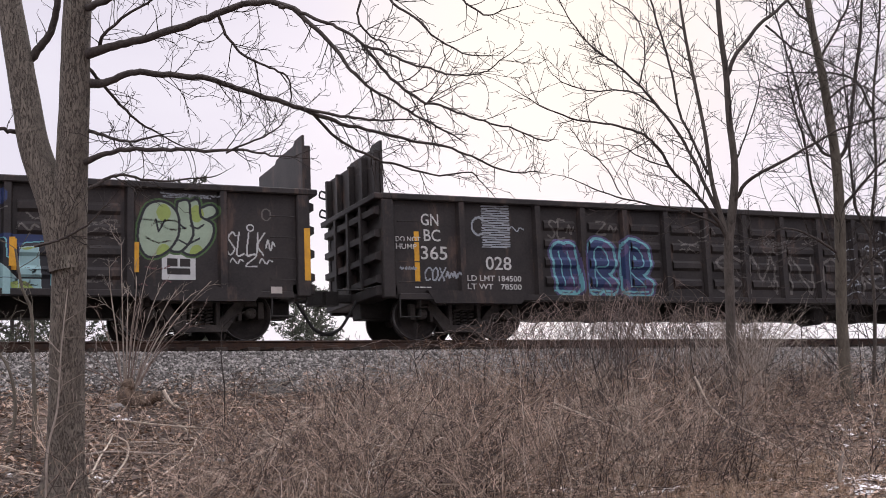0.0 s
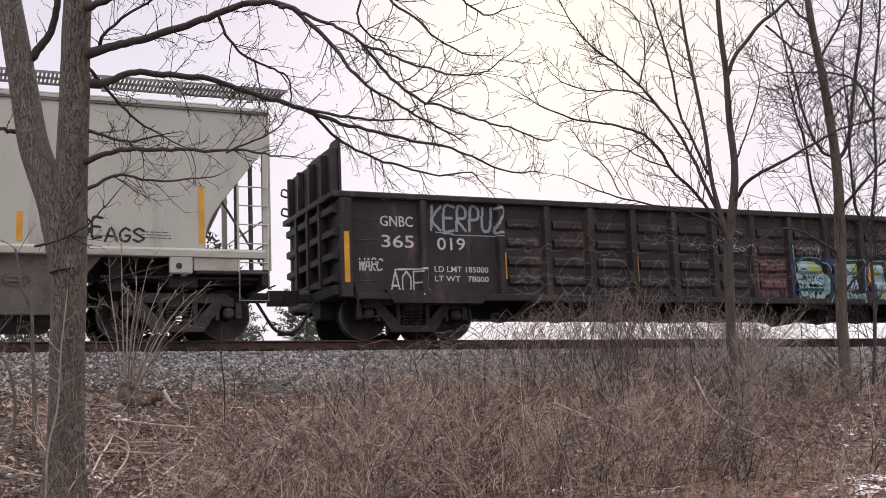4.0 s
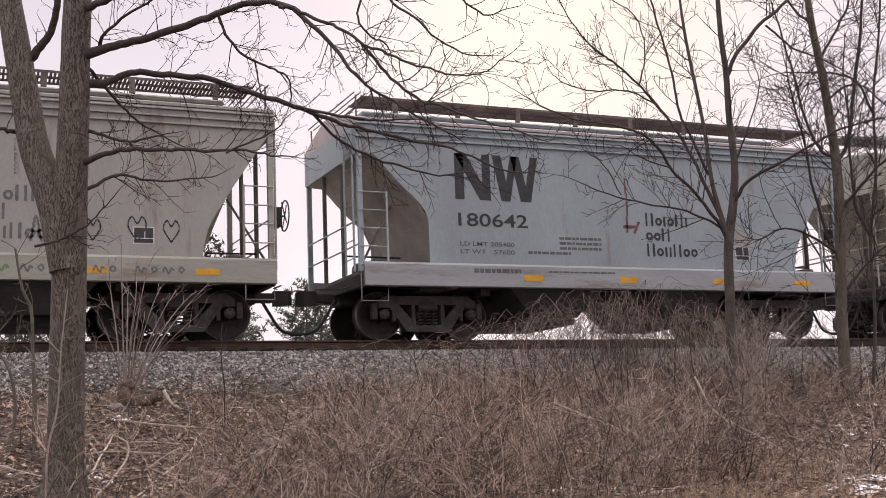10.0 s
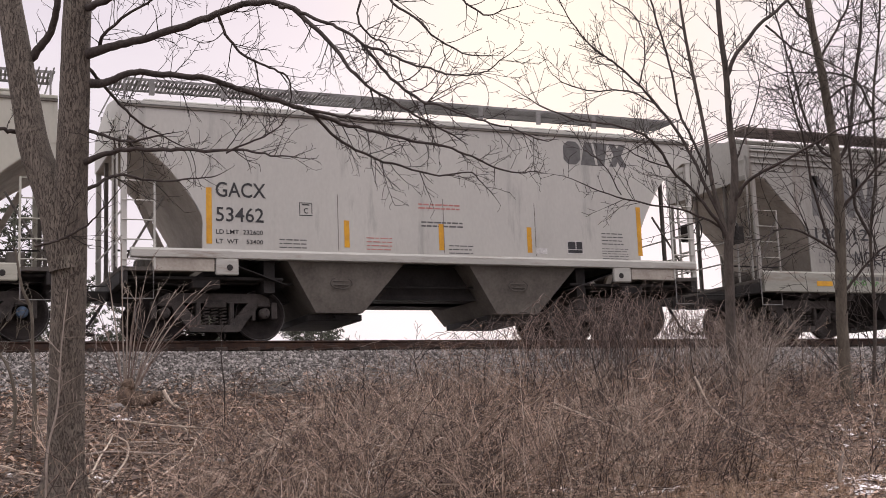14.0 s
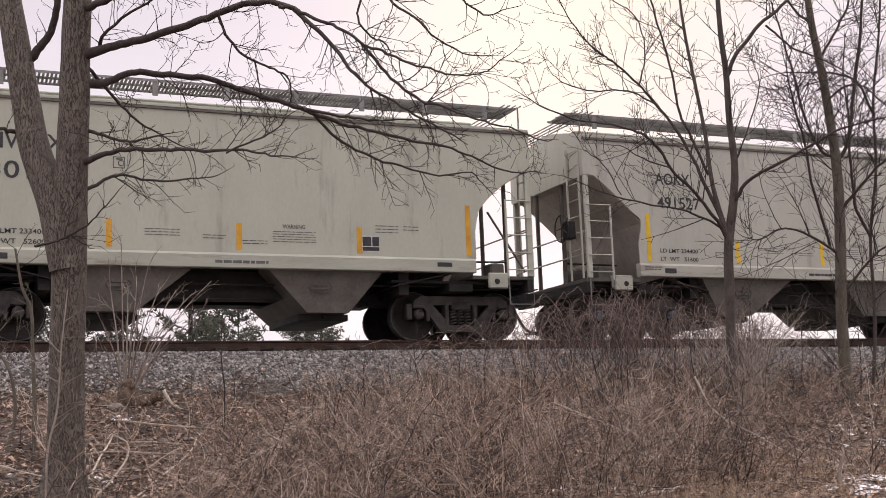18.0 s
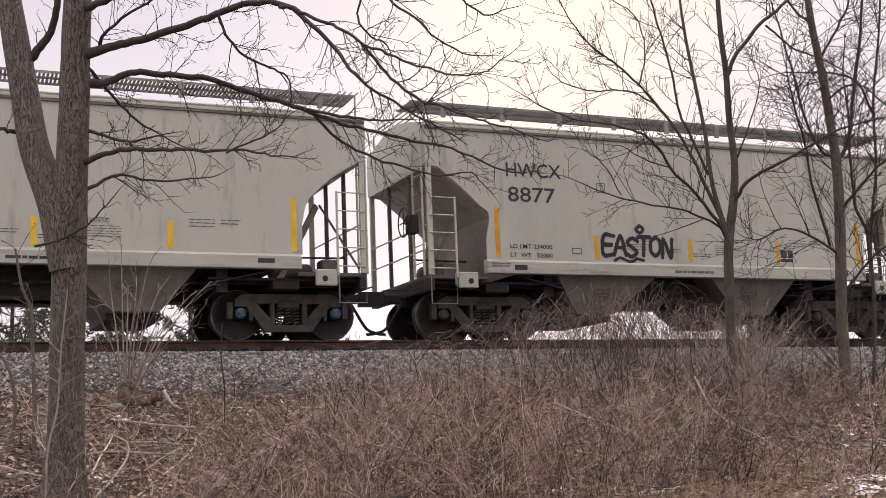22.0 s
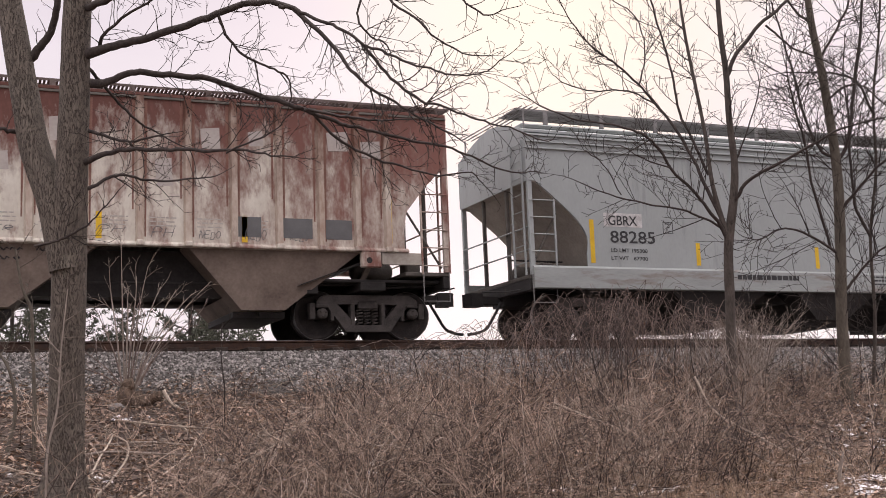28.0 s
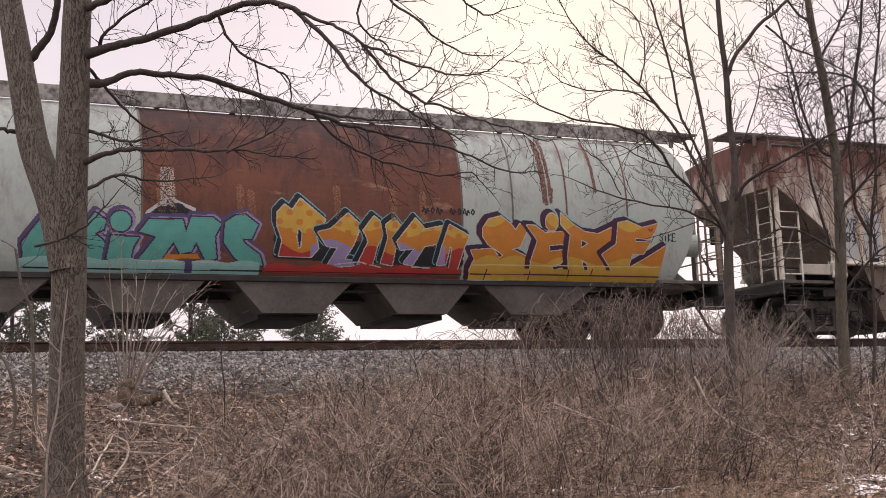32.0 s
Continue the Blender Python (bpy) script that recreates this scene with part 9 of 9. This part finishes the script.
def more_stems():
    rnd = random.Random(55)
    # fan of pale upright stems from one root
    s = Soup()
    for _ in range(46):
        lean = rnd.uniform(-0.85, 0.95)
        h = rnd.uniform(0.8, 1.5)
        line = smooth_line([(rnd.gauss(0, 0.05), rnd.gauss(0, 0.05), -0.03), (lean * 0.35 * h, rnd.gauss(0, 0.1), 0.45 * h), (lean * 0.72 * h, rnd.gauss(0, 0.15), 0.8 * h), (lean * 1.02 * h, rnd.gauss(0, 0.2), h)], 3)
        s.tube(line, rnd.uniform(0.004, 0.008), 0.0028, 4, cap=False)
        for i in (5, 6, 7, 8):
            grow(s, line[i], Vector((lean + rnd.gauss(0, 0.5), rnd.gauss(0, 0.4), 1)), rnd.uniform(0.15, 0.4), 0.0035, 1, rnd, up=0.3)
    ob = tagged(s.mesh("shrub", "shoot"), "fan-shaped shrub of pale upright leafless stems", "shrub", "shrubs on the bank")
    ob.matrix_basis = pose(11.33, -7.38, ground_z(11.33, -7.38))
    copy_thing(ob, pose(12.9, -5.5, ground_z(12.9, -5.5), 0, 0, 40))
    copy_thing(ob, pose(13.6, -4.7, ground_z(13.6, -4.7), 0, 0, 160))
    # dark slim stems
    for x, y, h, lean in ((8.25, -9.11, 1.55, 0.05), (13.4, -4.9, 1.6, 0.1), (14.0, -4.5, 1.7, -0.1), (15.2, -5.6, 1.7, 0.1), (16.0, -5.2, 1.8, -0.15), (12.6, -4.4, 1.5, 0.05), (15.0, -4.3, 1.6, 0.15), (9.3, -6.9, 1.25, -0.2), (9.45, -7.0, 1.1, 0.1), (10.4, -7.6, 1.45, -0.05), (7.0, -6.6, 1.1, 0.15), (6.4, -6.9, 1.2, -0.1), (11.0, -6.0, 1.3, 0.2), (8.6, -7.4, 1.2, -0.12), (12.9, -5.6, 1.3, -0.2), (5.6, -6.6, 1.0, 0.1), (11.45, -6.85, 1.4, -0.55), (7.5, -6.4, 1.2, 0.12), (3.75, -6.4, 1.45, 0.0)):
        s = Soup()
        line = smooth_line([(0, 0, -0.03), (lean * 0.3 * h + 0.02, 0, 0.35 * h), (lean * 0.65 * h - 0.02, 0.02, 0.7 * h), (lean * h, 0.03, h)], 4)
        s.tube(line, 0.012, 0.004, 5, cap=False)
        for i in range(4, 12):
            grow(s, line[i], Vector((rnd.gauss(0, 0.8), rnd.gauss(0, 0.5), 0.6)), rnd.uniform(0.15, 0.5), 0.005, 1, rnd, up=0.3)
        ob = tagged(s.mesh("shrub", "twig"), "slim dark leafless shrub", "shrub", "shrubs on the bank")
        ob.matrix_basis = pose(x, y, ground_z(x, y))
    # withered leaves caught among the stems
    s = Soup()
    for cx, cy, spread, h, n in ((6.2, -9.2, 0.45, 0.35, 420), (8.0, -9.4, 0.5, 0.4, 460), (10.3, -7.2, 0.4, 0.7, 300), (8.2, -5.2, 0.5, 0.7, 240), (3.7, -6.9, 0.6, 0.35, 320), (5.0, -8.6, 0.6, 0.3, 300), (6.9, -7.6, 0.5, 0.5, 260), (9.2, -8.6, 0.5, 0.5, 260)):
        for _ in range(n):
            x, y = rnd.gauss(cx, spread), rnd.gauss(cy, spread * 0.6)
            c = Vector((x, y, ground_z(x, y) + abs(rnd.gauss(0, h * 0.6))))
            u = Vector((rnd.gauss(0, 1), rnd.gauss(0, 1), rnd.gauss(0, 1))).normalized() * rnd.uniform(0.012, 0.03)
            w = u.cross(Vector((rnd.gauss(0, 1), rnd.gauss(0, 1), rnd.gauss(0, 1)))).normalized() * rnd.uniform(0.006, 0.014)
            i = len(s.v)
            s.v += [tuple(c - u), tuple(c - w), tuple(c + u), tuple(c + w)]
            s.f += [(i, i + 1, i + 3), (i + 1, i + 2, i + 3)]
    tagged(s.mesh("withered_leaves", "withered"), "withered rust-brown leaves caught in the brush", "leaves", kind="stuff")


thicket()
more_stems()
tall_canes()
forest_floor()
stump_and_sticks()


# ---- the train rolls by ----
def travel(t):
    """Metres rolled since the start; the train gathers speed a little."""
    def s(t):
        q = (t - 16) / 16
        return 16 * (5.45629 * q + 0.47830 * q ** 2 / 2 + 0.25374 * q ** 3 / 3 + 0.01282 * q ** 4 / 4)
    return s(t) - s(0)


def motions():
    for car in CARS:
        x0 = car.location.x
        walk(car, [(2.0 * k, pose(x0 + travel(2.0 * k), 0, 0)) for k in range(17)])
    # wheels turn with the way rolled
    turn = [(32 * k / 240, math.degrees(travel(32 * k / 240) / 0.459)) for k in range(241)]
    for ax in WHEELS:
        p = ax.location.copy()
        a0 = random.Random(round(p.x * 100)).uniform(0, 360)
        walk(ax, [(t, pose(p.x, p.y, p.z, 0, a + a0, 0)) for t, a in turn])


motions()
